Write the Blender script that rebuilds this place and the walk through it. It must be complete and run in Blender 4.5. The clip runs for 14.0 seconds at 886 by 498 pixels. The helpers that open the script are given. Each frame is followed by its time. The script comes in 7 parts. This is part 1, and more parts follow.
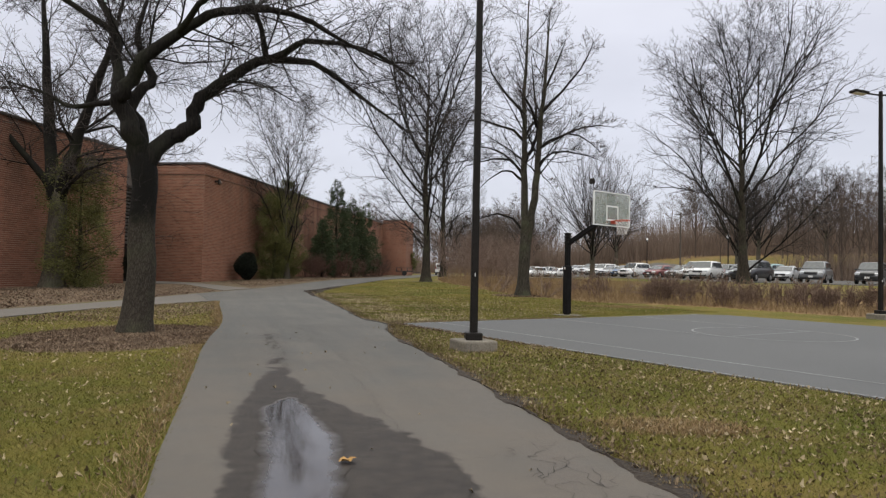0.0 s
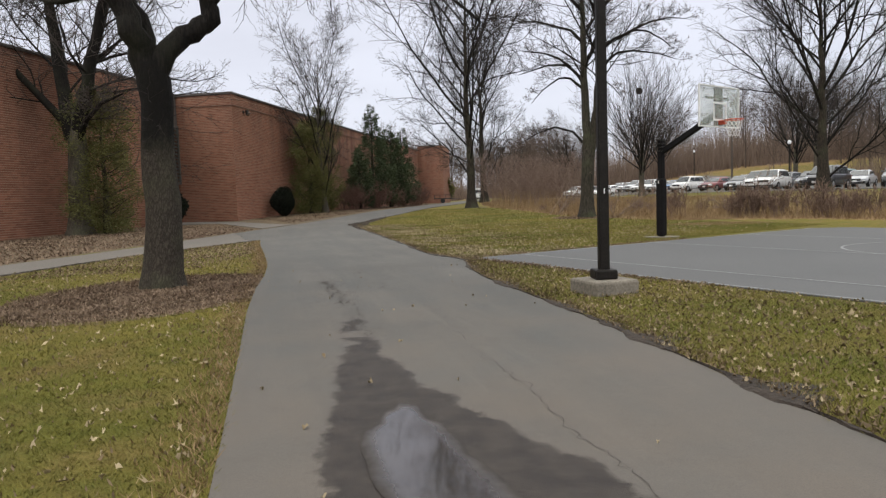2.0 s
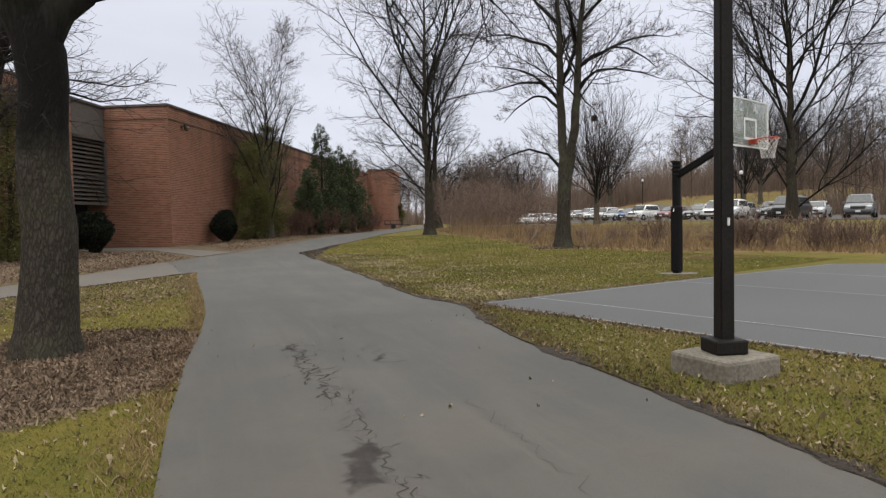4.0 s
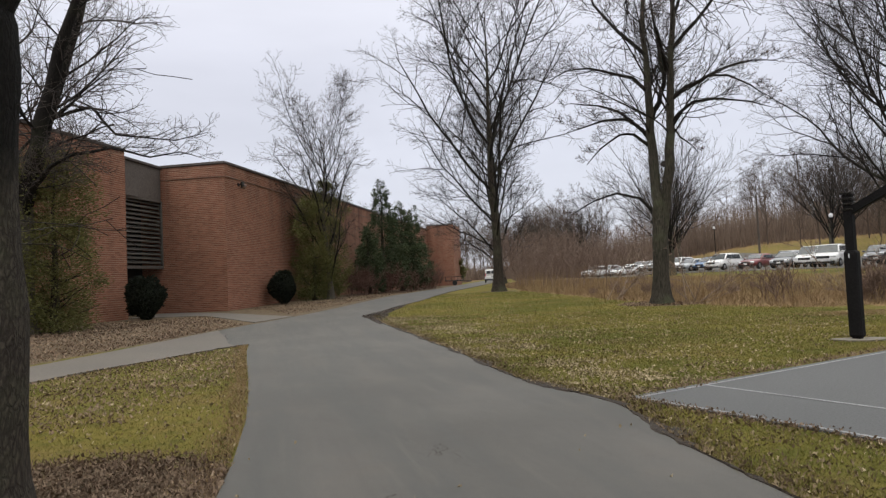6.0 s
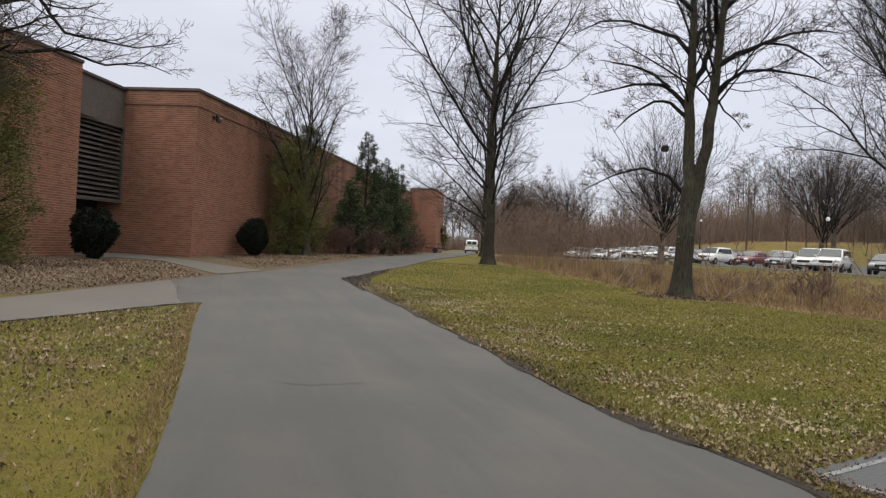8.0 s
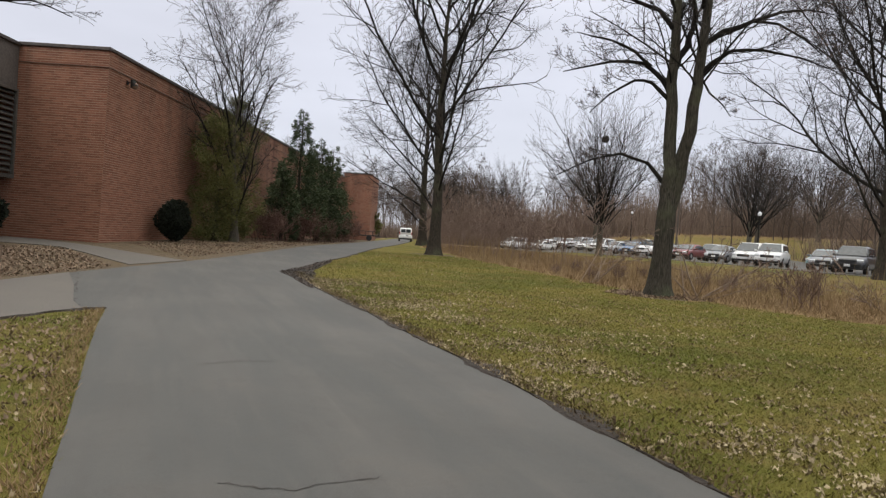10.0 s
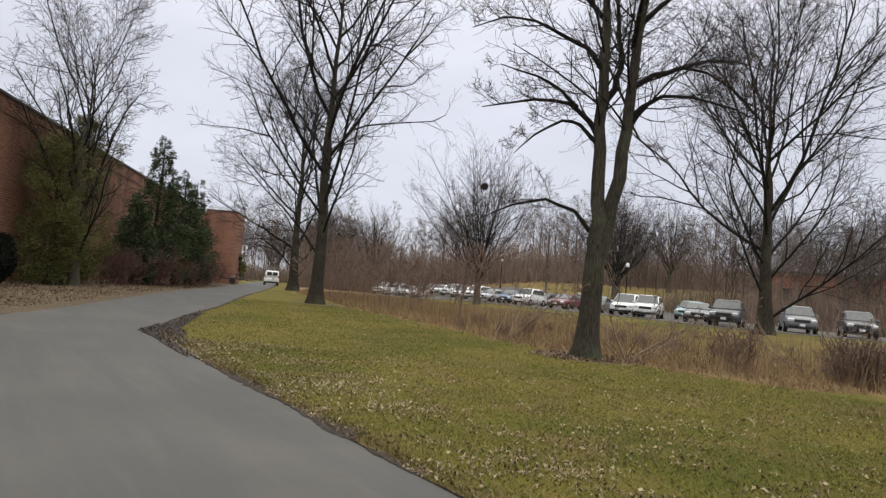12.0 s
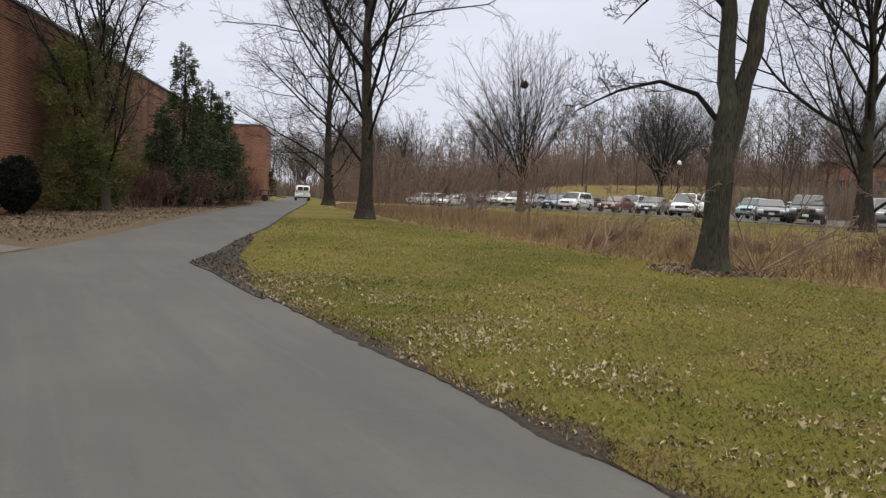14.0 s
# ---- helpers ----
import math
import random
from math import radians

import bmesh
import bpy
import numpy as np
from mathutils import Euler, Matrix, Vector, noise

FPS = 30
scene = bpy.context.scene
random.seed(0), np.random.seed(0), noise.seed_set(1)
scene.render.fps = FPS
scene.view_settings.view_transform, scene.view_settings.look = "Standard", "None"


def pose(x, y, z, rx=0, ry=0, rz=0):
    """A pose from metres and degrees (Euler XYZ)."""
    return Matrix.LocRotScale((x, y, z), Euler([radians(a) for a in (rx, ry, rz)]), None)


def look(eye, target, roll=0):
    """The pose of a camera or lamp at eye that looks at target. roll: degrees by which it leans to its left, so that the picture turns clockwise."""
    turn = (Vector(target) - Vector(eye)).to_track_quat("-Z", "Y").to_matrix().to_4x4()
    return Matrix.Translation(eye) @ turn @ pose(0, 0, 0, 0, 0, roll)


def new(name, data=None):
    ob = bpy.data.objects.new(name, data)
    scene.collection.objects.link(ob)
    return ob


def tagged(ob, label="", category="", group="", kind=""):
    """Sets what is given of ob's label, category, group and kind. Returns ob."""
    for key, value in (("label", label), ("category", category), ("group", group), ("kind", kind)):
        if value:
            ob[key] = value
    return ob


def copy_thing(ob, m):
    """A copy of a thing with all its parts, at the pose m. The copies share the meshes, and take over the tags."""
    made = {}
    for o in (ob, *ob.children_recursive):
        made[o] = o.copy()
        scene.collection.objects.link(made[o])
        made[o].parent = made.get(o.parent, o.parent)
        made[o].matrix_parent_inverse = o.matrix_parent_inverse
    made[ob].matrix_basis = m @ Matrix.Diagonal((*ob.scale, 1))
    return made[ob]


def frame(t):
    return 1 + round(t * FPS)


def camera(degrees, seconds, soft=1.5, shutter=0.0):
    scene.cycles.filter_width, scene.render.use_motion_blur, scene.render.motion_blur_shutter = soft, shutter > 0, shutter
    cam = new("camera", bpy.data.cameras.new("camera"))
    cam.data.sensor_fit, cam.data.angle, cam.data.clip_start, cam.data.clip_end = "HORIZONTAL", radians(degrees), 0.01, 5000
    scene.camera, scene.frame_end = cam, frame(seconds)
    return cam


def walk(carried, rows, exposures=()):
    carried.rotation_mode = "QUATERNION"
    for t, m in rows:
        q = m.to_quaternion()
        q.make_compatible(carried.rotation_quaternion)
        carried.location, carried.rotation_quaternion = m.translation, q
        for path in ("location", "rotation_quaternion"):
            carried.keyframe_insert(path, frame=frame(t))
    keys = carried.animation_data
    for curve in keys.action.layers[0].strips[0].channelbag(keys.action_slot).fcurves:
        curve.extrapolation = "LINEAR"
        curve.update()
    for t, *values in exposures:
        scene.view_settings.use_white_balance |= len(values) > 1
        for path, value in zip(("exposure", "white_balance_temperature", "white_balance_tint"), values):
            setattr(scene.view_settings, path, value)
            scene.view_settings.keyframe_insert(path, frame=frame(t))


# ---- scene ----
cam = camera(67.6, 14.0, soft=1.3)
PATH = [
    (0, (0.67, 0.396, 1.433), (0.553, 2.391, 1.496), 1.2),
    (0.5, (0.411, 1.083, 1.39), (0.281, 3.078, 1.427), -2.4),
    (1, (0.031, 1.897, 1.357), (-0.158, 3.886, 1.275), 0.9),
    (1.5, (-0.297, 2.713, 1.351), (-0.482, 4.696, 1.159), 0.3),
    (2, (-0.633, 3.37, 1.354), (-0.848, 5.352, 1.197), -1.9),
    (2.5, (-0.965, 4.168, 1.333), (-1.057, 6.156, 1.134), -0.6),
    (5, (-2.348, 7.998, 1.469), (-2.388, 9.998, 1.47), -1.2),
    (5.5, (-2.602, 8.836, 1.473), (-2.81, 10.825, 1.503), -0.9),
    (6, (-2.781, 9.598, 1.497), (-2.988, 11.585, 1.585), -2.6),
    (6.5, (-3.027, 10.341, 1.482), (-3.278, 12.325, 1.54), -0.2),
    (7, (-3.27, 11.17, 1.519), (-3.516, 13.154, 1.579), -1.4),
    (7.5, (-3.51, 12.012, 1.461), (-3.714, 14.001, 1.48), 1.1),
    (10, (-4.893, 15.517, 1.476), (-4.805, 17.515, 1.442), 4.0),
    (10.5, (-5.0, 16.215, 1.505), (-4.57, 18.168, 1.475), -1.2),
    (11, (-5.396, 16.936, 1.546), (-4.857, 18.862, 1.576), 1.5),
    (11.5, (-5.543, 17.762, 1.559), (-4.944, 19.67, 1.586), -0.4),
    (12, (-5.888, 18.692, 1.614), (-5.405, 20.628, 1.744), 5.0),
    (12.5, (-6.164, 19.403, 1.596), (-5.468, 21.277, 1.532), 2.9),
    (13, (-6.443, 20.375, 1.591), (-5.936, 22.31, 1.578), 4.1),
    (13.5, (-6.686, 21.271, 1.549), (-6.355, 23.242, 1.48), 2.2),
    (13.6, (-6.724, 21.437, 1.555), (-6.527, 23.426, 1.484), 4.3),
    (14, (-6.825, 22.03, 1.565), (-6.394, 23.977, 1.414), 2.5),
]
EXPOSURES = ((0.0, 0.02), (1.5, 0.18), (2.6, 0.18), (5.0, 0.04), (7.5, 0.06), (10.0, 0.06), (12.0, 0.06), (14.0, 0.08))
walk(cam, [(t, look(eye, aim, roll)) for t, eye, aim, roll in PATH], EXPOSURES)

# ---- light: an overcast winter sky, brighter overhead than at the horizon ----
SUN_EL, SUN_AZ = 38.0, 200.0
world = bpy.data.worlds.new("overcast_sky")
scene.world = world
world.use_nodes = True
wn, wl = world.node_tree.nodes, world.node_tree.links
wn.clear()
w_out = wn.new("ShaderNodeOutputWorld")
w_bg = wn.new("ShaderNodeBackground")
w_sky = wn.new("ShaderNodeTexSky")
w_sky.sky_type, w_sky.sun_disc = "NISHITA", False
w_sky.sun_elevation, w_sky.sun_rotation = radians(SUN_EL), radians(SUN_AZ)
w_co = wn.new("ShaderNodeTexCoord")
w_sep = wn.new("ShaderNodeSeparateXYZ")
w_ramp = wn.new("ShaderNodeValToRGB")
w_ramp.color_ramp.elements[0].position, w_ramp.color_ramp.elements[0].color = 0.0, (6.6, 6.72, 7.5, 1)
w_ramp.color_ramp.elements[1].position, w_ramp.color_ramp.elements[1].color = 1.0, (25.4, 24.9, 23.2, 1)
for pos, col in ((0.30, (7.1, 7.2, 8.05, 1)), (0.50, (9.5, 9.55, 10.4, 1)), (0.75, (20.3, 20.0, 19.0, 1))):
    e = w_ramp.color_ramp.elements.new(pos)
    e.color = col
w_map = wn.new("ShaderNodeMapping")
w_map.inputs["Scale"].default_value = (1.0, 1.0, 3.5)
w_noise = wn.new("ShaderNodeTexNoise")
w_noise.inputs["Scale"].default_value, w_noise.inputs["Detail"].default_value = 2.2, 5.0
w_nr = wn.new("ShaderNodeMapRange")
w_nr.inputs["From Min"].default_value, w_nr.inputs["From Max"].default_value = 0.3, 0.7
w_nr.inputs["To Min"].default_value, w_nr.inputs["To Max"].default_value = 0.9, 1.06
w_mul = wn.new("ShaderNodeMix")
w_mul.data_type, w_mul.blend_type = "RGBA", "MULTIPLY"
w_mul.inputs[0].default_value = 1.0
w_mix = wn.new("ShaderNodeMix")
w_mix.data_type = "RGBA"
w_mix.inputs[0].default_value = 0.90
wl.new(w_co.outputs["Generated"], w_sep.inputs[0])
wl.new(w_sep.outputs["Z"], w_ramp.inputs[0])
wl.new(w_co.outputs["Generated"], w_map.inputs["Vector"])
wl.new(w_map.outputs[0], w_noise.inputs["Vector"])
wl.new(w_noise.outputs[0], w_nr.inputs["Value"])
wl.new(w_ramp.outputs[0], w_mul.inputs[6])
wl.new(w_nr.outputs[0], w_mul.inputs[7])
wl.new(w_sky.outputs[0], w_mix.inputs[6])
wl.new(w_mul.outputs[2], w_mix.inputs[7])
wl.new(w_mix.outputs[2], w_bg.inputs["Color"])
w_bg.inputs["Strength"].default_value = 0.11
wl.new(w_bg.outputs[0], w_out.inputs[0])

sun = new("sun", bpy.data.lights.new("sun", "SUN"))
sun.data.energy, sun.data.angle, sun.data.color = 0.6, radians(25), (1.0, 0.97, 0.93)
az, el = radians(SUN_AZ), radians(SUN_EL)
sun.matrix_world = look((0, 0, 30), (-math.sin(az) * 10, -math.cos(az) * 10, 30 - 10 * math.tan(el)))


# ---- ground levels ----
def step(a, b, v):
    u = np.clip((v - a) / (b - a), 0.0, 1.0)
    return u * u * (3 - 2 * u)


def level(x, y):
    x, y = np.asarray(x, float), np.asarray(y, float)
    z = 0.5 * step(26, 58, y) + 0.17 * step(-12.5, -17.5, x) * (1 - step(30, 46, y))
    z = z + 0.5 * step(12, 19, x) * step(33, 47, y)
    return z + 7.0 * step(95, 190, y + 0.35 * x) * step(5, 45, x)


def ground(x, y):
    return float(level(x, y))


def inside(poly, x, y):
    x, y = np.asarray(x, float), np.asarray(y, float)
    hit = np.zeros(x.shape, bool)
    n = len(poly)
    for i in range(n):
        (ax, ay), (bx, by) = poly[i], poly[(i + 1) % n]
        if ay == by:
            continue
        hit ^= ((ay > y) != (by > y)) & (x < (bx - ax) * (y - ay) / (by - ay) + ax)
    return hit


def resample(line, gap):
    out = []
    for (ax, ay), (bx, by) in zip(line, line[1:]):
        n = max(1, int(math.hypot(bx - ax, by - ay) / gap))
        out += [(ax + (bx - ax) * i / n, ay + (by - ay) * i / n) for i in range(n)]
    return out + [line[-1]]


def smooth(line, rounds=2):
    for _ in range(rounds):
        nxt = [line[0]]
        for (ax, ay), (bx, by) in zip(line, line[1:]):
            nxt += [(0.75 * ax + 0.25 * bx, 0.75 * ay + 0.25 * by), (0.25 * ax + 0.75 * bx, 0.25 * ay + 0.75 * by)]
        line = nxt + [line[-1]]
    return line


# ---- materials ----
def graph(name):
    m = bpy.data.materials.new(name)
    m.use_nodes = True
    nt = m.node_tree
    nt.nodes.clear()
    out = nt.nodes.new("ShaderNodeOutputMaterial")
    bsdf = nt.nodes.new("ShaderNodeBsdfPrincipled")
    nt.links.new(bsdf.outputs[0], out.inputs[0])
    return m, nt, bsdf


def node(nt, kind, **values):
    n = nt.nodes.new(kind)
    for k, v in values.items():
        n.inputs[k.replace("_", " ")].default_value = v
    return n


def noise_of(nt, vec, scale, detail=4.0, rough=0.55):
    n = node(nt, "ShaderNodeTexNoise", Scale=scale, Detail=detail, Roughness=rough)
    nt.links.new(vec, n.inputs["Vector"])
    return n.outputs[0]


def span(nt, val, a, b, lo=0.0, hi=1.0):
    n = node(nt, "ShaderNodeMapRange", From_Min=a, From_Max=b, To_Min=lo, To_Max=hi)
    nt.links.new(val, n.inputs["Value"])
    return n.outputs[0]


def blend(nt, fac, a, b, mode="MIX"):
    n = nt.nodes.new("ShaderNodeMix")
    n.data_type, n.blend_type = "RGBA", mode
    for sock, v in ((0, fac), (6, a), (7, b)):
        if isinstance(v, bpy.types.NodeSocket):
            nt.links.new(v, n.inputs[sock])
        else:
            n.inputs[sock].default_value = v if sock == 0 else (*v, 1)
    return n.outputs[2]


def calc(nt, op, a, b=0.0):
    n = nt.nodes.new("ShaderNodeMath")
    n.operation = op
    for i, v in enumerate((a, b)):
        if isinstance(v, bpy.types.NodeSocket):
            nt.links.new(v, n.inputs[i])
        else:
            n.inputs[i].default_value = v
    return n.outputs[0]


def bump(nt, bsdf, height, strength=0.5, distance=0.02):
    n = node(nt, "ShaderNodeBump", Strength=strength, Distance=distance)
    nt.links.new(height, n.inputs["Height"])
    nt.links.new(n.outputs[0], bsdf.inputs["Normal"])


def position(nt, stretch=None):
    g = nt.nodes.new("ShaderNodeNewGeometry").outputs["Position"]
    if stretch:
        mp = node(nt, "ShaderNodeMapping", Scale=stretch)
        nt.links.new(g, mp.inputs["Vector"])
        return mp.outputs[0]
    return g


def local(nt, stretch=(1, 1, 1)):
    g = nt.nodes.new("ShaderNodeTexCoord").outputs["Object"]
    mp = node(nt, "ShaderNodeMapping", Scale=stretch)
    nt.links.new(g, mp.inputs["Vector"])
    return mp.outputs[0]


def plain(name, dark, light, rough=0.7, scale=3.0, fine=40.0, metal=0.0, relief=0.25, depth=0.01, stretch=(1, 1, 1), spec=0.4):
    """A surface with wear at two scales."""
    m, nt, b = graph(name)
    v = local(nt, stretch)
    big, small = noise_of(nt, v, scale), noise_of(nt, v, fine, 3.0)
    col = blend(nt, span(nt, big, 0.3, 0.7), dark, light)
    col = blend(nt, 0.5, col, blend(nt, span(nt, small, 0.3, 0.7), [c * 0.7 for c in dark], [min(1, c * 1.15) for c in light]))
    nt.links.new(col, b.inputs["Base Color"])
    nt.links.new(span(nt, big, 0.2, 0.8, max(0.02, rough - 0.08), min(1, rough + 0.08)), b.inputs["Roughness"])
    b.inputs["Metallic"].default_value = metal
    b.inputs["Specular IOR Level"].default_value = spec
    if relief:
        bump(nt, b, small, relief, depth)
    return m


def bark_material(name, dark, light, moss=0.0):
    m, nt, b = graph(name)
    v = local(nt, (13.0, 13.0, 1.8))
    ridges, fine, big = noise_of(nt, v, 2.2, 5.0, 0.6), noise_of(nt, v, 14.0, 3.0), noise_of(nt, local(nt), 0.9)
    col = blend(nt, span(nt, ridges, 0.34, 0.66), dark, light)
    col = blend(nt, span(nt, fine, 0.3, 0.75, 0.0, 0.4), col, [c * 0.6 for c in dark])
    if moss:
        col = blend(nt, span(nt, big, 0.5, 0.72, 0.0, moss), col, (0.10, 0.115, 0.06))
    nt.links.new(col, b.inputs["Base Color"])
    b.inputs["Roughness"].default_value = 0.92
    b.inputs["Specular IOR Level"].default_value = 0.2
    bump(nt, b, ridges, 0.9, 0.05)
    return m


def lawn_colour(nt):
    """Winter turf: olive and yellowed patches, brown thatch, a few lush tufts."""
    v = position(nt)
    big, mid, small = noise_of(nt, v, 0.22, 4.0), noise_of(nt, v, 0.95, 5.0, 0.62), noise_of(nt, v, 3.6, 5.0, 0.62)
    col = blend(nt, span(nt, big, 0.38, 0.62), (0.090, 0.092, 0.012), (0.172, 0.140, 0.029))
    col = blend(nt, span(nt, mid, 0.46, 0.66, 0.0, 0.75), col, (0.190, 0.130, 0.048))
    return blend(nt, span(nt, small, 0.50, 0.68, 0.0, 0.5), col, (0.060, 0.080, 0.010))


def strand_material(name, colours, rough=0.8, spread=1.0, lush=None):
    """Blades, leaves, twigs: each island takes its own tint."""
    m, nt, b = graph(name)
    r = nt.nodes.new("ShaderNodeNewGeometry").outputs["Random Per Island"]
    ramp = nt.nodes.new("ShaderNodeValToRGB")
    ramp.color_ramp.elements[0].color = (*colours[0], 1)
    ramp.color_ramp.elements[1].color = (*colours[-1], 1)
    for i, c in enumerate(colours[1:-1], 1):
        e = ramp.color_ramp.elements.new(i / (len(colours) - 1))
        e.color = (*c, 1)
    nt.links.new(r, ramp.inputs[0])
    patch, small = noise_of(nt, position(nt), 0.35 * spread, 4.0), noise_of(nt, position(nt), 2.4 * spread, 3.0)
    col = blend(nt, span(nt, patch, 0.40, 0.62, 0.0, 0.55), ramp.outputs[0], [c * 1.2 for c in colours[-1]])
    col = blend(nt, span(nt, small, 0.45, 0.68, 0.0, 0.4), col, [c * 0.9 for c in colours[0]])
    if lush:
        col = blend(nt, 0.7, col, lawn_colour(nt))
        col = blend(nt, 0.15, col, lush)
    nt.links.new(col, b.inputs["Base Color"])
    b.inputs["Roughness"].default_value = rough
    b.inputs["Specular IOR Level"].default_value = 0.25
    return m


def asphalt_material():
    m, nt, b = graph("asphalt")
    v = position(nt)
    grit, mid, big = noise_of(nt, v, 160.0, 2.0), noise_of(nt, v, 6.0, 5.0), noise_of(nt, v, 0.45, 4.0)
    turned = node(nt, "ShaderNodeMapping", Rotation=(0, 0, radians(-21)))
    nt.links.new(v, turned.inputs["Vector"])
    drawn = node(nt, "ShaderNodeMapping", Scale=(1.0, 0.12, 1.0))
    nt.links.new(turned.outputs[0], drawn.inputs["Vector"])
    tracks = noise_of(nt, drawn.outputs[0], 1.9, 4.0)
    col = blend(nt, span(nt, big, 0.36, 0.64), (0.086, 0.082, 0.075), (0.113, 0.107, 0.098))
    col = blend(nt, span(nt, tracks, 0.42, 0.62, 0.0, 0.7), col, (0.076, 0.077, 0.073))
    # narrow pale and dark drag marks along the drive
    fine_drawn = node(nt, "ShaderNodeMapping", Scale=(1.0, 0.07, 1.0))
    nt.links.new(turned.outputs[0], fine_drawn.inputs["Vector"])
    marks = noise_of(nt, fine_drawn.outputs[0], 6.0, 5.0, 0.65)
    col = blend(nt, span(nt, marks, 0.55, 0.72, 0.0, 0.30), col, (0.150, 0.136, 0.120))
    col = blend(nt, span(nt, marks, 0.45, 0.30, 0.0, 0.30), col, (0.066, 0.062, 0.058))
    # brown silt washed over the low stretch round the puddle
    rust = noise_of(nt, v, 0.9, 5.0, 0.6)
    low = nt.nodes.new("ShaderNodeSeparateXYZ")
    nt.links.new(v, low.inputs[0])
    silt = calc(nt, "ADD", span(nt, low.outputs["Y"], 15.0, 5.0, 0.0, 0.75), span(nt, rust, 0.3, 0.7, -0.3, 0.3))
    col = blend(nt, span(nt, silt, 0.1, 0.9, 0.0, 0.75), col, (0.124, 0.100, 0.079))
    blots = noise_of(nt, v, 2.6, 6.0, 0.7)
    col = blend(nt, span(nt, blots, 0.54, 0.70, 0.0, 0.35), col, (0.078, 0.070, 0.062))
    col = blend(nt, span(nt, mid, 0.52, 0.80, 0.0, 0.14), col, (0.140, 0.129, 0.116))
    col = blend(nt, span(nt, grit, 0.35, 0.7, 0.0, 0.55), col, (0.050, 0.048, 0.046))
    # damp patch round the puddle, with a ragged rim
    att = nt.nodes.new("ShaderNodeAttribute")
    att.attribute_name = "damp"
    rag = calc(nt, "ADD", att.outputs["Fac"], span(nt, noise_of(nt, v, 5.5, 7.0, 0.72), 0.0, 1.0, -0.26, 0.26))
    wet = span(nt, rag, 0.48, 0.58)
    col = blend(nt, wet, col, blend(nt, span(nt, mid, 0.35, 0.65), (0.017, 0.013, 0.011), (0.034, 0.027, 0.022)))
    nt.links.new(col, b.inputs["Base Color"])
    nt.links.new(span(nt, wet, 0.0, 1.0, 0.82, 0.68), b.inputs["Roughness"])
    b.inputs["Specular IOR Level"].default_value = 0.35
    bump(nt, b, calc(nt, "ADD", grit, calc(nt, "MULTIPLY", mid, 1.5)), 0.45, 0.008)
    return m


def ground_material():
    m, nt, b = graph("lawn_and_litter")
    v = position(nt)
    fine, mid = noise_of(nt, v, 55.0, 3.0), noise_of(nt, v, 3.2, 5.0, 0.65)
    grass = blend(nt, span(nt, fine, 0.35, 0.7, 0.0, 0.45), lawn_colour(nt), (0.066, 0.060, 0.016))
    speck = noise_of(nt, v, 24.0, 4.0, 0.7)
    litter = blend(nt, span(nt, speck, 0.38, 0.62), (0.060, 0.040, 0.026), (0.19, 0.138, 0.092))
    litter = blend(nt, span(nt, mid, 0.4, 0.6, 0.0, 0.5), litter, (0.12, 0.10, 0.065))
    wild = blend(nt, span(nt, mid, 0.35, 0.65), (0.165, 0.100, 0.048), (0.27, 0.180, 0.085))
    wild = blend(nt, span(nt, fine, 0.35, 0.65, 0.0, 0.4), wild, (0.12, 0.074, 0.040))
    rag = span(nt, mid, 0.25, 0.75, -0.4, 0.4)
    col = grass
    for name, tint in (("litter", litter), ("wild", wild)):
        att = nt.nodes.new("ShaderNodeAttribute")
        att.attribute_name = name
        col = blend(nt, span(nt, calc(nt, "ADD", att.outputs["Fac"], rag), 0.35, 0.65), col, tint)
    nt.links.new(col, b.inputs["Base Color"])
    b.inputs["Roughness"].default_value = 0.95
    b.inputs["Specular IOR Level"].default_value = 0.15
    bump(nt, b, calc(nt, "ADD", fine, mid), 0.9, 0.03)
    return m


def drips(nt):
    """Dark runs of rain-water stain hanging from the top of a wall."""
    run = noise_of(nt, position(nt, (1.0, 1.0, 0.03)), 1.1, 5.0, 0.6)
    z = nt.nodes.new("ShaderNodeSeparateXYZ")
    nt.links.new(position(nt), z.inputs[0])
    reach = span(nt, z.outputs["Z"], 1.0, 8.2, -0.12, 0.10)
    # one long run below the parapet, a few steps from the building's corner
    off = calc(nt, "ABSOLUTE", calc(nt, "SUBTRACT", z.outputs["Y"], 45.9))
    spine = calc(nt, "MULTIPLY", span(nt, off, 0.10, 0.55, 0.16, 0.0), span(nt, z.outputs["Z"], 1.5, 6.5))
    return span(nt, calc(nt, "ADD", calc(nt, "ADD", run, spine), reach), 0.54, 0.74, 0.0, 0.62)


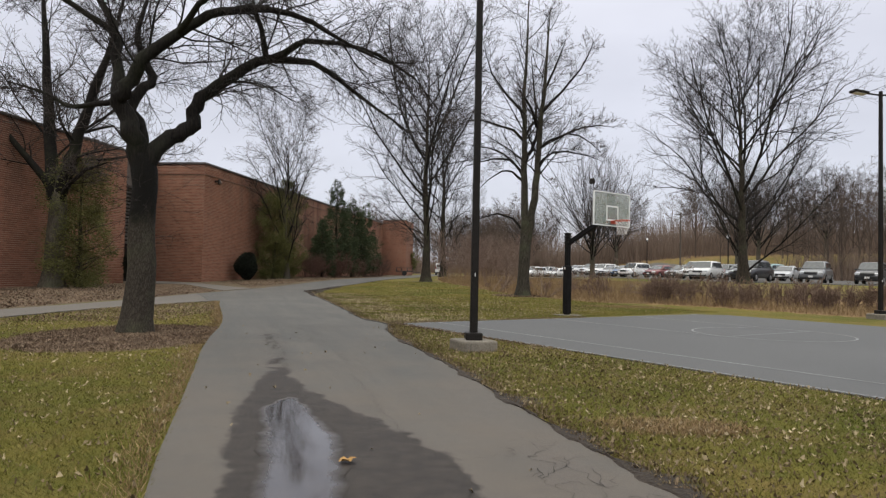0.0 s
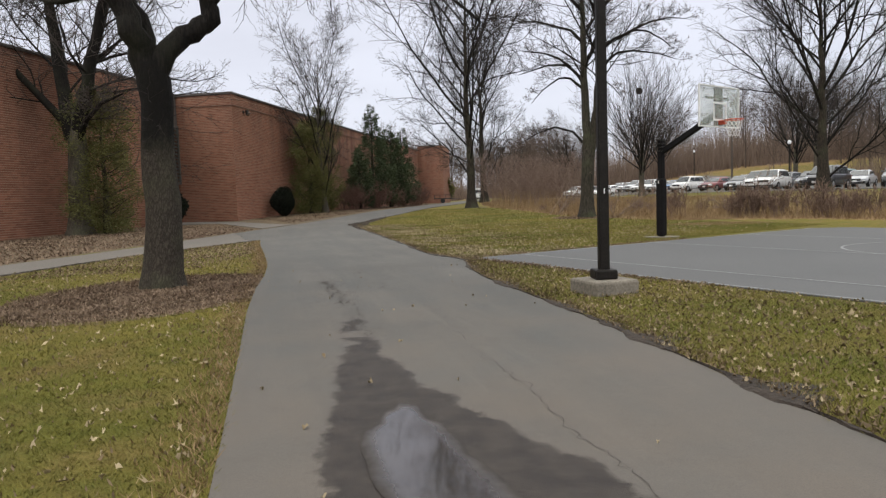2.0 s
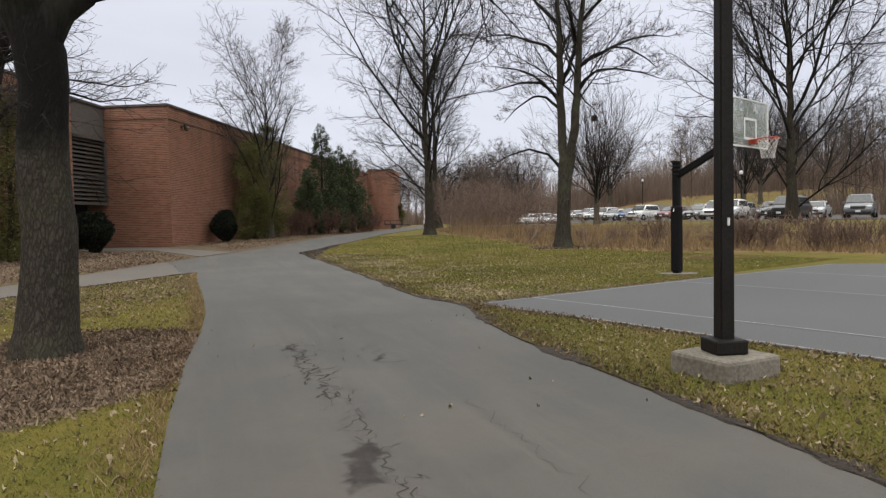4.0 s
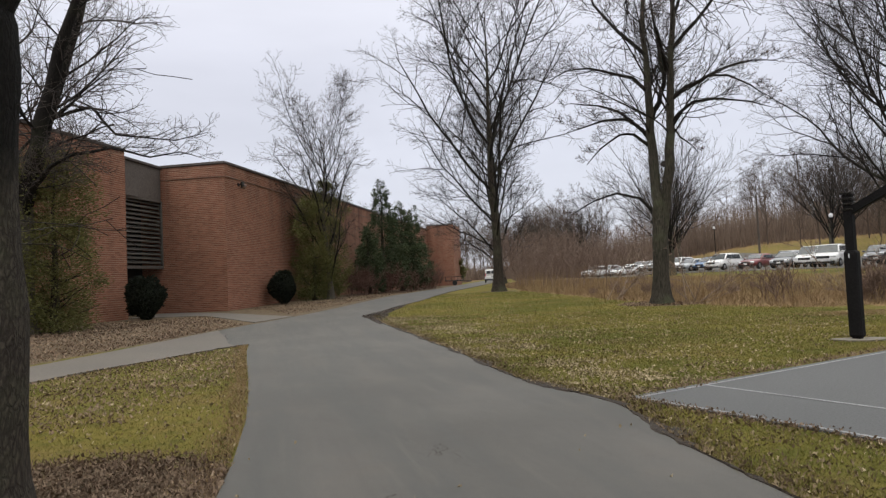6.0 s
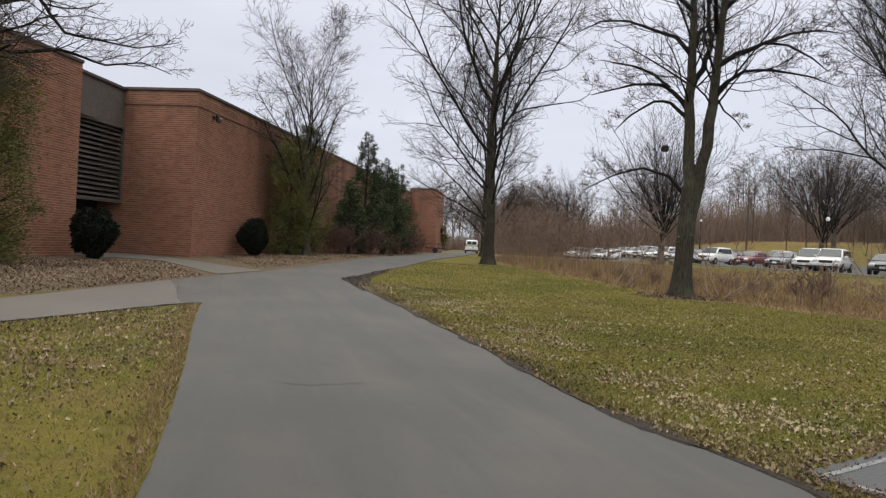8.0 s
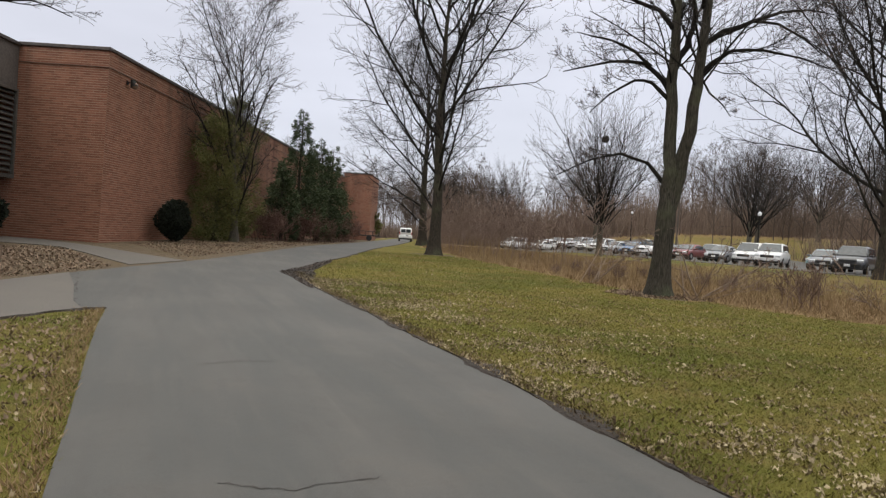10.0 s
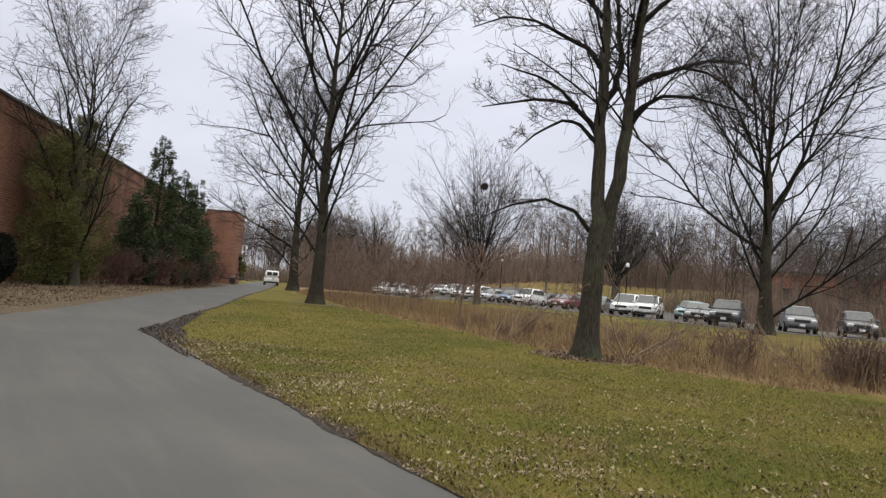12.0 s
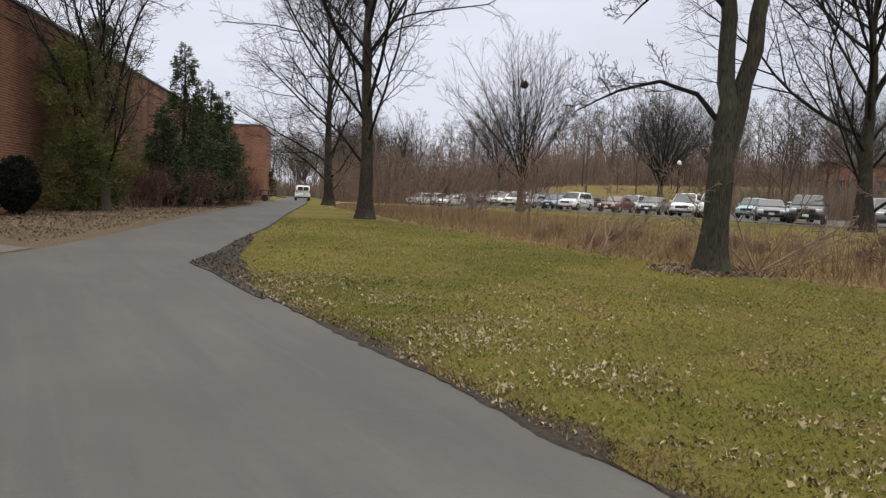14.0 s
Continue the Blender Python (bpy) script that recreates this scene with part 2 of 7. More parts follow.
def brick_material():
    m, nt, b = graph("red_brick")
    at = nt.nodes.new("ShaderNodeTexCoord")
    br = node(nt, "ShaderNodeTexBrick", Scale=1.0, Mortar_Size=0.013, Mortar_Smooth=0.2, Bias=0.0, Brick_Width=0.30, Row_Height=0.098)
    br.inputs["Color1"].default_value = (0.185, 0.078, 0.048, 1)
    br.inputs["Color2"].default_value = (0.300, 0.134, 0.084, 1)
    br.inputs["Mortar"].default_value = (0.34, 0.245, 0.18, 1)
    nt.links.new(at.outputs["UV"], br.inputs["Vector"])
    mp = node(nt, "ShaderNodeMapping", Scale=(1.0, 0.07, 1.0))
    nt.links.new(at.outputs["UV"], mp.inputs["Vector"])
    streak, fine = noise_of(nt, mp.outputs[0], 0.55, 4.0), noise_of(nt, at.outputs["UV"], 14.0, 3.0)
    bands = node(nt, "ShaderNodeMapping", Scale=(0.05, 1.0, 1.0))
    nt.links.new(at.outputs["UV"], bands.inputs["Vector"])
    band = noise_of(nt, bands.outputs[0], 2.4, 4.0)
    col = blend(nt, span(nt, streak, 0.50, 0.74, 0.0, 0.6), br.outputs[0], (0.13, 0.055, 0.04))
    col = blend(nt, span(nt, band, 0.48, 0.62, 0.0, 0.4), col, (0.31, 0.155, 0.108))
    col = blend(nt, span(nt, fine, 0.3, 0.7, 0.0, 0.3), col, (0.15, 0.06, 0.04))
    col = blend(nt, drips(nt), col, (0.060, 0.034, 0.027))
    nt.links.new(col, b.inputs["Base Color"])
    b.inputs["Roughness"].default_value = 0.9
    b.inputs["Specular IOR Level"].default_value = 0.2
    bump(nt, b, calc(nt, "SUBTRACT", fine, calc(nt, "MULTIPLY", br.outputs["Fac"], 2.0)), 0.6, 0.01)
    return m


def brick_piece_material():
    m, nt, b = graph("red_brick_pieces")
    isl = nt.nodes.new("ShaderNodeNewGeometry").outputs["Random Per Island"]
    obj = nt.nodes.new("ShaderNodeObjectInfo").outputs["Random"]
    pick = calc(nt, "FRACT", calc(nt, "ADD", isl, obj))
    col = blend(nt, pick, (0.185, 0.078, 0.048), (0.300, 0.134, 0.084))
    streak = noise_of(nt, position(nt, (1.0, 1.0, 0.07)), 0.55, 4.0)
    fine = noise_of(nt, position(nt), 14.0, 3.0)
    col = blend(nt, span(nt, streak, 0.50, 0.74, 0.0, 0.6), col, (0.13, 0.055, 0.04))
    col = blend(nt, span(nt, fine, 0.3, 0.7, 0.0, 0.3), col, (0.15, 0.06, 0.04))
    col = blend(nt, drips(nt), col, (0.060, 0.034, 0.027))
    nt.links.new(col, b.inputs["Base Color"])
    b.inputs["Roughness"].default_value = 0.9
    b.inputs["Specular IOR Level"].default_value = 0.2
    bump(nt, b, fine, 0.5, 0.006)
    return m


def paint_material():
    m, nt, b = graph("car_paint")
    info = nt.nodes.new("ShaderNodeObjectInfo")
    dirt = noise_of(nt, local(nt), 2.5, 4.0)
    col = blend(nt, span(nt, dirt, 0.45, 0.8, 0.0, 0.35), info.outputs["Color"], (0.16, 0.15, 0.14))
    nt.links.new(col, b.inputs["Base Color"])
    b.inputs["Roughness"].default_value = 0.28
    b.inputs["Coat Weight"].default_value = 0.6
    b.inputs["Coat Roughness"].default_value = 0.08
    return m


def water_material():
    m, nt, b = graph("puddle_water")
    v = position(nt)
    mud = noise_of(nt, v, 4.0, 4.0)
    nt.links.new(blend(nt, span(nt, mud, 0.3, 0.7), (0.017, 0.013, 0.011), (0.034, 0.027, 0.022)), b.inputs["Base Color"])
    att = nt.nodes.new("ShaderNodeAttribute")
    att.attribute_name = "deep"
    nt.links.new(span(nt, calc(nt, "ADD", att.outputs["Fac"], span(nt, noise_of(nt, v, 9.0, 4.0), 0.0, 1.0, -0.2, 0.2)), 0.02, 0.42, 0.66, 0.06), b.inputs["Roughness"])
    b.inputs["IOR"].default_value = 1.45
    nt.links.new(span(nt, att.outputs["Fac"], 0.0, 0.4, 0.35, 1.0), b.inputs["Specular IOR Level"])
    bump(nt, b, noise_of(nt, v, 3.0, 2.0), 0.03, 0.01)
    return m


BRICK_PIECE = brick_piece_material()
ASPHALT, LAWN, BRICK, PAINT, WATER = asphalt_material(), ground_material(), brick_material(), paint_material(), water_material()
COURT = plain("court_surface", (0.060, 0.062, 0.063), (0.102, 0.103, 0.104), 0.8, 0.35, 45.0, relief=0.3, depth=0.004)
LINE = plain("worn_line_paint", (0.11, 0.114, 0.117), (0.30, 0.305, 0.308), 0.8, 1.2, 30.0, relief=0.0)
PATH_TAR = plain("old_path_surface", (0.086, 0.078, 0.068), (0.140, 0.125, 0.108), 0.85, 0.6, 70.0, relief=0.4, depth=0.006)
CONCRETE = plain("weathered_concrete", (0.095, 0.082, 0.064), (0.225, 0.20, 0.162), 0.88, 2.0, 30.0, relief=0.5, depth=0.01)
SOIL = plain("damp_soil", (0.012, 0.009, 0.007), (0.044, 0.032, 0.023), 0.95, 3.0, 26.0, relief=1.0, depth=0.03)
GRAVEL = plain("dark_gravel", (0.016, 0.012, 0.010), (0.060, 0.047, 0.039), 0.9, 1.6, 22.0, relief=1.0, depth=0.04)
def plated_bark():
    """Grey-brown plates between dark furrows, with a wet run below the fork."""
    m, nt, b = graph("plated_wet_bark")
    v = local(nt, (10.0, 10.0, 3.6))
    warp = noise_of(nt, v, 1.6, 4.0)
    cell = node(nt, "ShaderNodeTexVoronoi", Scale=2.4)
    cell.feature = "DISTANCE_TO_EDGE"
    shift = nt.nodes.new("ShaderNodeVectorMath")
    shift.operation = "ADD"
    nt.links.new(v, shift.inputs[0])
    nt.links.new(warp, shift.inputs[1])
    nt.links.new(shift.outputs[0], cell.inputs["Vector"])
    fine = noise_of(nt, v, 7.0, 5.0, 0.65)
    col = blend(nt, span(nt, fine, 0.3, 0.7), (0.036, 0.030, 0.023), (0.092, 0.077, 0.058))
    col = blend(nt, span(nt, cell.outputs["Distance"], 0.0, 0.22, 0.72, 0.0), col, (0.014, 0.011, 0.009))
    big = noise_of(nt, local(nt), 1.4, 4.0)
    col = blend(nt, span(nt, big, 0.5, 0.72, 0.0, 0.45), col, (0.078, 0.084, 0.045))
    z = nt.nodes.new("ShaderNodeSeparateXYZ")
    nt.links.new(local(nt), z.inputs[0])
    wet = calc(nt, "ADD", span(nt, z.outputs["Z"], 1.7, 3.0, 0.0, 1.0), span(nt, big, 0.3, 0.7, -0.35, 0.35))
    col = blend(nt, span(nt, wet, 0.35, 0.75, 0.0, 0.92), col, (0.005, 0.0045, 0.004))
    nt.links.new(col, b.inputs["Base Color"])
    b.inputs["Roughness"].default_value = 0.9
    b.inputs["Specular IOR Level"].default_value = 0.2
    bump(nt, b, calc(nt, "ADD", calc(nt, "MINIMUM", cell.outputs["Distance"], 0.25), calc(nt, "MULTIPLY", fine, 0.3)), 0.8, 0.06)
    return m


BARK_PLATES = plated_bark()
BARK = bark_material("grey_bark", (0.048, 0.040, 0.031), (0.135, 0.115, 0.088), 0.5)
BARK_DARK = bark_material("wet_dark_bark", (0.012, 0.010, 0.008), (0.066, 0.053, 0.039), 0.4)
BARK_MOSSY = bark_material("dark_mossy_bark", (0.018, 0.016, 0.012), (0.076, 0.066, 0.049), 0.45)
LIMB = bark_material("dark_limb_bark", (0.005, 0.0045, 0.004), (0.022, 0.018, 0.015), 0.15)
BARK_FAR = bark_material("far_bark", (0.070, 0.052, 0.041), (0.145, 0.112, 0.088))
TWIG = plain("twig_bark", (0.032, 0.025, 0.021), (0.080, 0.062, 0.052), 0.9, 3.0, 20.0, relief=0.0)
TWIG_DARK = plain("dark_twig_bark", (0.010, 0.008, 0.007), (0.036, 0.027, 0.022), 0.9, 3.0, 20.0, relief=0.0)
BUD = plain("bud_brown", (0.10, 0.06, 0.045), (0.17, 0.11, 0.08), 0.9, 3.0, 20.0, relief=0.0)
BRAMBLE = plain("bramble_twig", (0.105, 0.066, 0.048), (0.205, 0.140, 0.104), 0.9, 2.0, 12.0, relief=0.0)
SHRUB_TWIG = plain("russet_twig", (0.125, 0.082, 0.064), (0.235, 0.172, 0.136), 0.9, 2.0, 12.0, relief=0.0)
BLADE = strand_material("grass_blades", [(0.054, 0.072, 0.011), (0.110, 0.124, 0.019), (0.185, 0.168, 0.032), (0.265, 0.205, 0.066)], lush=(0.088, 0.120, 0.017))
BLADE_GREEN = strand_material("green_grass_blades", [(0.046, 0.066, 0.009), (0.082, 0.100, 0.014), (0.125, 0.125, 0.021), (0.19, 0.152, 0.046)], lush=(0.056, 0.086, 0.012))
MORTAR = plain("sandy_mortar", (0.25, 0.172, 0.120), (0.37, 0.268, 0.192), 0.95, 1.0, 30.0, relief=0.3, depth=0.004)
CRACK = plain("open_crack", (0.028, 0.025, 0.022), (0.060, 0.053, 0.046), 0.95, 3.0, 26.0, relief=0.0)
STRAW = strand_material("dry_straw", [(0.15, 0.096, 0.046), (0.24, 0.168, 0.082), (0.32, 0.238, 0.124), (0.19, 0.122, 0.066)])
THATCH = strand_material("brown_thatch", [(0.088, 0.060, 0.030), (0.140, 0.097, 0.045), (0.19, 0.135, 0.060), (0.125, 0.105, 0.028)])
LEAF = strand_material("fallen_leaves", [(0.08, 0.055, 0.028), (0.15, 0.108, 0.058), (0.24, 0.188, 0.106), (0.37, 0.305, 0.195)], 0.75)
MULCH = strand_material("leaf_mulch", [(0.056, 0.036, 0.023), (0.112, 0.072, 0.046), (0.18, 0.124, 0.082), (0.27, 0.20, 0.14)], 0.85)
NEEDLE = strand_material("dark_evergreen", [(0.018, 0.029, 0.013), (0.036, 0.052, 0.023), (0.066, 0.082, 0.038)], 0.9)
OLIVE = strand_material("olive_evergreen", [(0.046, 0.052, 0.016), (0.096, 0.100, 0.030), (0.165, 0.155, 0.052)], 0.85)
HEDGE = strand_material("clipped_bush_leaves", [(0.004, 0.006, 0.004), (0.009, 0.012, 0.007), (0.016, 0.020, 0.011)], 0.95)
BRONZE = plain("dark_bronze_metal", (0.008, 0.007, 0.006), (0.020, 0.017, 0.015), 0.55, 2.0, 40.0, 0.0, 0.1, 0.002, spec=0.15)
BLACKPAD = plain("black_pole_padding", (0.005, 0.005, 0.005), (0.014, 0.013, 0.013), 0.75, 3.0, 30.0, 0.0, 0.3, 0.004, spec=0.1)
BOARD = plain("clouded_backboard", (0.40, 0.44, 0.39), (0.56, 0.60, 0.53), 0.3, 1.2, 20.0, relief=0.0)
BOARD.node_tree.nodes["Principled BSDF"].inputs["Alpha"].default_value = 0.36
WHITE = plain("white_paint", (0.62, 0.62, 0.60), (0.80, 0.80, 0.78), 0.5, 2.0, 20.0, relief=0.0)
RIM = plain("orange_red_rim", (0.42, 0.055, 0.025), (0.58, 0.09, 0.04), 0.5, 4.0, 30.0, relief=0.0)
NET = plain("faded_net_cord", (0.55, 0.50, 0.46), (0.72, 0.68, 0.63), 0.9, 4.0, 30.0, relief=0.0)
PANEL = plain("grey_concrete_panel", (0.072, 0.060, 0.053), (0.118, 0.101, 0.089), 0.9, 0.8, 12.0, relief=0.3)
COPING = plain("dark_metal_coping", (0.055, 0.045, 0.04), (0.10, 0.085, 0.075), 0.5, 1.0, 10.0, 0.4, 0.0)
SLAT = plain("grey_louver_metal", (0.085, 0.08, 0.07), (0.15, 0.14, 0.125), 0.5, 1.5, 12.0, 0.4, 0.0)
# near-black paint that stands in for the shade inside the vent recess
RECESS_SHADE = plain("painted_recess_shade", (0.006, 0.006, 0.006), (0.012, 0.012, 0.012), 0.9, 2.0, 10.0, relief=0.0)
GLASS = plain("tinted_car_glass", (0.03, 0.036, 0.04), (0.05, 0.058, 0.062), 0.06, 1.0, 5.0, relief=0.0, spec=0.8)
RUBBER = plain("tyre_rubber", (0.012, 0.012, 0.012), (0.03, 0.03, 0.03), 0.85, 4.0, 30.0, relief=0.2)
ALLOY = plain("alloy_wheel", (0.28, 0.28, 0.29), (0.45, 0.45, 0.46), 0.35, 4.0, 30.0, 0.8, 0.0)
TRIM = plain("black_car_trim", (0.012, 0.012, 0.013), (0.03, 0.03, 0.03), 0.5, 3.0, 20.0, relief=0.0)
LENS = plain("headlamp_lens", (0.55, 0.57, 0.58), (0.72, 0.73, 0.74), 0.12, 3.0, 20.0, relief=0.0)
TAIL = plain("red_tail_lens", (0.30, 0.02, 0.015), (0.42, 0.03, 0.02), 0.2, 3.0, 20.0, relief=0.0)
FROST = plain("frosted_globe", (0.70, 0.71, 0.72), (0.82, 0.83, 0.84), 0.3, 3.0, 20.0, relief=0.0)
AGED = plain("aged_brown_metal", (0.11, 0.065, 0.045), (0.19, 0.12, 0.085), 0.5, 2.0, 20.0, relief=0.0)
TIMBER = plain("utility_pole_wood", (0.06, 0.048, 0.038), (0.12, 0.098, 0.08), 0.9, 2.0, 20.0, relief=0.3, stretch=(6, 6, 0.6))


# ---- mesh helpers ----
def mesh_of(name, verts, faces, material, smooth_faces=False):
    me = bpy.data.meshes.new(name)
    me.from_pydata([tuple(v) for v in verts], [], [tuple(f) for f in faces])
    me.materials.append(material)
    if smooth_faces:
        me.polygons.foreach_set("use_smooth", [True] * len(me.polygons))
    me.update()
    return me


def raw_mesh(name, verts, loops, size, material, smooth_faces=False):
    """A mesh from numpy arrays whose faces all have the same number of corners."""
    me = bpy.data.meshes.new(name)
    loops = np.asarray(loops, np.int32).reshape(-1)
    n = len(loops) // size
    me.vertices.add(len(verts))
    me.vertices.foreach_set("co", np.asarray(verts, np.float32).reshape(-1))
    me.loops.add(len(loops))
    me.loops.foreach_set("vertex_index", loops)
    me.polygons.add(n)
    me.polygons.foreach_set("loop_start", np.arange(n, dtype=np.int32) * size)
    me.polygons.foreach_set("loop_total", np.full(n, size, np.int32))
    if smooth_faces:
        me.polygons.foreach_set("use_smooth", np.ones(n, bool))
    me.materials.append(material)
    me.update(calc_edges=True)
    return me


def part(name, bm, material, parent=None, label=""):
    me = bpy.data.meshes.new(name)
    bm.to_mesh(me)
    bm.free()
    me.materials.append(material)
    ob = new(name, me)
    ob.parent = parent
    return tagged(ob, label)


def child(name, me, parent, label=""):
    ob = new(name, me)
    ob.parent = parent
    return tagged(ob, label)


def thing(name, x, y, z, label, category, group="", turn=0.0, kind=""):
    ob = new(name)
    ob.empty_display_size = 0.3
    ob.matrix_basis = pose(x, y, z, 0, 0, turn)
    return tagged(ob, label, category, group, kind)


def box(bm, sx, sy, sz, x=0, y=0, z=0, rx=0, ry=0, rz=0, bevel=0.0):
    made = bmesh.ops.create_cube(bm, size=1.0, matrix=pose(x, y, z, rx, ry, rz) @ Matrix.Diagonal((sx, sy, sz, 1)))
    if bevel:
        edges = list({e for v in made["verts"] for e in v.link_edges})
        bmesh.ops.bevel(bm, geom=edges, offset=bevel, segments=2, affect="EDGES", profile=0.5)
    return bm


def rod(bm, a, b, r0, r1=None, sides=10):
    a, b = Vector(a), Vector(b)
    d = b - a
    m = Matrix.Translation((a + b) / 2) @ d.to_track_quat("Z", "Y").to_matrix().to_4x4()
    bmesh.ops.create_cone(bm, cap_ends=True, segments=sides, radius1=r0, radius2=r0 if r1 is None else r1, depth=d.length, matrix=m)
    return bm


def tubes(name, branches, material):
    """All branches of one set as tapered tubes in one mesh: (points, radii, sides) each."""
    sets = {}
    for pts, radii, sides in branches:
        sets.setdefault((len(pts), sides), []).append((pts, radii))
    V, L, base = [], [], 0
    for (n, s), items in sets.items():
        p = np.array([i[0] for i in items], float)
        r = np.array([i[1] for i in items], float)
        t = np.gradient(p, axis=1)
        t /= np.maximum(np.linalg.norm(t, axis=2, keepdims=True), 1e-9)
        ref = np.where(np.abs(t[:, :1, 2:3]) > 0.9, np.array([1.0, 0, 0]), np.array([0, 0, 1.0]))
        a = np.cross(t, np.broadcast_to(ref, t.shape))
        a /= np.maximum(np.linalg.norm(a, axis=2, keepdims=True), 1e-9)
        b = np.cross(t, a)
        ang = np.arange(s) * 2 * np.pi / s
        ring = p[:, :, None, :] + r[:, :, None, None] * (np.cos(ang)[None, None, :, None] * a[:, :, None, :] + np.sin(ang)[None, None, :, None] * b[:, :, None, :])
        V.append(ring.reshape(-1, 3))
        k, i, j = np.meshgrid(np.arange(len(items)), np.arange(n - 1), np.arange(s), indexing="ij")
        o = base + k * n * s + i * s
        q = np.stack([o + j, o + (j + 1) % s, o + s + (j + 1) % s, o + s + j], -1)
        L.append(q.reshape(-1, 4)[:, ::-1])
        base += len(items) * n * s
    return raw_mesh(name, np.concatenate(V), np.concatenate(L), 4, material, True)


# ---- growing trees ----
def grow(out, p, d, length, r, depth, cfg, rng, tip=0.3):
    n = cfg["n"][depth]
    wob, up = cfg["wob"][depth], cfg["up"][depth]
    pts, radii = [p.copy()], [r]
    d = d.normalized()
    for i in range(1, n + 1):
        d = d + Vector((rng.gauss(0, wob), rng.gauss(0, wob), rng.gauss(0, wob) + up))
        d.normalize()
        p = p + d * (length / n)
        pts.append(p.copy())
        radii.append(max(cfg["thin"], r * (1 - (1 - tip) * i / n)))
    out[min(depth, 5)].append((pts, radii, cfg["sides"][depth]))
    if depth < cfg["last"]:
        sprout(out, pts, radii, length, depth, cfg, rng)


def sprout(out, pts, radii, length, depth, cfg, rng):
    kids = cfg["kids"][depth]
    spin = rng.uniform(0, 6.28)
    for k in range(kids):
        f = cfg["from"][depth] + (1 - cfg["from"][depth]) * (k + rng.uniform(0.1, 0.9)) / kids
        at = f * (len(pts) - 1)
        i = min(int(at), len(pts) - 2)
        q = pts[i].lerp(pts[i + 1], at - i)
        axis = (pts[i + 1] - pts[i]).normalized()
        side = axis.orthogonal().normalized()
        spin += 2.4 + rng.uniform(-0.5, 0.5)
        side.rotate(Matrix.Rotation(spin, 3, axis))
        ang = radians(rng.uniform(*cfg["ang"][depth]))
        dd = axis * math.cos(ang) + side * math.sin(ang)
        if dd.z < cfg["floor"][depth]:
            dd.z = cfg["floor"][depth] + abs(dd.z) * 0.2
        swell = 1.25 - f * cfg["taper"][depth]
        if depth == 0 and cfg["dome"]:
            g = (f - cfg["from"][0]) / (1 - cfg["from"][0])
            swell = 0.40 + 0.75 * math.sin(math.pi * (0.17 + 0.72 * g))
        ln = length * cfg["ratio"][depth] * swell * rng.uniform(0.7, 1.2)
        rr = max(cfg["thin"], min(radii[i] * 0.62, ln * cfg["fat"]))
        grow(out, q, dd, ln, rr, depth + 1, cfg, rng)


def config(**kw):
    c = dict(n=[12, 8, 6, 4, 3, 2], wob=[0.03, 0.09, 0.12, 0.15, 0.18, 0.2], up=[0.0, 0.05, 0.04, 0.02, 0.0, 0.0],
             sides=[14, 8, 5, 4, 3, 3], kids=[16, 9, 8, 6, 4, 0], ratio=[0.42, 0.5, 0.45, 0.45, 0.5, 0.4],
             ang=[(40, 60), (30, 60), (30, 60), (30, 65), (30, 65), (30, 60)], floor=[0.1, -0.05, -0.3, -0.6, -0.8, -1],
             taper=[0.8, 0.7, 0.6, 0.5, 0.5, 0.5], last=4, thin=0.006, fat=0.016, dome=False)
    c["from"] = [0.25, 0.2, 0.15, 0.15, 0.15, 0.1]
    c.update(kw)
    return c


def trunk_line(rng, height, r, lean=(0, 0), n=14, wob=0.06, tip=0.12, flare=1.55):
    pts, radii = [], []
    ox = oy = 0.0
    for i in range(n + 1):
        f = i / n
        if i:
            ox += rng.gauss(0, wob)
            oy += rng.gauss(0, wob)
        pts.append(Vector((lean[0] * f + ox * min(1, f * 3), lean[1] * f + oy * min(1, f * 3), height * f - (0.12 if i == 0 else 0))))
        radii.append(r * (1 - (1 - tip) * f ** 0.8))
    flared_p, flared_r = [], []
    for z, k in ((-0.15, flare), (0.1, 1 + (flare - 1) * 0.75), (0.3, 1 + (flare - 1) * 0.45), (0.6, 1 + (flare - 1) * 0.2)):
        f = max(0, z) / height
        flared_p.append(Vector((lean[0] * f, lean[1] * f, z)))
        flared_r.append(r * k)
    keep = [i for i in range(len(pts)) if pts[i].z > 0.9]
    return flared_p + [pts[i] for i in keep], flared_r + [radii[i] for i in keep]


def fluted(me, seed, upto=4.0, amount=0.09):
    """Uneven ribs and bumps on a trunk."""
    co = np.zeros(len(me.vertices) * 3, np.float32)
    me.vertices.foreach_get("co", co)
    co = co.reshape(-1, 3)
    for i in np.nonzero(co[:, 2] < upto)[0]:
        v = Vector(co[i])
        k = 1 + amount * (noise.noise(Vector((v.x * 4 + seed, v.y * 4, v.z * 0.7))) + 0.5 * noise.noise(Vector((v.x * 9, v.y * 9 + seed, v.z * 2))))
        co[i, 0], co[i, 1] = v.x * k, v.y * k
    me.vertices.foreach_set("co", co.reshape(-1))
    me.update()


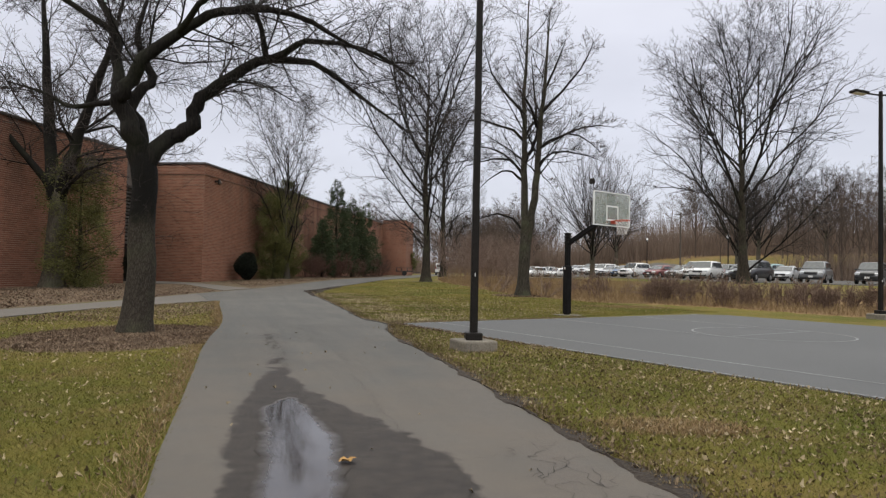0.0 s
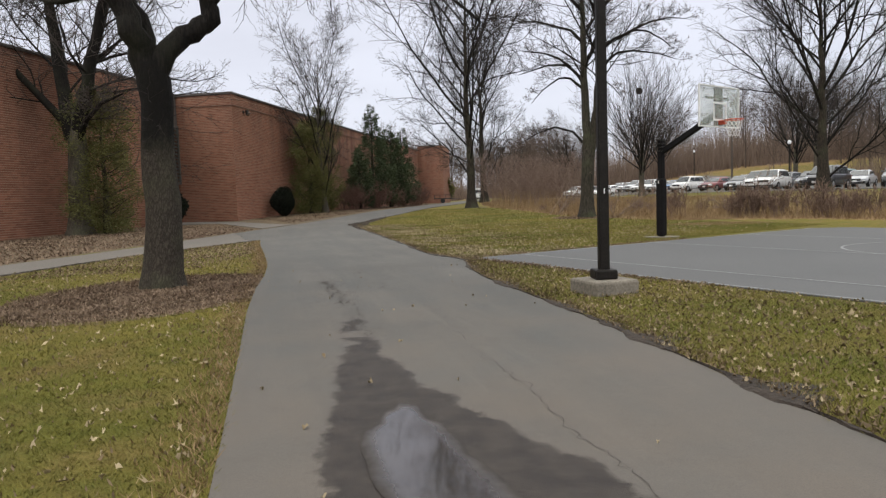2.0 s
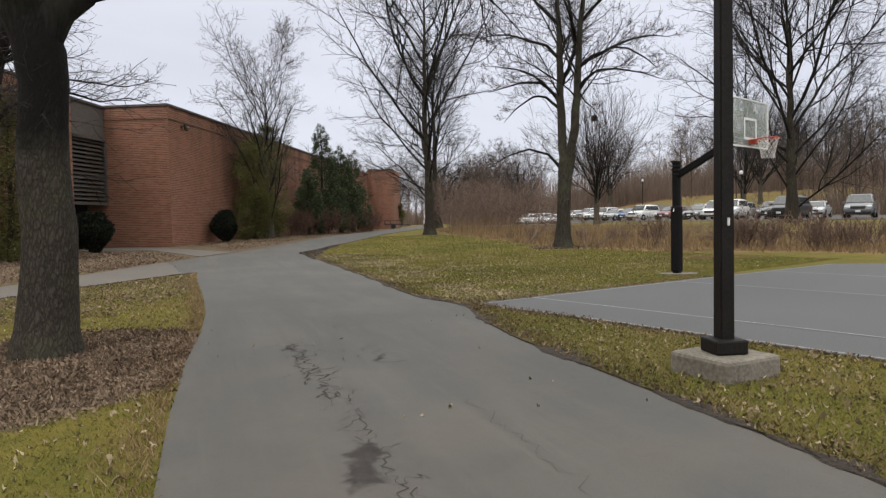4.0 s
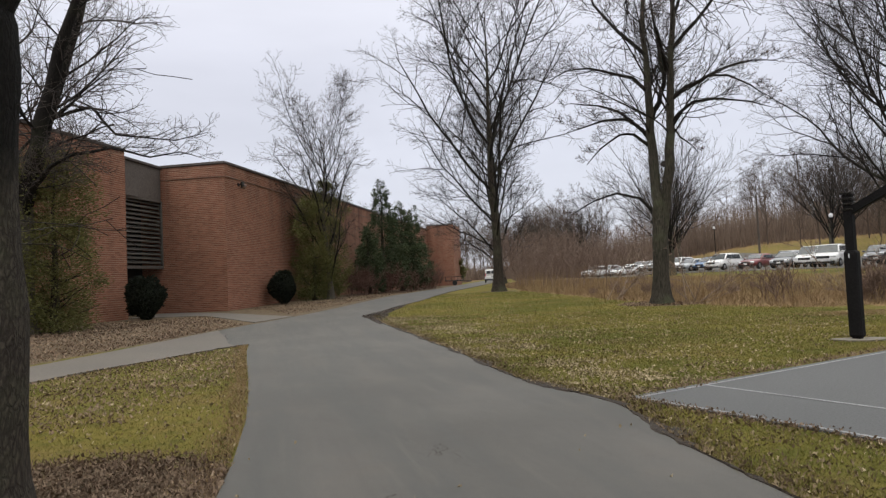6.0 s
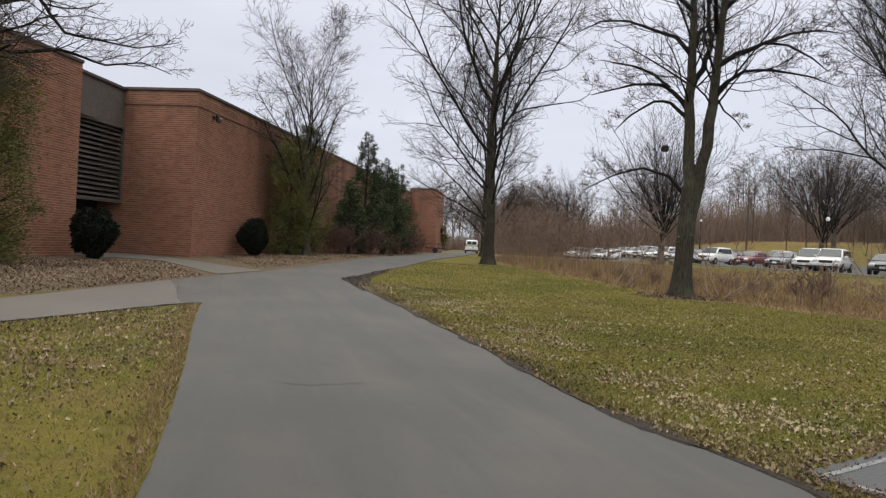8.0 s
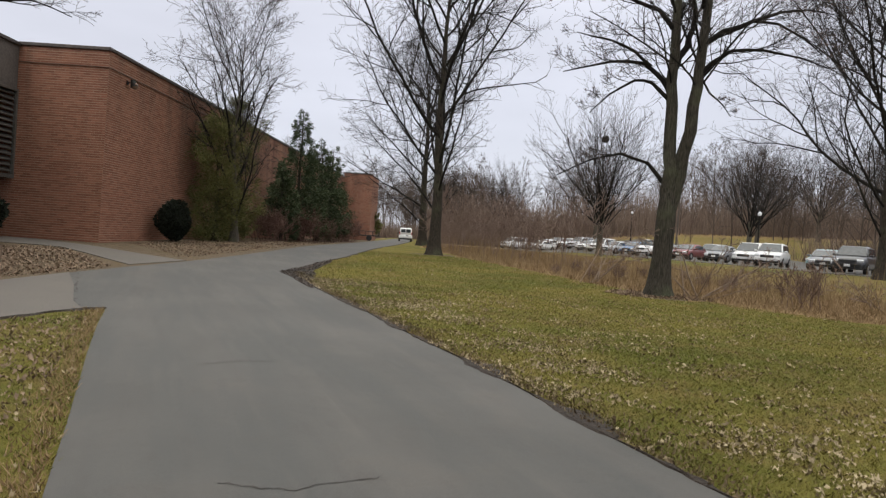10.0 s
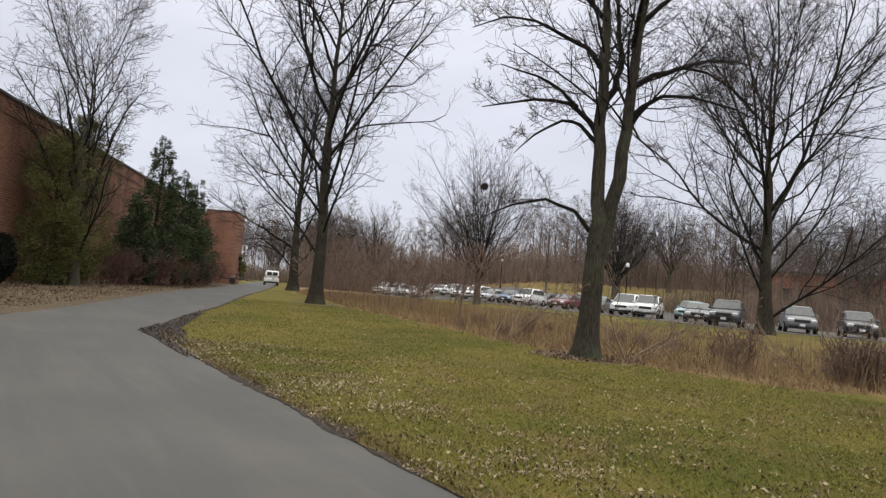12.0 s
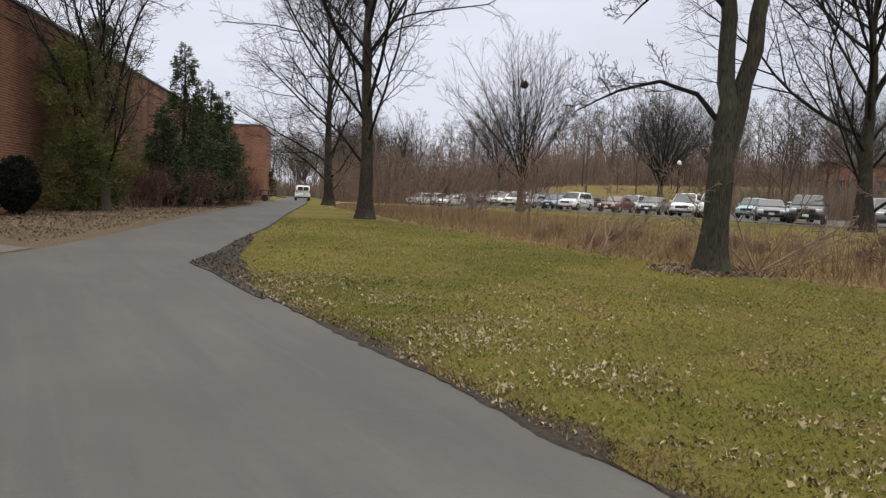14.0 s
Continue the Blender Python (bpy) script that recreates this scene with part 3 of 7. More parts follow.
def stand_tree(name, x, y, out, bark, twig, label, category="tree", group="", turn=0.0, split=2, buds=None, seed=1, kind="", flute=0.09):
    """Trunk, limbs and twigs of a grown tree, each its own mesh under the tree."""
    ob = thing(name, x, y, ground(x, y), label, category, group, turn, kind)
    trunk = tubes("trunk", out[0], bark)
    if flute:
        fluted(trunk, seed, 4.0, flute)
    child("trunk", trunk, ob)
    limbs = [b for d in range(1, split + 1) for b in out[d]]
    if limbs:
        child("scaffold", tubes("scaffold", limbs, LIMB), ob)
    fine = [b for d in range(split + 1, 6) for b in out[d]]
    if fine:
        child("crown", tubes("crown", fine, twig), ob)
    if buds is not None and fine:
        rng = np.random.default_rng(seed)
        tips = np.array([b[0][-1] for b in fine])
        tips = tips[rng.random(len(tips)) < buds]
        k = len(tips)
        a, b = rng.normal(0, 0.022, (k, 3)), rng.normal(0, 0.022, (k, 3))
        v = np.stack([tips, tips + a + (0, 0, 0.02), tips + b + (0, 0, 0.03)], 1).reshape(-1, 3)
        child("bud_haze", raw_mesh("bud_haze", v, np.arange(3 * k), 3, BUD), ob)
    return ob


def shed():
    return [[] for _ in range(6)]

# ---- plan of the paved parts ----
ROAD_LEFT = smooth([(4.6, -12.0), (1.1, -1.5), (-1.4, 4.4), (-2.68, 7.85), (-4.4, 12.35), (-5.5, 15.95), (-6.7, 19.0), (-8.75, 23.8), (-9.62, 26.05)], 1)
FORK_LEFT = smooth([(-9.62, 26.05), (-9.95, 25.75), (-10.25, 24.6), (-10.5, 23.0), (-11.1, 21.2), (-11.3, 17.0), (-11.7, 8.0), (-12.4, -12.0)], 1)
FORK_RIGHT = smooth([(-14.7, -12.0), (-13.6, 8.0), (-13.25, 17.0), (-12.95, 23.4), (-13.05, 28.4), (-12.8, 33.0), (-12.1, 37.1), (-11.5, 42.5), (-10.8, 53.6), (-10.2, 62.0), (-9.6, 108.0), (-9.0, 165.0)], 1)
ROAD_RIGHT = smooth([(8.2, -12.0), (3.9, 0.0), (1.96, 4.8), (1.24, 6.9), (0.26, 10.2), (-0.35, 11.95), (-1.35, 14.8), (-1.68, 17.2)], 1)
LAWN_EDGE = smooth([(-1.68, 17.2), (-1.95, 17.75), (-2.45, 18.5), (-2.95, 19.6), (-4.0, 23.0), (-4.85, 25.25), (-5.65, 27.7), (-7.05, 31.2), (-8.0, 34.0), (-8.55, 35.7)], 1)
ROAD_RIGHT_FAR = smooth([(-8.55, 35.7), (-8.5, 38.2), (-8.25, 41.5), (-7.75, 46.0), (-7.3, 56.0), (-6.2, 85.0), (-5.6, 112.0), (-5.0, 165.0)], 1)
ROAD = ROAD_LEFT + FORK_LEFT[1:] + FORK_RIGHT + (ROAD_RIGHT + LAWN_EDGE[1:] + ROAD_RIGHT_FAR[1:])[::-1]
COURT_A, CU, CV = Vector((-1.55, 17.55)), Vector((0.806, 0.592)), Vector((0.612, -0.791))
COURT_W, COURT_L = 13.2, 24.0


def on_court(u, v):
    p = COURT_A + CU * u + CV * v
    return p.x, p.y


COURT_POLY = [on_court(0, 0), on_court(COURT_W - 0.8, 0), on_court(COURT_W, 0.8), on_court(COURT_W, COURT_L), on_court(0, COURT_L)]
WILD = [(-4.2, 75.0), (-3.2, 60.0), (-2.3, 52.0), (0.2, 44.0), (1.6, 39.0), (2.9, 36.6), (4.6, 33.6), (6.2, 32.2), (8.2, 31.8), (11.0, 30.2), (14.2, 26.3), (18.0, 23.5), (26.0, 20.0),
        (60.0, 10.0), (60.0, 41.0), (22.0, 46.5), (16.5, 49.5), (15.2, 60.0), (13.0, 90.0), (8.0, 120.0), (-2.0, 120.0)]
LOT = [(18.6, 52.5), (34.0, 49.0), (70.0, 44.0), (70.0, 75.0), (45.0, 92.0), (34.0, 128.0), (7.0, 120.0), (8.0, 107.0), (15.6, 98.0), (17.4, 70.0)]
LITTER = [(-30.0, -12.0), (-14.9, -12.0), (-13.8, 8.0), (-13.4, 23.0), (-13.3, 29.0), (-14.6, 31.5), (-16.5, 35.0), (-21.0, 37.0), (-30.0, 37.0)]


# ---- the ground, one sheet to the horizon ----
def ground_sheet():
    far_x = [-2500, -1200, -600, -300, -150, -80, -50, -36]
    xs = np.array(far_x + list(np.arange(-28, 34.01, 0.6)) + [37, 41, 46, 52, 60, 70, 85, 105, 130, 160, 200, 300, 600, 1200, 2500], float)
    ys = np.array([-2500, -1200, -500, -200, -80, -40, -24] + list(np.arange(-14, 62.01, 0.6)) + list(np.arange(64, 130, 3.0)) + [135, 142, 150, 160, 172, 185, 200, 230, 300, 600, 1200, 2500], float)
    X, Y = np.meshgrid(xs, ys, indexing="ij")
    Z = level(X, Y)
    V = np.stack([X, Y, Z], -1).reshape(-1, 3)
    i, j = np.meshgrid(np.arange(len(xs) - 1), np.arange(len(ys) - 1), indexing="ij")
    o = i * len(ys) + j
    q = np.stack([o, o + len(ys), o + len(ys) + 1, o + 1], -1)
    me = raw_mesh("ground", V, q, 4, LAWN, True)
    x, y = V[:, 0], V[:, 1]
    ring = np.exp(-((((x + 6.15) / 1.9) ** 2 + ((y - 12.9) / 2.5) ** 2)) ** 3)
    lit = np.maximum(inside(LITTER, x, y) * 1.0, ring)
    rim = np.interp(y, [p[1] for p in FORK_RIGHT], [p[0] for p in FORK_RIGHT])
    lit = np.maximum(lit, 0.75 * (x < rim + 0.7) * step(26.0, 29.0, y) * (y < 100))
    for cx, cy, r in ((2.9, 36.1, 1.6), (-3.7, 53.0, 1.5)):
        lit = np.maximum(lit, 0.75 * np.exp(-(((x - cx) ** 2 + (y - cy) ** 2) / r ** 2) ** 2))
    wild = inside(WILD, x, y) * 1.0
    wild = np.where((x > 7) & (y > 38) & (wild > 0), 0.42, wild)
    wild = np.maximum(wild, 0.75 * (y > 128) * (np.abs(x + 7) > 4))
    wild = np.maximum(wild, 0.42 * step(92, 104, y + 0.35 * x) * step(8, 20, x))
    for key, val in (("litter", lit), ("wild", wild)):
        me.attributes.new(key, "FLOAT", "POINT").data.foreach_set("value", val.astype(np.float32))
    return tagged(new("ground", me), "winter lawn with bare soil and fallen leaves", "ground", kind="structure")


ground_sheet()


def paved(name, poly, lift, material, label, category, gap=0.8, damp=False):
    """A sheet over a plan outline that follows the ground, with a shallow rim."""
    bm = bmesh.new()
    edge = resample(poly + [poly[0]], gap)[:-1]
    vs = [bm.verts.new((x, y, 0)) for x, y in edge]
    bm.faces.new(vs)
    bmesh.ops.triangulate(bm, faces=bm.faces[:])
    xs, ys = [p[0] for p in edge], [p[1] for p in edge]
    for axis, lo, hi in ((0, min(xs), max(xs)), (1, min(ys), max(ys))):
        c = math.ceil(lo / gap) * gap
        while c < min(hi, 70):
            co = (c, 0, 0) if axis == 0 else (0, c, 0)
            no = (1, 0, 0) if axis == 0 else (0, 1, 0)
            bmesh.ops.bisect_plane(bm, geom=bm.verts[:] + bm.edges[:] + bm.faces[:], plane_co=co, plane_no=no, dist=1e-4)
            c += gap if axis == 0 or c < 40 else gap * 3
    for v in bm.verts:
        v.co.z = ground(v.co.x, v.co.y) + lift
    rim = [e for e in bm.edges if e.is_boundary]
    low = bmesh.ops.extrude_edge_only(bm, edges=rim)
    for v in low["geom"]:
        if isinstance(v, bmesh.types.BMVert):
            v.co.z -= lift + 0.03
    bmesh.ops.recalc_face_normals(bm, faces=bm.faces[:])
    ob = tagged(part(name, bm, material), label, category, kind="structure")
    if damp:
        me = ob.data
        co = np.zeros(len(me.vertices) * 3, np.float32)
        me.vertices.foreach_get("co", co)
        co = co.reshape(-1, 3)
        along = [1.0, 2.2, 3.0, 4.6, 5.5, 6.3, 7.5, 8.1, 9.0, 10.6]
        lo_x = np.interp(co[:, 1], along, [0.4, -0.1, -0.45, -0.98, -1.3, -1.57, -1.85, -2.0, -2.18, -2.6])
        hi_x = np.interp(co[:, 1], along, [0.5, 0.8, 0.8, 0.76, 0.45, -0.06, -0.95, -1.35, -1.78, -2.38])
        gap_in = np.minimum(co[:, 0] - lo_x, hi_x - co[:, 0])
        val = np.clip(0.52 + gap_in / 0.5, 0, 1) * (co[:, 1] > 0.8) * (co[:, 1] < 10.8)
        me.attributes.new("damp", "FLOAT", "POINT").data.foreach_set("value", val.astype(np.float32))
    return ob


road = paved("road", ROAD, 0.014, ASPHALT, "worn grey asphalt drive with damp patch and cracks", "road", 0.4, True)
paved("basketball_court", COURT_POLY, 0.02, COURT, "blue-grey asphalt outdoor basketball court", "court", 1.0)
paved("parking_lot", LOT, 0.03, ASPHALT, "grey asphalt car park behind rough grass", "car park", 3.0)
WALKWAY = [(-12.25, 37.35), (-14.4, 38.75), (-17.2, 40.9), (-20.2, 42.9), (-21.2, 42.9), (-21.2, 39.2), (-18.0, 39.0), (-16.9, 38.6), (-14.7, 36.4), (-12.9, 34.6)]
paved("walkway", WALKWAY, 0.022, PATH_TAR, "pale grey concrete walkway beside the brick building", "walkway", 0.8)
SIDE = [p for p in FORK_LEFT if p[1] < 25.9] + [p for p in FORK_RIGHT if p[1] < 31.4] + [(-12.92, 31.4), (-11.6, 29.0), (-10.4, 26.6)]
paved("side_path", SIDE, 0.021, PATH_TAR, "pale worn side path joining the drive", "path", 0.8)
APRON = [(3.56 + 0.46 * math.cos(a) * (1 + 0.18 * math.sin(3 * a)), 22.66 + 0.32 * math.sin(a) * (1 + 0.15 * math.cos(2 * a))) for a in [i * 0.3927 for i in range(16)]]
paved("pole_footing", APRON, 0.028, CONCRETE, "worn concrete footing round the basketball pole", "footing", 0.5)


def line_strip(points, width, lift, base):
    bm = bmesh.new()
    prev = None
    for i, (x, y) in enumerate(points):
        (ax, ay), (bx, by) = points[max(0, i - 1)], points[min(len(points) - 1, i + 1)]
        d = Vector((bx - ax, by - ay)).normalized()
        nx, ny = -d.y * width / 2, d.x * width / 2
        z = ground(x, y) + lift
        pair = [bm.verts.new((x + nx, y + ny, z)), bm.verts.new((x - nx, y - ny, z))]
        if prev:
            bm.faces.new((prev[0], prev[1], pair[1], pair[0]))
        prev = pair
    return bm


lines = thing("court_markings", COURT_A.x, COURT_A.y, 0, "faded white painted basketball court lines", "line marking", kind="structure")
lines.matrix_basis = Matrix.Identity(4)
HOOP_U = 7.25
circle = [on_court(HOOP_U + 1.8 * math.cos(a), 5.8 + 1.8 * math.sin(a)) for a in [i * math.pi / 24 for i in range(49)]]
arc = [on_court(HOOP_U + 6.0 * math.cos(a), 1.2 + 6.0 * math.sin(a)) for a in [i * math.pi / 30 for i in range(31)]]
for pts in ([on_court(0.05, 0.12), on_court(COURT_W - 0.9, 0.12)], [on_court(1.25, 0.12), on_court(1.25, 16.0)], [on_court(0.06, 0.3), on_court(0.06, 20.0)], circle,
            [on_court(HOOP_U - 1.83, 0.2), on_court(HOOP_U - 1.83, 5.8)], [on_court(HOOP_U + 1.83, 0.2), on_court(HOOP_U + 1.83, 5.8)],
            [on_court(HOOP_U - 1.83, 5.8), on_court(HOOP_U + 1.83, 5.8)]):
    part("painted_line", line_strip(resample(pts, 1.0), 0.05, 0.025, 0), LINE, lines)


def ragged(poly_line, width, lift, seed, side=1, high=0.022):
    """An uneven ridge of soil along an edge."""
    rng = random.Random(seed)
    bm = bmesh.new()
    prev = None
    pts = resample(poly_line, 0.12)
    for i, (x, y) in enumerate(pts):
        (ax, ay), (bx, by) = pts[max(0, i - 1)], pts[min(len(pts) - 1, i + 1)]
        d = Vector((bx - ax, by - ay)).normalized()
        nx, ny = -d.y * side, d.x * side
        w = width * (0.45 + 1.7 * noise.noise(Vector((x * 1.1, y * 1.1, seed))) + 0.9 * noise.noise(Vector((x * 4, y * 4, seed))) + rng.uniform(-0.3, 0.3))
        w = max(0.012, w)
        z = ground(x, y) + lift
        ring = []
        for off, up in ((-w * 0.3, -0.02), (-w * 0.1, high * rng.uniform(0.3, 0.9)), (w * 0.25, high * rng.uniform(0.5, 1.1)), (w * 0.8, -0.015)):
            ring.append(bm.verts.new((x + nx * off, y + ny * off, z + up)))
        if prev:
            for k in range(3):
                bm.faces.new((prev[k], ring[k], ring[k + 1], prev[k + 1]))
        prev = ring
    bmesh.ops.recalc_face_normals(bm, faces=bm.faces[:])
    return bm


for nm, ln, w, sd, way in (("soil_edge", ROAD_RIGHT + LAWN_EDGE[1:], 0.36, 4, -1), ("soil_edge", FORK_LEFT, 0.10, 5, 1),
                      ("soil_edge", ROAD_RIGHT_FAR, 0.16, 7, -1)):
    tagged(part(nm, ragged(ln, w, 0.012, sd, way), SOIL), "dark damp soil edge along the asphalt", "soil edge", kind="structure")

# worn gravel where wheels cut the lawn's corner
NICK = [(-8.85, 35.5), (-8.6, 34.9), (-8.3, 34.3), (-7.9, 33.1), (-7.3, 31.5), (-7.22, 31.6), (-7.62, 33.0), (-7.55, 33.9), (-7.8, 34.8), (-7.75, 35.6), (-8.05, 36.4), (-8.05, 38.6), (-8.0, 41.2), (-8.2, 42.2), (-8.45, 39.5), (-8.6, 37.2)]
paved("gravel_patch", smooth(NICK + [NICK[0]], 1)[:-1], 0.03, GRAVEL, "churned gravel and mud at the lawn's corner", "gravel", 0.4)


def puddle():
    rng = random.Random(5)
    mid = [(-1.36, 7.55), (-1.3, 7.1), (-1.08, 6.5), (-0.82, 5.9), (-0.6, 5.2), (-0.42, 4.4), (-0.3, 3.6), (-0.2, 3.0)]
    half = [0.06, 0.22, 0.33, 0.36, 0.34, 0.31, 0.25, 0.08]
    left, right = [], []
    for (x, y), w in zip(mid, half):
        left.append((x - w, y))
        right.append((x + w, y))
    outline = smooth(left + right[::-1] + [left[0]], 2)[:-1]
    bm = bmesh.new()
    rings, deep = [], []
    for f in (1.0, 0.85, 0.65, 0.4, 0.15):
        row = []
        for x, y in outline:
            cy = min(7.2, max(3.3, y))
            cx = float(np.interp(-cy, [-p[1] for p in mid], [p[0] for p in mid]))
            k = 0.07 * noise.noise(Vector((x * 5, y * 5, 2))) * f
            row.append(bm.verts.new((cx + (x - cx) * f + k, cy + (y - cy) * f + k * 0.6, 0.019)))
            deep.append(1 - f)
        if rings:
            for i in range(len(row)):
                j = (i + 1) % len(row)
                bm.faces.new((rings[-1][i], rings[-1][j], row[j], row[i]))
        rings.append(row)
    bmesh.ops.triangulate(bm, faces=[bm.faces.new(row)])
    bm.normal_update()
    for f in bm.faces:
        if f.normal.z < 0:
            f.normal_flip()
    ob = tagged(part("puddle", bm, WATER), "shallow rain puddle mirroring the grey sky", "puddle", kind="structure")
    ob.data.attributes.new("deep", "FLOAT", "POINT").data.foreach_set("value", deep)
    return ob


puddle()


def crack_strip(bm, pts, width, rng):
    prev = None
    for i, (px, py) in enumerate(pts):
        (ax, ay), (bx, by) = pts[max(0, i - 1)], pts[min(len(pts) - 1, i + 1)]
        d = Vector((bx - ax, by - ay)).normalized()
        w = width * rng.uniform(0.35, 1.5)
        z = 0.0175 + ground(px, py)
        pair = [bm.verts.new((px - d.y * w, py + d.x * w, z)), bm.verts.new((px + d.y * w, py - d.x * w, z))]
        if prev:
            bm.faces.new((prev[0], prev[1], pair[1], pair[0]))
        prev = pair


def jag(a, b, rng, n=5, amount=0.12):
    d = Vector((b[0] - a[0], b[1] - a[1]))
    side = Vector((-d.y, d.x))
    out = []
    for i in range(n + 1):
        f = i / n
        k = rng.gauss(0, amount) * (0 if i in (0, n) else 1)
        out.append((a[0] + d.x * f + side.x * k, a[1] + d.y * f + side.y * k))
    return out


def crazed(seed, spine, width, cell, keep, thick=0.007):
    """A crazed web of cracks along a line: an uneven net of small plates."""
    rng = random.Random(seed)
    bm = bmesh.new()
    nodes = {}

    def corner(i, j):
        if (i, j) not in nodes:
            r = random.Random(i * 7919 + j * 104729 + seed)
            nodes[i, j] = (i * cell + (0.5 * cell if j % 2 else 0) + r.gauss(0, cell * 0.24), j * cell * 1.55 + r.gauss(0, cell * 0.4))
        return nodes[i, j]

    xs, ys = [p[0] for p in spine], [p[1] for p in spine]
    for i in range(int((min(xs) - 1) / cell), int((max(xs) + 1) / cell)):
        for j in range(int((min(ys) - 1) / (cell * 1.55)), int((max(ys) + 1) / (cell * 1.55))):
            a = corner(i, j)
            for di, dj in ((1, 0), (0, 1), (-1 if j % 2 == 0 else 1, 1)):
                b = corner(i + di, j + dj)
                m = Vector(((a[0] + b[0]) / 2, (a[1] + b[1]) / 2))
                far = 9.0
                for p, q in zip(spine, spine[1:]):
                    p, q = Vector(p), Vector(q)
                    t = max(0, min(1, (m - p).dot(q - p) / (q - p).length_squared))
                    far = min(far, (m - p.lerp(q, t)).length)
                if rng.random() < keep * math.exp(-(far / width) ** 2):
                    crack_strip(bm, jag(a, b, rng), thick * rng.uniform(0.4, 1.2) * math.exp(-far / width * 0.6), rng)
    return tagged(part("asphalt_crack", bm, CRACK), "dark crazed cracks in the worn asphalt", "crack", kind="structure")


def long_crack(seed, line, thick=0.005):
    rng = random.Random(seed)
    bm = bmesh.new()
    for a, b in zip(line, line[1:]):
        crack_strip(bm, jag(a, b, rng, 14, 0.025), thick, rng)
    return tagged(part("asphalt_crack", bm, CRACK), "thin dark crack wandering across the asphalt", "crack", kind="structure")


crazed(1, [(-3.75, 14.0), (-3.45, 13.3), (-3.15, 12.5), (-2.9, 11.8)], 0.15, 0.15, 0.85, 0.013)
crazed(2, [(-2.95, 13.8), (-2.65, 13.3), (-2.4, 12.9)], 0.16, 0.17, 0.5, 0.007)
crazed(3, [(0.95, 5.9), (1.2, 5.3), (1.5, 4.7), (1.7, 3.9)], 0.22, 0.17, 0.6, 0.0042)
crazed(4, [(-2.1, 9.8), (-2.5, 10.9), (-2.9, 12.0)], 0.10, 0.13, 0.6, 0.006)
crazed(5, [(0.3, 5.7), (0.55, 5.0), (0.7, 4.4)], 0.08, 0.14, 0.5, 0.0035)
long_crack(6, [(-1.75, 11.6), (-1.3, 10.2), (-0.79, 8.55), (-0.53, 7.79), (-0.34, 7.09), (-0.1, 6.5), (0.2, 5.6)], 0.0022)
long_crack(7, [(-10.0, 26.0), (-10.5, 26.75), (-11.6, 29.05), (-12.9, 31.4)], 0.02)
long_crack(8, [(-5.0, 19.5), (-5.5, 19.2), (-5.9, 19.25)], 0.006)
long_crack(9, [(-7.0, 22.3), (-6.7, 22.6), (-6.3, 22.7)], 0.006)
crazed(10, [(-3.6, 15.6), (-3.4, 15.1)], 0.12, 0.14, 0.5, 0.008)

# ---- the brick building ----
WD, WN = Vector((0.066, 0.998)), Vector((0.998, -0.066))
TOP = 8.1
NEAR = Vector((-20.63, 38.7))
CORNER = Vector((-17.72, 43.05))
INNER = CORNER - WN * 3.72
building = thing("brick_building", CORNER.x, CORNER.y, 0, "long low red-brick building with flat roof and blank walls", "building")
building.matrix_basis = Matrix.Identity(4)


def wall_piece(name, a, b, z0, z1, thick, material, label=""):
    """A wall from a to b whose outer face lies on that line; its UV runs in metres."""
    a, b = Vector(a), Vector(b)
    d = (b - a).normalized()
    back = Vector((-d.y, d.x)) * thick
    bm = bmesh.new()
    uv = bm.loops.layers.uv.new("UVMap")
    lo = [bm.verts.new((p.x, p.y, z0)) for p in (a, b, b + back, a + back)]
    hi = [bm.verts.new((p.x, p.y, z1)) for p in (a, b, b + back, a + back)]
    for k in range(4):
        bm.faces.new((lo[k], lo[(k + 1) % 4], hi[(k + 1) % 4], hi[k]))
    bm.faces.new(hi)
    bm.faces.new(lo[::-1])
    for f in bm.faces:
        for lp in f.loops:
            p = lp.vert.co
            lp[uv].uv = (p.xy.dot(d) + p.xy.dot(Vector((-d.y, d.x))), p.z)
    return part(name, bm, material, building, label)


PANEL_A, PANEL_B = NEAR - WN * 0.85 - WD * 0.4, INNER
FAR_A = CORNER + WD * 55.0
FAR_B = FAR_A + WN * 3.6
wall_piece("wall", NEAR - WD * 62.0, NEAR, -0.2, TOP, 0.4, BRICK)
wall_piece("wall", NEAR - WN * 0.4, NEAR - WN * 1.3, -0.2, TOP, -0.4, BRICK)
wall_piece("wall", INNER - WN * 1.9, CORNER, -0.2, TOP, 0.4, BRICK)
wall_piece("wall", CORNER + WD * 0.4, FAR_A, -0.2, TOP, 0.4, BRICK)
wall_piece("wall", FAR_A, FAR_B, -0.2, TOP + 0.5, 0.4, BRICK)
wall_piece("wall", FAR_B + WD * 0.4, FAR_B + WD * 6.0, -0.2, TOP + 0.5, 0.4, BRICK)
wall_piece("upper_panel", PANEL_A, PANEL_B, 6.3, TOP - 0.05, 0.3, PANEL, "stained grey concrete fascia panel")
# backing behind the louvre, its darkness put into the colour as recess shade
wall_piece("recess_wall", PANEL_A - WN * 1.2, PANEL_B - WN * 1.2, -0.2, 6.3, 0.3, RECESS_SHADE)

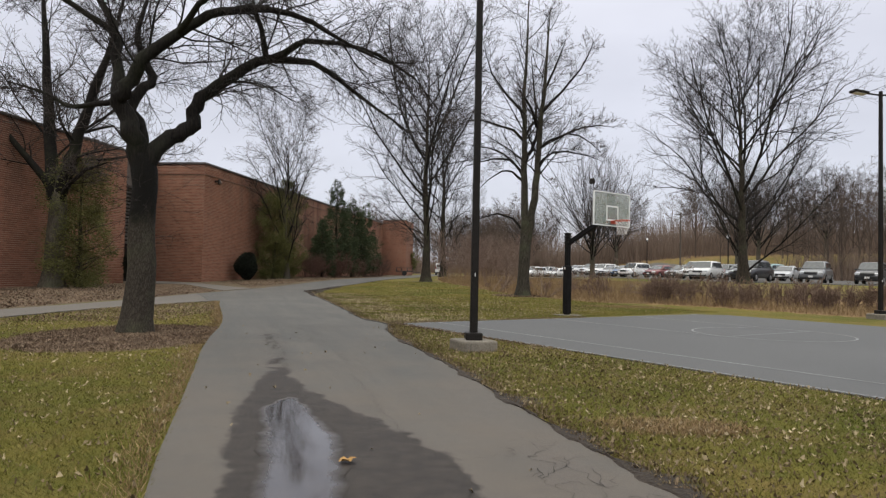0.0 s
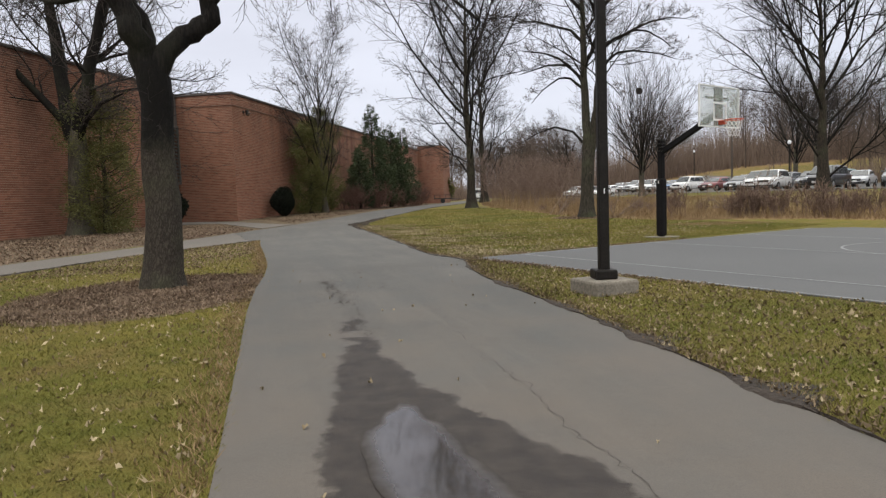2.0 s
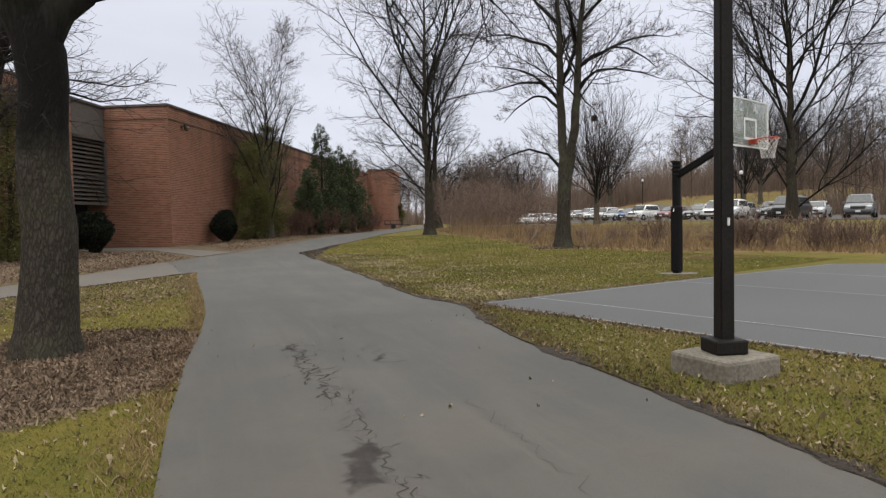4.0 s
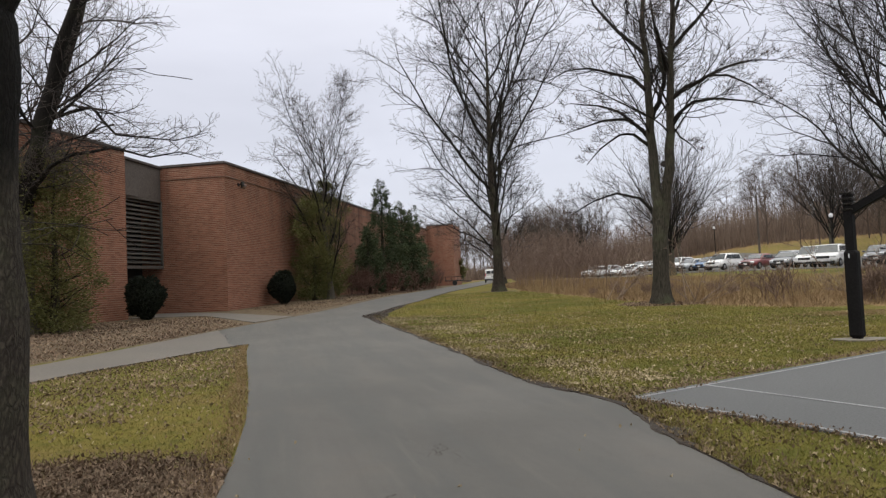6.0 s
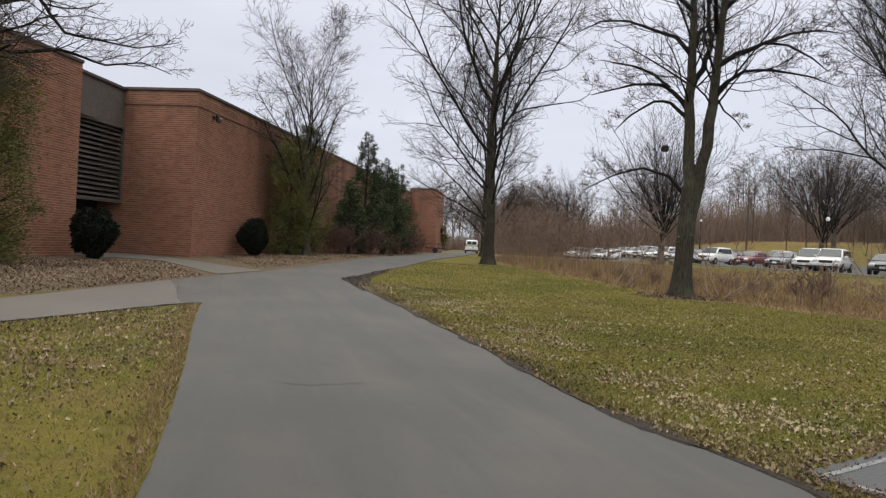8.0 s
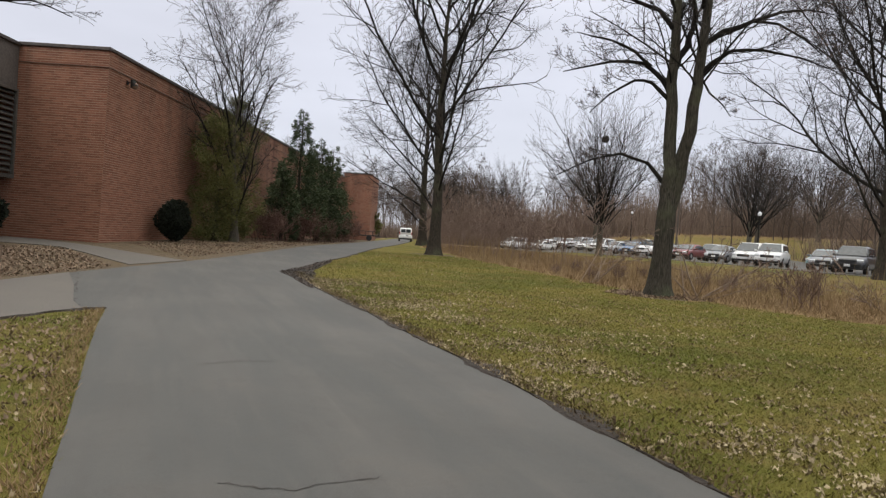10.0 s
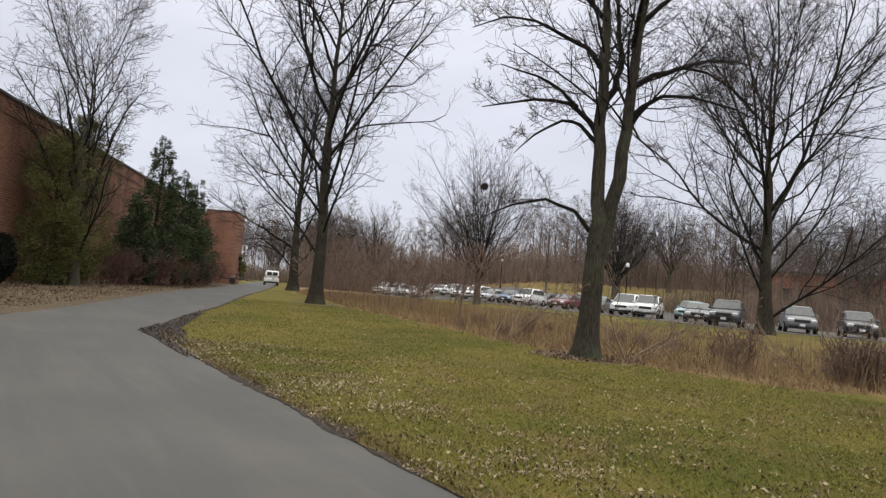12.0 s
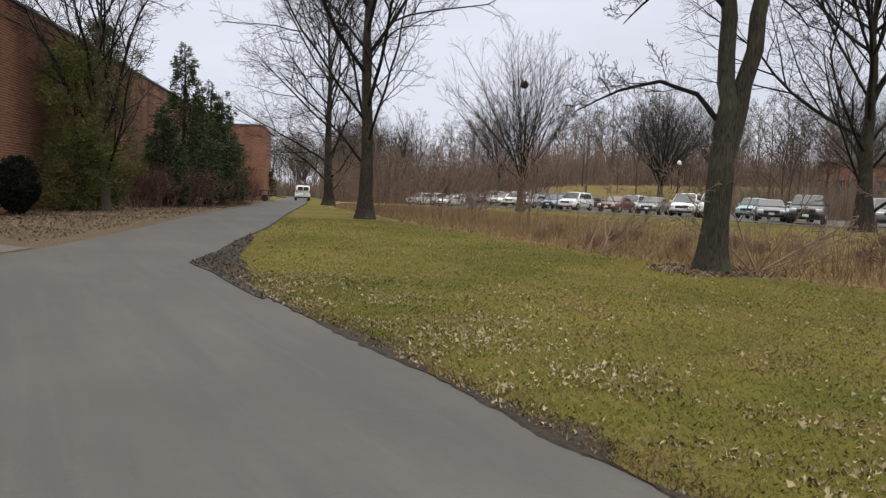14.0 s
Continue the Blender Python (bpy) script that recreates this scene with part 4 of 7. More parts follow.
bm = bmesh.new()
roof = [NEAR - WD * 62 - WN * 0.3, NEAR - WN * 0.3, NEAR - WN * 1.2, INNER - WN * 0.3 + WD * 0.2, INNER + WD * 0.2, CORNER + WD * 0.2 - WN * 0.2, FAR_A - WN * 0.2, FAR_B - WN * 0.2 + WD * 0.2, FAR_B - WN * 0.2 + WD * 6, FAR_B - WN * 30 + WD * 6, NEAR - WD * 62 - WN * 25]
lo = [bm.verts.new((p.x, p.y, 7.3)) for p in roof]
hi = [bm.verts.new((p.x, p.y, 7.6)) for p in roof]
bm.faces.new(hi)
bm.faces.new(lo[::-1])
for k in range(len(roof)):
    bm.faces.new((lo[k], lo[(k + 1) % len(roof)], hi[(k + 1) % len(roof)], hi[k]))
bmesh.ops.recalc_face_normals(bm, faces=bm.faces[:])
part("roof", bm, PANEL, building)


def coping(a, b, z, wide=0.5, high=0.14):
    a, b = Vector(a), Vector(b)
    d = b - a
    bm = bmesh.new()
    m = (a + b) / 2
    box(bm, d.length, wide, high, 0, 0, 0, bevel=0.02)
    ob = part("coping", bm, COPING, building)
    ob.matrix_basis = pose(m.x, m.y, z, 0, 0, math.degrees(math.atan2(d.y, d.x)))


coping(NEAR - WD * 62 - WN * 0.17, NEAR - WN * 0.17, TOP + 0.06)
coping(INNER + WD * 0.17, CORNER + WD * 0.17 + WN * 0.06, TOP + 0.06)
coping(CORNER + WD * 0.43 - WN * 0.17, FAR_A - WN * 0.17, TOP + 0.06)
coping(PANEL_A - WN * 0.1, PANEL_B - WN * 0.1, TOP + 0.01, 0.4)
coping(FAR_A + WD * 0.17, FAR_B + WD * 0.17, TOP + 0.56)
# conduit along the parapet
for a, b in ((INNER, CORNER + WN * 0.05), (CORNER + WD * 0.02, FAR_A)):
    off = -WD * 0.05 if a is INNER else WN * 0.05
    bm = bmesh.new()
    rod(bm, (*(a + off), 7.42), (*(b + off), 7.42), 0.022, sides=6)
    part("conduit", bm, AGED, building)

# louvred vent in the recess
louvre = thing("louvre_vent", 0, 0, 0, "tall dark louvred vent recessed between brick walls", "vent")
louvre.matrix_basis = pose(PANEL_B.x, PANEL_B.y, 0, 0, 0, math.degrees(math.atan2(WD.y, WD.x)))
run = (PANEL_B - PANEL_A).length
bm = bmesh.new()
box(bm, run, 0.12, 0.16, -run / 2, -0.02, 2.75)
box(bm, run, 0.12, 0.10, -run / 2, -0.02, 6.25)
box(bm, 0.10, 0.12, 3.5, -0.05, -0.02, 4.5)
part("frame", bm, SLAT, louvre)
slat_bm = bmesh.new()
box(slat_bm, run - 0.1, 0.24, 0.05, -run / 2, 0.1, 0, 38, bevel=0.01)
slat = part("slat", slat_bm, SLAT, louvre)
slat.location.z = 3.02
for i in range(1, 15):
    s = new("slat", slat.data)
    s.parent = louvre
    s.location.z = 3.02 + i * 0.222


def wall_lamp():
    p = CORNER + WD * 1.5 + WN * 0.0
    ob = thing("wall_lamp", p.x, p.y, 7.15, "small dark floodlight fixed high on the brick wall", "lamp", turn=math.degrees(math.atan2(WN.y, WN.x)))
    bm = bmesh.new()
    box(bm, 0.05, 0.16, 0.16, 0.025, 0, 0, bevel=0.01)
    rod(bm, (0.03, 0, 0), (0.28, 0, 0.02), 0.025)
    part("bracket", bm, BRONZE, ob)
    bm = bmesh.new()
    rod(bm, (0.24, 0, 0.12), (0.34, 0, -0.16), 0.09, 0.17, 14)
    part("hood", bm, BRONZE, ob)
    bm = bmesh.new()
    bmesh.ops.create_uvsphere(bm, u_segments=12, v_segments=8, radius=0.15, matrix=pose(0.34, 0, -0.12))
    part("globe", bm, AGED, ob)


wall_lamp()


# ---- lamp posts and the hoop ----
def lamp_post(x, y, turn, footing=True, heads=2):
    ob = thing("lamp_post", x, y, ground(x, y), "tall dark bronze square lamp post on a concrete footing", "street lamp", "court lamp posts", turn)
    if footing:
        bm = bmesh.new()
        box(bm, 0.66, 0.66, 0.5, 0, 0, -0.06, 0, 0, 20, bevel=0.035)
        part("footing", bm, CONCRETE, ob, "chipped concrete footing")
    z0 = 0.19 if footing else 0.05
    bm = bmesh.new()
    box(bm, 0.30, 0.30, 0.13, 0, 0, z0 + 0.065, bevel=0.02)
    part("base_cover", bm, BRONZE, ob)
    bm = bmesh.new()
    n = bmesh.ops.create_cube(bm, size=1.0, matrix=pose(0, 0, z0 + 4.0) @ Matrix.Diagonal((0.135, 0.135, 8.0, 1)))
    for v in n["verts"]:
        if v.co.z > 4:
            v.co.x *= 0.75
            v.co.y *= 0.75
    bmesh.ops.bevel(bm, geom=bm.edges[:], offset=0.012, segments=2, affect="EDGES")
    part("pole", bm, BRONZE, ob)
    bm = bmesh.new()
    box(bm, 0.01, 0.05, 0.07, 0.0, -0.068, 1.36)
    part("sticker", bm, WHITE, ob, "small white sticker")
    for k in range(heads):
        s = -1 if k == 0 else 1
        bm = bmesh.new()
        rod(bm, (0, 0, z0 + 7.85), (s * 0.55, 0, z0 + 7.9), 0.03)
        arm = part("arm", bm, BRONZE, ob)
        bm = bmesh.new()
        box(bm, 0.55, 0.36, 0.09, s * 0.82, 0, z0 + 7.93, 0, -s * 8, 0, bevel=0.025)
        head = part("lamp_head", bm, BRONZE, ob)
        bm = bmesh.new()
        box(bm, 0.40, 0.26, 0.012, s * 0.82, 0, z0 + 7.875, 0, -s * 8, 0)
        part("lens", bm, FROST, head)
    return ob


lamp_post(0.55, 12.38, 8)
lamp_post(14.9, 24.9, 8)


def hoop():
    px, py = 3.54, 22.73
    bx, by = 4.73, 21.42
    yaw = math.degrees(math.atan2(by - py, bx - px))
    reach = math.hypot(bx - px, by - py)
    ob = thing("basketball_hoop", px, py, 0.02, "black padded basketball pole with cloudy backboard and red rim", "basketball hoop", turn=yaw)
    bm = bmesh.new()
    box(bm, 0.15, 0.15, 2.75, 0, 0, 1.35, bevel=0.015)
    pole = part("pole", bm, BLACKPAD, ob)
    bm = bmesh.new()
    box(bm, 0.23, 0.23, 1.62, 0, 0, 0.84, bevel=0.05)
    part("padding", bm, BLACKPAD, ob, "black foam pole padding")
    bm = bmesh.new()
    for z in (2.42, 2.52, 2.62, 2.72):
        box(bm, 0.20, 0.20, 0.035, 0, 0, z, bevel=0.008)
    part("clamp", bm, BRONZE, pole)
    bm = bmesh.new()
    a, b = Vector((0.02, 0, 2.38)), Vector((reach - 0.12, 0, 3.22))
    d = b - a
    box(bm, d.length, 0.13, 0.15, *((a + b) / 2), 0, -math.degrees(math.atan2(d.z, d.x)), 0, bevel=0.012)
    part("arm", bm, BLACKPAD, ob)
    bm = bmesh.new()
    box(bm, 0.08, 0.12, 0.75, reach - 0.09, 0, 3.35, bevel=0.01)
    box(bm, 0.05, 1.0, 0.06, reach - 0.06, 0, 3.1)
    box(bm, 0.05, 1.0, 0.06, reach - 0.06, 0, 3.65)
    part("bracket", bm, BRONZE, ob)
    bm = bmesh.new()
    box(bm, 0.035, 1.80, 1.05, reach, 0, 3.42, bevel=0.01)
    board = part("backboard", bm, BOARD, ob, "cloudy pale green backboard")
    bm = bmesh.new()
    for y, z, sy, sz in ((0, 2.905, 1.83, 0.03), (0, 3.935, 1.83, 0.03), (-0.905, 3.42, 0.03, 1.04), (0.905, 3.42, 0.03, 1.04)):
        box(bm, 0.045, sy, sz, reach, y, z)
    part("edge_frame", bm, WHITE, board)
    bm = bmesh.new()
    for y, z, sy, sz in ((0, 3.08, 0.61, 0.05), (0, 3.51, 0.61, 0.05), (-0.28, 3.295, 0.05, 0.40), (0.28, 3.295, 0.05, 0.40)):
        box(bm, 0.006, sy, sz, reach + 0.0215, y, z)
    part("target_square", bm, WHITE, board)
    bm = bmesh.new()
    box(bm, 0.05, 0.34, 1.0, reach - 0.045, 0.02, 3.43)
    part("back_plate", bm, BLACKPAD, board)
    cx = reach + 0.40
    ring = [Vector((cx + 0.228 * math.cos(a), 0.228 * math.sin(a), 3.05)) for a in [i * math.pi / 14 for i in range(29)]]
    rim = child("rim", tubes("rim", [(ring, [0.013] * 29, 8)], RIM), ob, "orange-red steel rim")
    bm = bmesh.new()
    box(bm, 0.16, 0.14, 0.11, reach + 0.09, 0, 3.01, bevel=0.02)
    box(bm, 0.12, 0.22, 0.02, reach + 0.13, 0, 3.045)
    part("rim_mount", bm, RIM, rim)
    cords = []
    for k in range(12):
        for s in (-1, 1):
            pts = []
            for j in range(6):
                a = (k + s * j * 0.5) * math.pi / 6
                r = 0.225 - 0.10 * (j / 5) ** 0.7
                pts.append(Vector((cx + r * math.cos(a), r * math.sin(a), 3.045 - 0.42 * j / 5)))
            cords.append((pts, [0.0045] * 6, 4))
    child("net", tubes("net", cords, NET), rim, "frayed white cord net")
    bm = bmesh.new()
    box(bm, 0.01, 0.05, 0.08, 0.0, -0.12, 1.55)
    part("sticker", bm, WHITE, ob)
    return ob


hoop()


# ---- the large bare trees ----
def guided(out, pts, radii, cfg, rng, sides, depth=0):
    pts = [Vector(p) for p in pts]
    fine_p, fine_r = [], []
    for i in range(len(pts) - 1):
        for k in range(2):
            f = k / 2
            a, b = pts[i], pts[i + 1]
            fine_p.append(a.lerp(b, f))
            fine_r.append(radii[i] + (radii[i + 1] - radii[i]) * f)
    fine_p.append(pts[-1])
    fine_r.append(radii[-1])
    for i in range(1, len(fine_p) - 1):
        if i % 2 == 0:
            fine_p[i] = fine_p[i] * 0.8 + (fine_p[i - 1] + fine_p[i + 1]) * 0.1
        elif depth:
            fine_p[i] = fine_p[i] + Vector((rng.gauss(0, 0.35), rng.gauss(0, 0.35), rng.gauss(0, 0.35))) * fine_r[i]
    out[depth].append((fine_p, fine_r, sides))
    length = sum((b - a).length for a, b in zip(fine_p, fine_p[1:]))
    sprout(out, fine_p, fine_r, length, depth, cfg, rng)


def roadside_tree():
    """The crooked tree whose arm reaches over the drive."""
    rng = random.Random(11)
    out = shed()
    trunk_p = [Vector(p) for p in ((0, 0, -0.15), (0, 0, 0.08), (0.01, 0.01, 0.3), (0.04, 0.02, 0.6), (0.07, 0.03, 1.0), (0.07, 0.04, 1.4), (0.04, 0.02, 1.8), (0.03, 0.02, 2.2), (0.05, 0.03, 2.65), (0.07, 0.04, 3.03), (0.05, 0.03, 3.36), (0.01, 0.01, 3.65))]
    trunk_r = [0.43, 0.385, 0.335, 0.305, 0.285, 0.275, 0.265, 0.255, 0.245, 0.24, 0.26, 0.22]
    out[0].append((trunk_p, trunk_r, 18))
    cfg = config(n=[6, 7, 6, 5, 4, 3], kids=[10, 23, 9, 6, 3, 0], ratio=[0.34, 0.30, 0.5, 0.5, 0.5, 0.4], wob=[0.1, 0.13, 0.15, 0.17, 0.2, 0.2],
                 up=[0, 0.02, 0.0, -0.03, -0.05, -0.05], last=4, thin=0.0035, fat=0.011, floor=[-0.2, -0.5, -0.8, -1, -1, -1])
    cfg["from"] = [0.3, 0.36, 0.12, 0.12, 0.12, 0.1]
    arms = [
        ([(0.01, 0.01, 3.45), (-0.06, -0.08, 3.95), (-0.16, -0.2, 4.28), (-0.25, -0.3, 4.55), (-0.32, -0.4, 4.78), (-0.2, -0.45, 4.98), (0.06, -0.42, 5.35), (0.34, -0.35, 5.74), (0.77, -0.19, 6.15), (1.1, -0.09, 6.42), (1.59, 0.09, 6.73), (2.06, 0.27, 6.89), (2.88, 0.63, 6.89), (3.61, 0.94, 6.59), (4.27, 1.22, 6.28), (5.15, 1.61, 6.0)],
         [0.22, 0.20, 0.185, 0.17, 0.16, 0.145, 0.135, 0.125, 0.11, 0.10, 0.09, 0.08, 0.062, 0.045, 0.03, 0.014]),
        ([(0.09, 0.05, 3.5), (0.24, 0.15, 3.86), (0.42, 0.28, 4.11), (0.66, 0.45, 4.3), (0.84, 0.58, 4.42), (0.76, 0.6, 4.72), (0.87, 0.7, 5.08), (1.18, 0.9, 5.39), (1.67, 1.2, 5.88), (2.19, 1.5, 6.19), (3.02, 2.0, 6.28), (3.61, 2.4, 5.93), (4.12, 2.75, 5.57), (4.75, 3.15, 5.19), (5.25, 3.45, 4.82)],
         [0.19, 0.175, 0.165, 0.16, 0.16, 0.145, 0.14, 0.13, 0.115, 0.10, 0.07, 0.055, 0.042, 0.028, 0.012]),
        ([(2.19, 1.5, 6.19), (2.7, 1.45, 6.44), (2.96, 1.4, 6.57), (3.69, 1.55, 6.58), (4.58, 1.84, 6.4), (5.41, 2.13, 5.95), (5.96, 2.27, 5.23)], [0.085, 0.075, 0.065, 0.052, 0.04, 0.025, 0.012]),
        ([(-0.36, -0.35, 4.75), (-0.43, -0.25, 5.12), (-0.49, -0.15, 5.47), (-0.54, -0.05, 5.97), (-0.7, 0, 6.46), (-1.04, -0.08, 7.0), (-1.27, -0.11, 7.66)], [0.13, 0.115, 0.105, 0.10, 0.08, 0.06, 0.03]),
        ([(0, 0, 3.65), (-0.15, 0.1, 4.4), (-0.3, 0.21, 4.93), (-0.23, 0.46, 5.24), (-0.15, 0.69, 5.51), (-0.47, 0.72, 6.02), (-0.65, 0.82, 6.56), (-0.51, 1.09, 7.6)], [0.15, 0.13, 0.115, 0.105, 0.10, 0.08, 0.06, 0.03]),
        ([(2.1, 1.4, 6.1), (2.03, 1.25, 6.76), (1.84, 1.1, 7.18), (1.91, 1.02, 7.97)], [0.075, 0.06, 0.045, 0.025]),
        ([(-0.3, -0.35, 4.75), (-0.94, -0.25, 4.67), (-1.47, -0.22, 4.62), (-2.05, -0.24, 4.94), (-2.7, -0.31, 5.11)], [0.07, 0.055, 0.045, 0.03, 0.015]),
        ([(0.77, -0.19, 6.15), (1.5, -0.9, 6.5), (2.5, -1.5, 6.7), (3.6, -1.9, 6.4)], [0.07, 0.055, 0.04, 0.02]),
        ([(-0.6, 0, 6.2), (-1.5, -0.5, 6.8), (-2.4, -0.8, 7.0), (-3.3, -1.0, 6.9)], [0.07, 0.055, 0.04, 0.02]),
    ]
    for pts, radii in arms:
        guided(out, pts, radii, cfg, rng, 12, 1)
    # short dead sprouts on the trunk
    for k in range(26):
        z = rng.uniform(1.75, 3.0)
        a = rng.uniform(0, 6.28)
        d = Vector((math.cos(a), math.sin(a), rng.uniform(-0.2, 0.3)))
        grow(out, Vector((0.05, 0, z)) + d * 0.2, d, rng.uniform(0.35, 1.0), 0.005, 4, dict(cfg, last=5, kids=[0, 0, 0, 0, 3, 0]), rng)
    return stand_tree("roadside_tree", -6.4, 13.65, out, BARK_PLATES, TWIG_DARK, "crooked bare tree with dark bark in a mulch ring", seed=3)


def old_maple():
    rng = random.Random(23)
    out = shed()
    p, r = trunk_line(rng, 5.4, 0.46, (0.15, 0), 10, 0.02, 0.8, 1.5)
    r[-3:] = [r[-3] * 0.9, r[-2] * 0.65, r[-1] * 0.25]
    out[0].append((p, r, 18))
    cfg = config(kids=[9, 13, 9, 7, 4, 0], ratio=[0.36, 0.38, 0.48, 0.45, 0.5, 0.4], last=4, thin=0.006, fat=0.013)
    hanging = dict(cfg, kids=[9, 12, 6, 4, 2, 0], ratio=[0.36, 0.24, 0.5, 0.5, 0.5, 0.4], thin=0.0045)
    for pts, radii in (([(0.0, 0, 4.2), (-0.4, 0.2, 6.0), (-0.7, 0.3, 8.5), (-0.9, 0.2, 11.5), (-1.1, 0, 15.0)], [0.36, 0.28, 0.24, 0.16, 0.05]),
                       ([(0.1, 0, 4.4), (0.5, 0.4, 6.2), (0.9, 0.8, 8.6), (1.6, 1.2, 11.4), (2.2, 1.4, 14.5)], [0.32, 0.25, 0.2, 0.14, 0.05]),
                       ([(0.2, 0, 4.5), (1.0, -0.3, 6.0), (1.7, -0.5, 8.2), (2.8, -0.8, 10.8), (3.6, -1.0, 13.5)], [0.32, 0.26, 0.22, 0.14, 0.05]),
                       ([(0.0, 0, 4.4), (-1.0, -0.6, 6.0), (-2.4, -1.0, 7.8), (-3.8, -1.2, 9.4)], [0.2, 0.15, 0.11, 0.05]),
                       ([(0.3, 0, 4.0), (1.2, -0.8, 4.9), (2.4, -1.6, 5.4), (3.8, -2.3, 5.6)], [0.13, 0.10, 0.07, 0.03]),
                       ([(0.1, 0.0, 5.2), (0.9, 0.2, 6.2), (1.83, 0.26, 6.1), (3.04, 0.65, 6.38), (3.8, 0.64, 6.14), (4.47, 0.56, 5.9), (5.46, 0.76, 6.1), (6.3, 0.89, 5.8)], [0.085, 0.07, 0.058, 0.048, 0.038, 0.03, 0.02, 0.01]),
                       ([(0.2, 0.1, 6.0), (1.05, 0.25, 7.46), (2.34, 0.7, 7.9), (2.83, 0.47, 7.3), (3.4, 0.29, 6.7), (4.3, 0.41, 6.6), (5.37, 0.68, 6.45), (6.4, 0.99, 6.75)], [0.085, 0.07, 0.058, 0.048, 0.038, 0.03, 0.02, 0.01])):
        guided(out, pts, radii, hanging if len(pts) == 8 else cfg, rng, 12, 1)
    return stand_tree("maple_tree", -19.5, 30.5, out, BARK, TWIG, "large old bare tree with several stems beside brick wall", seed=5)


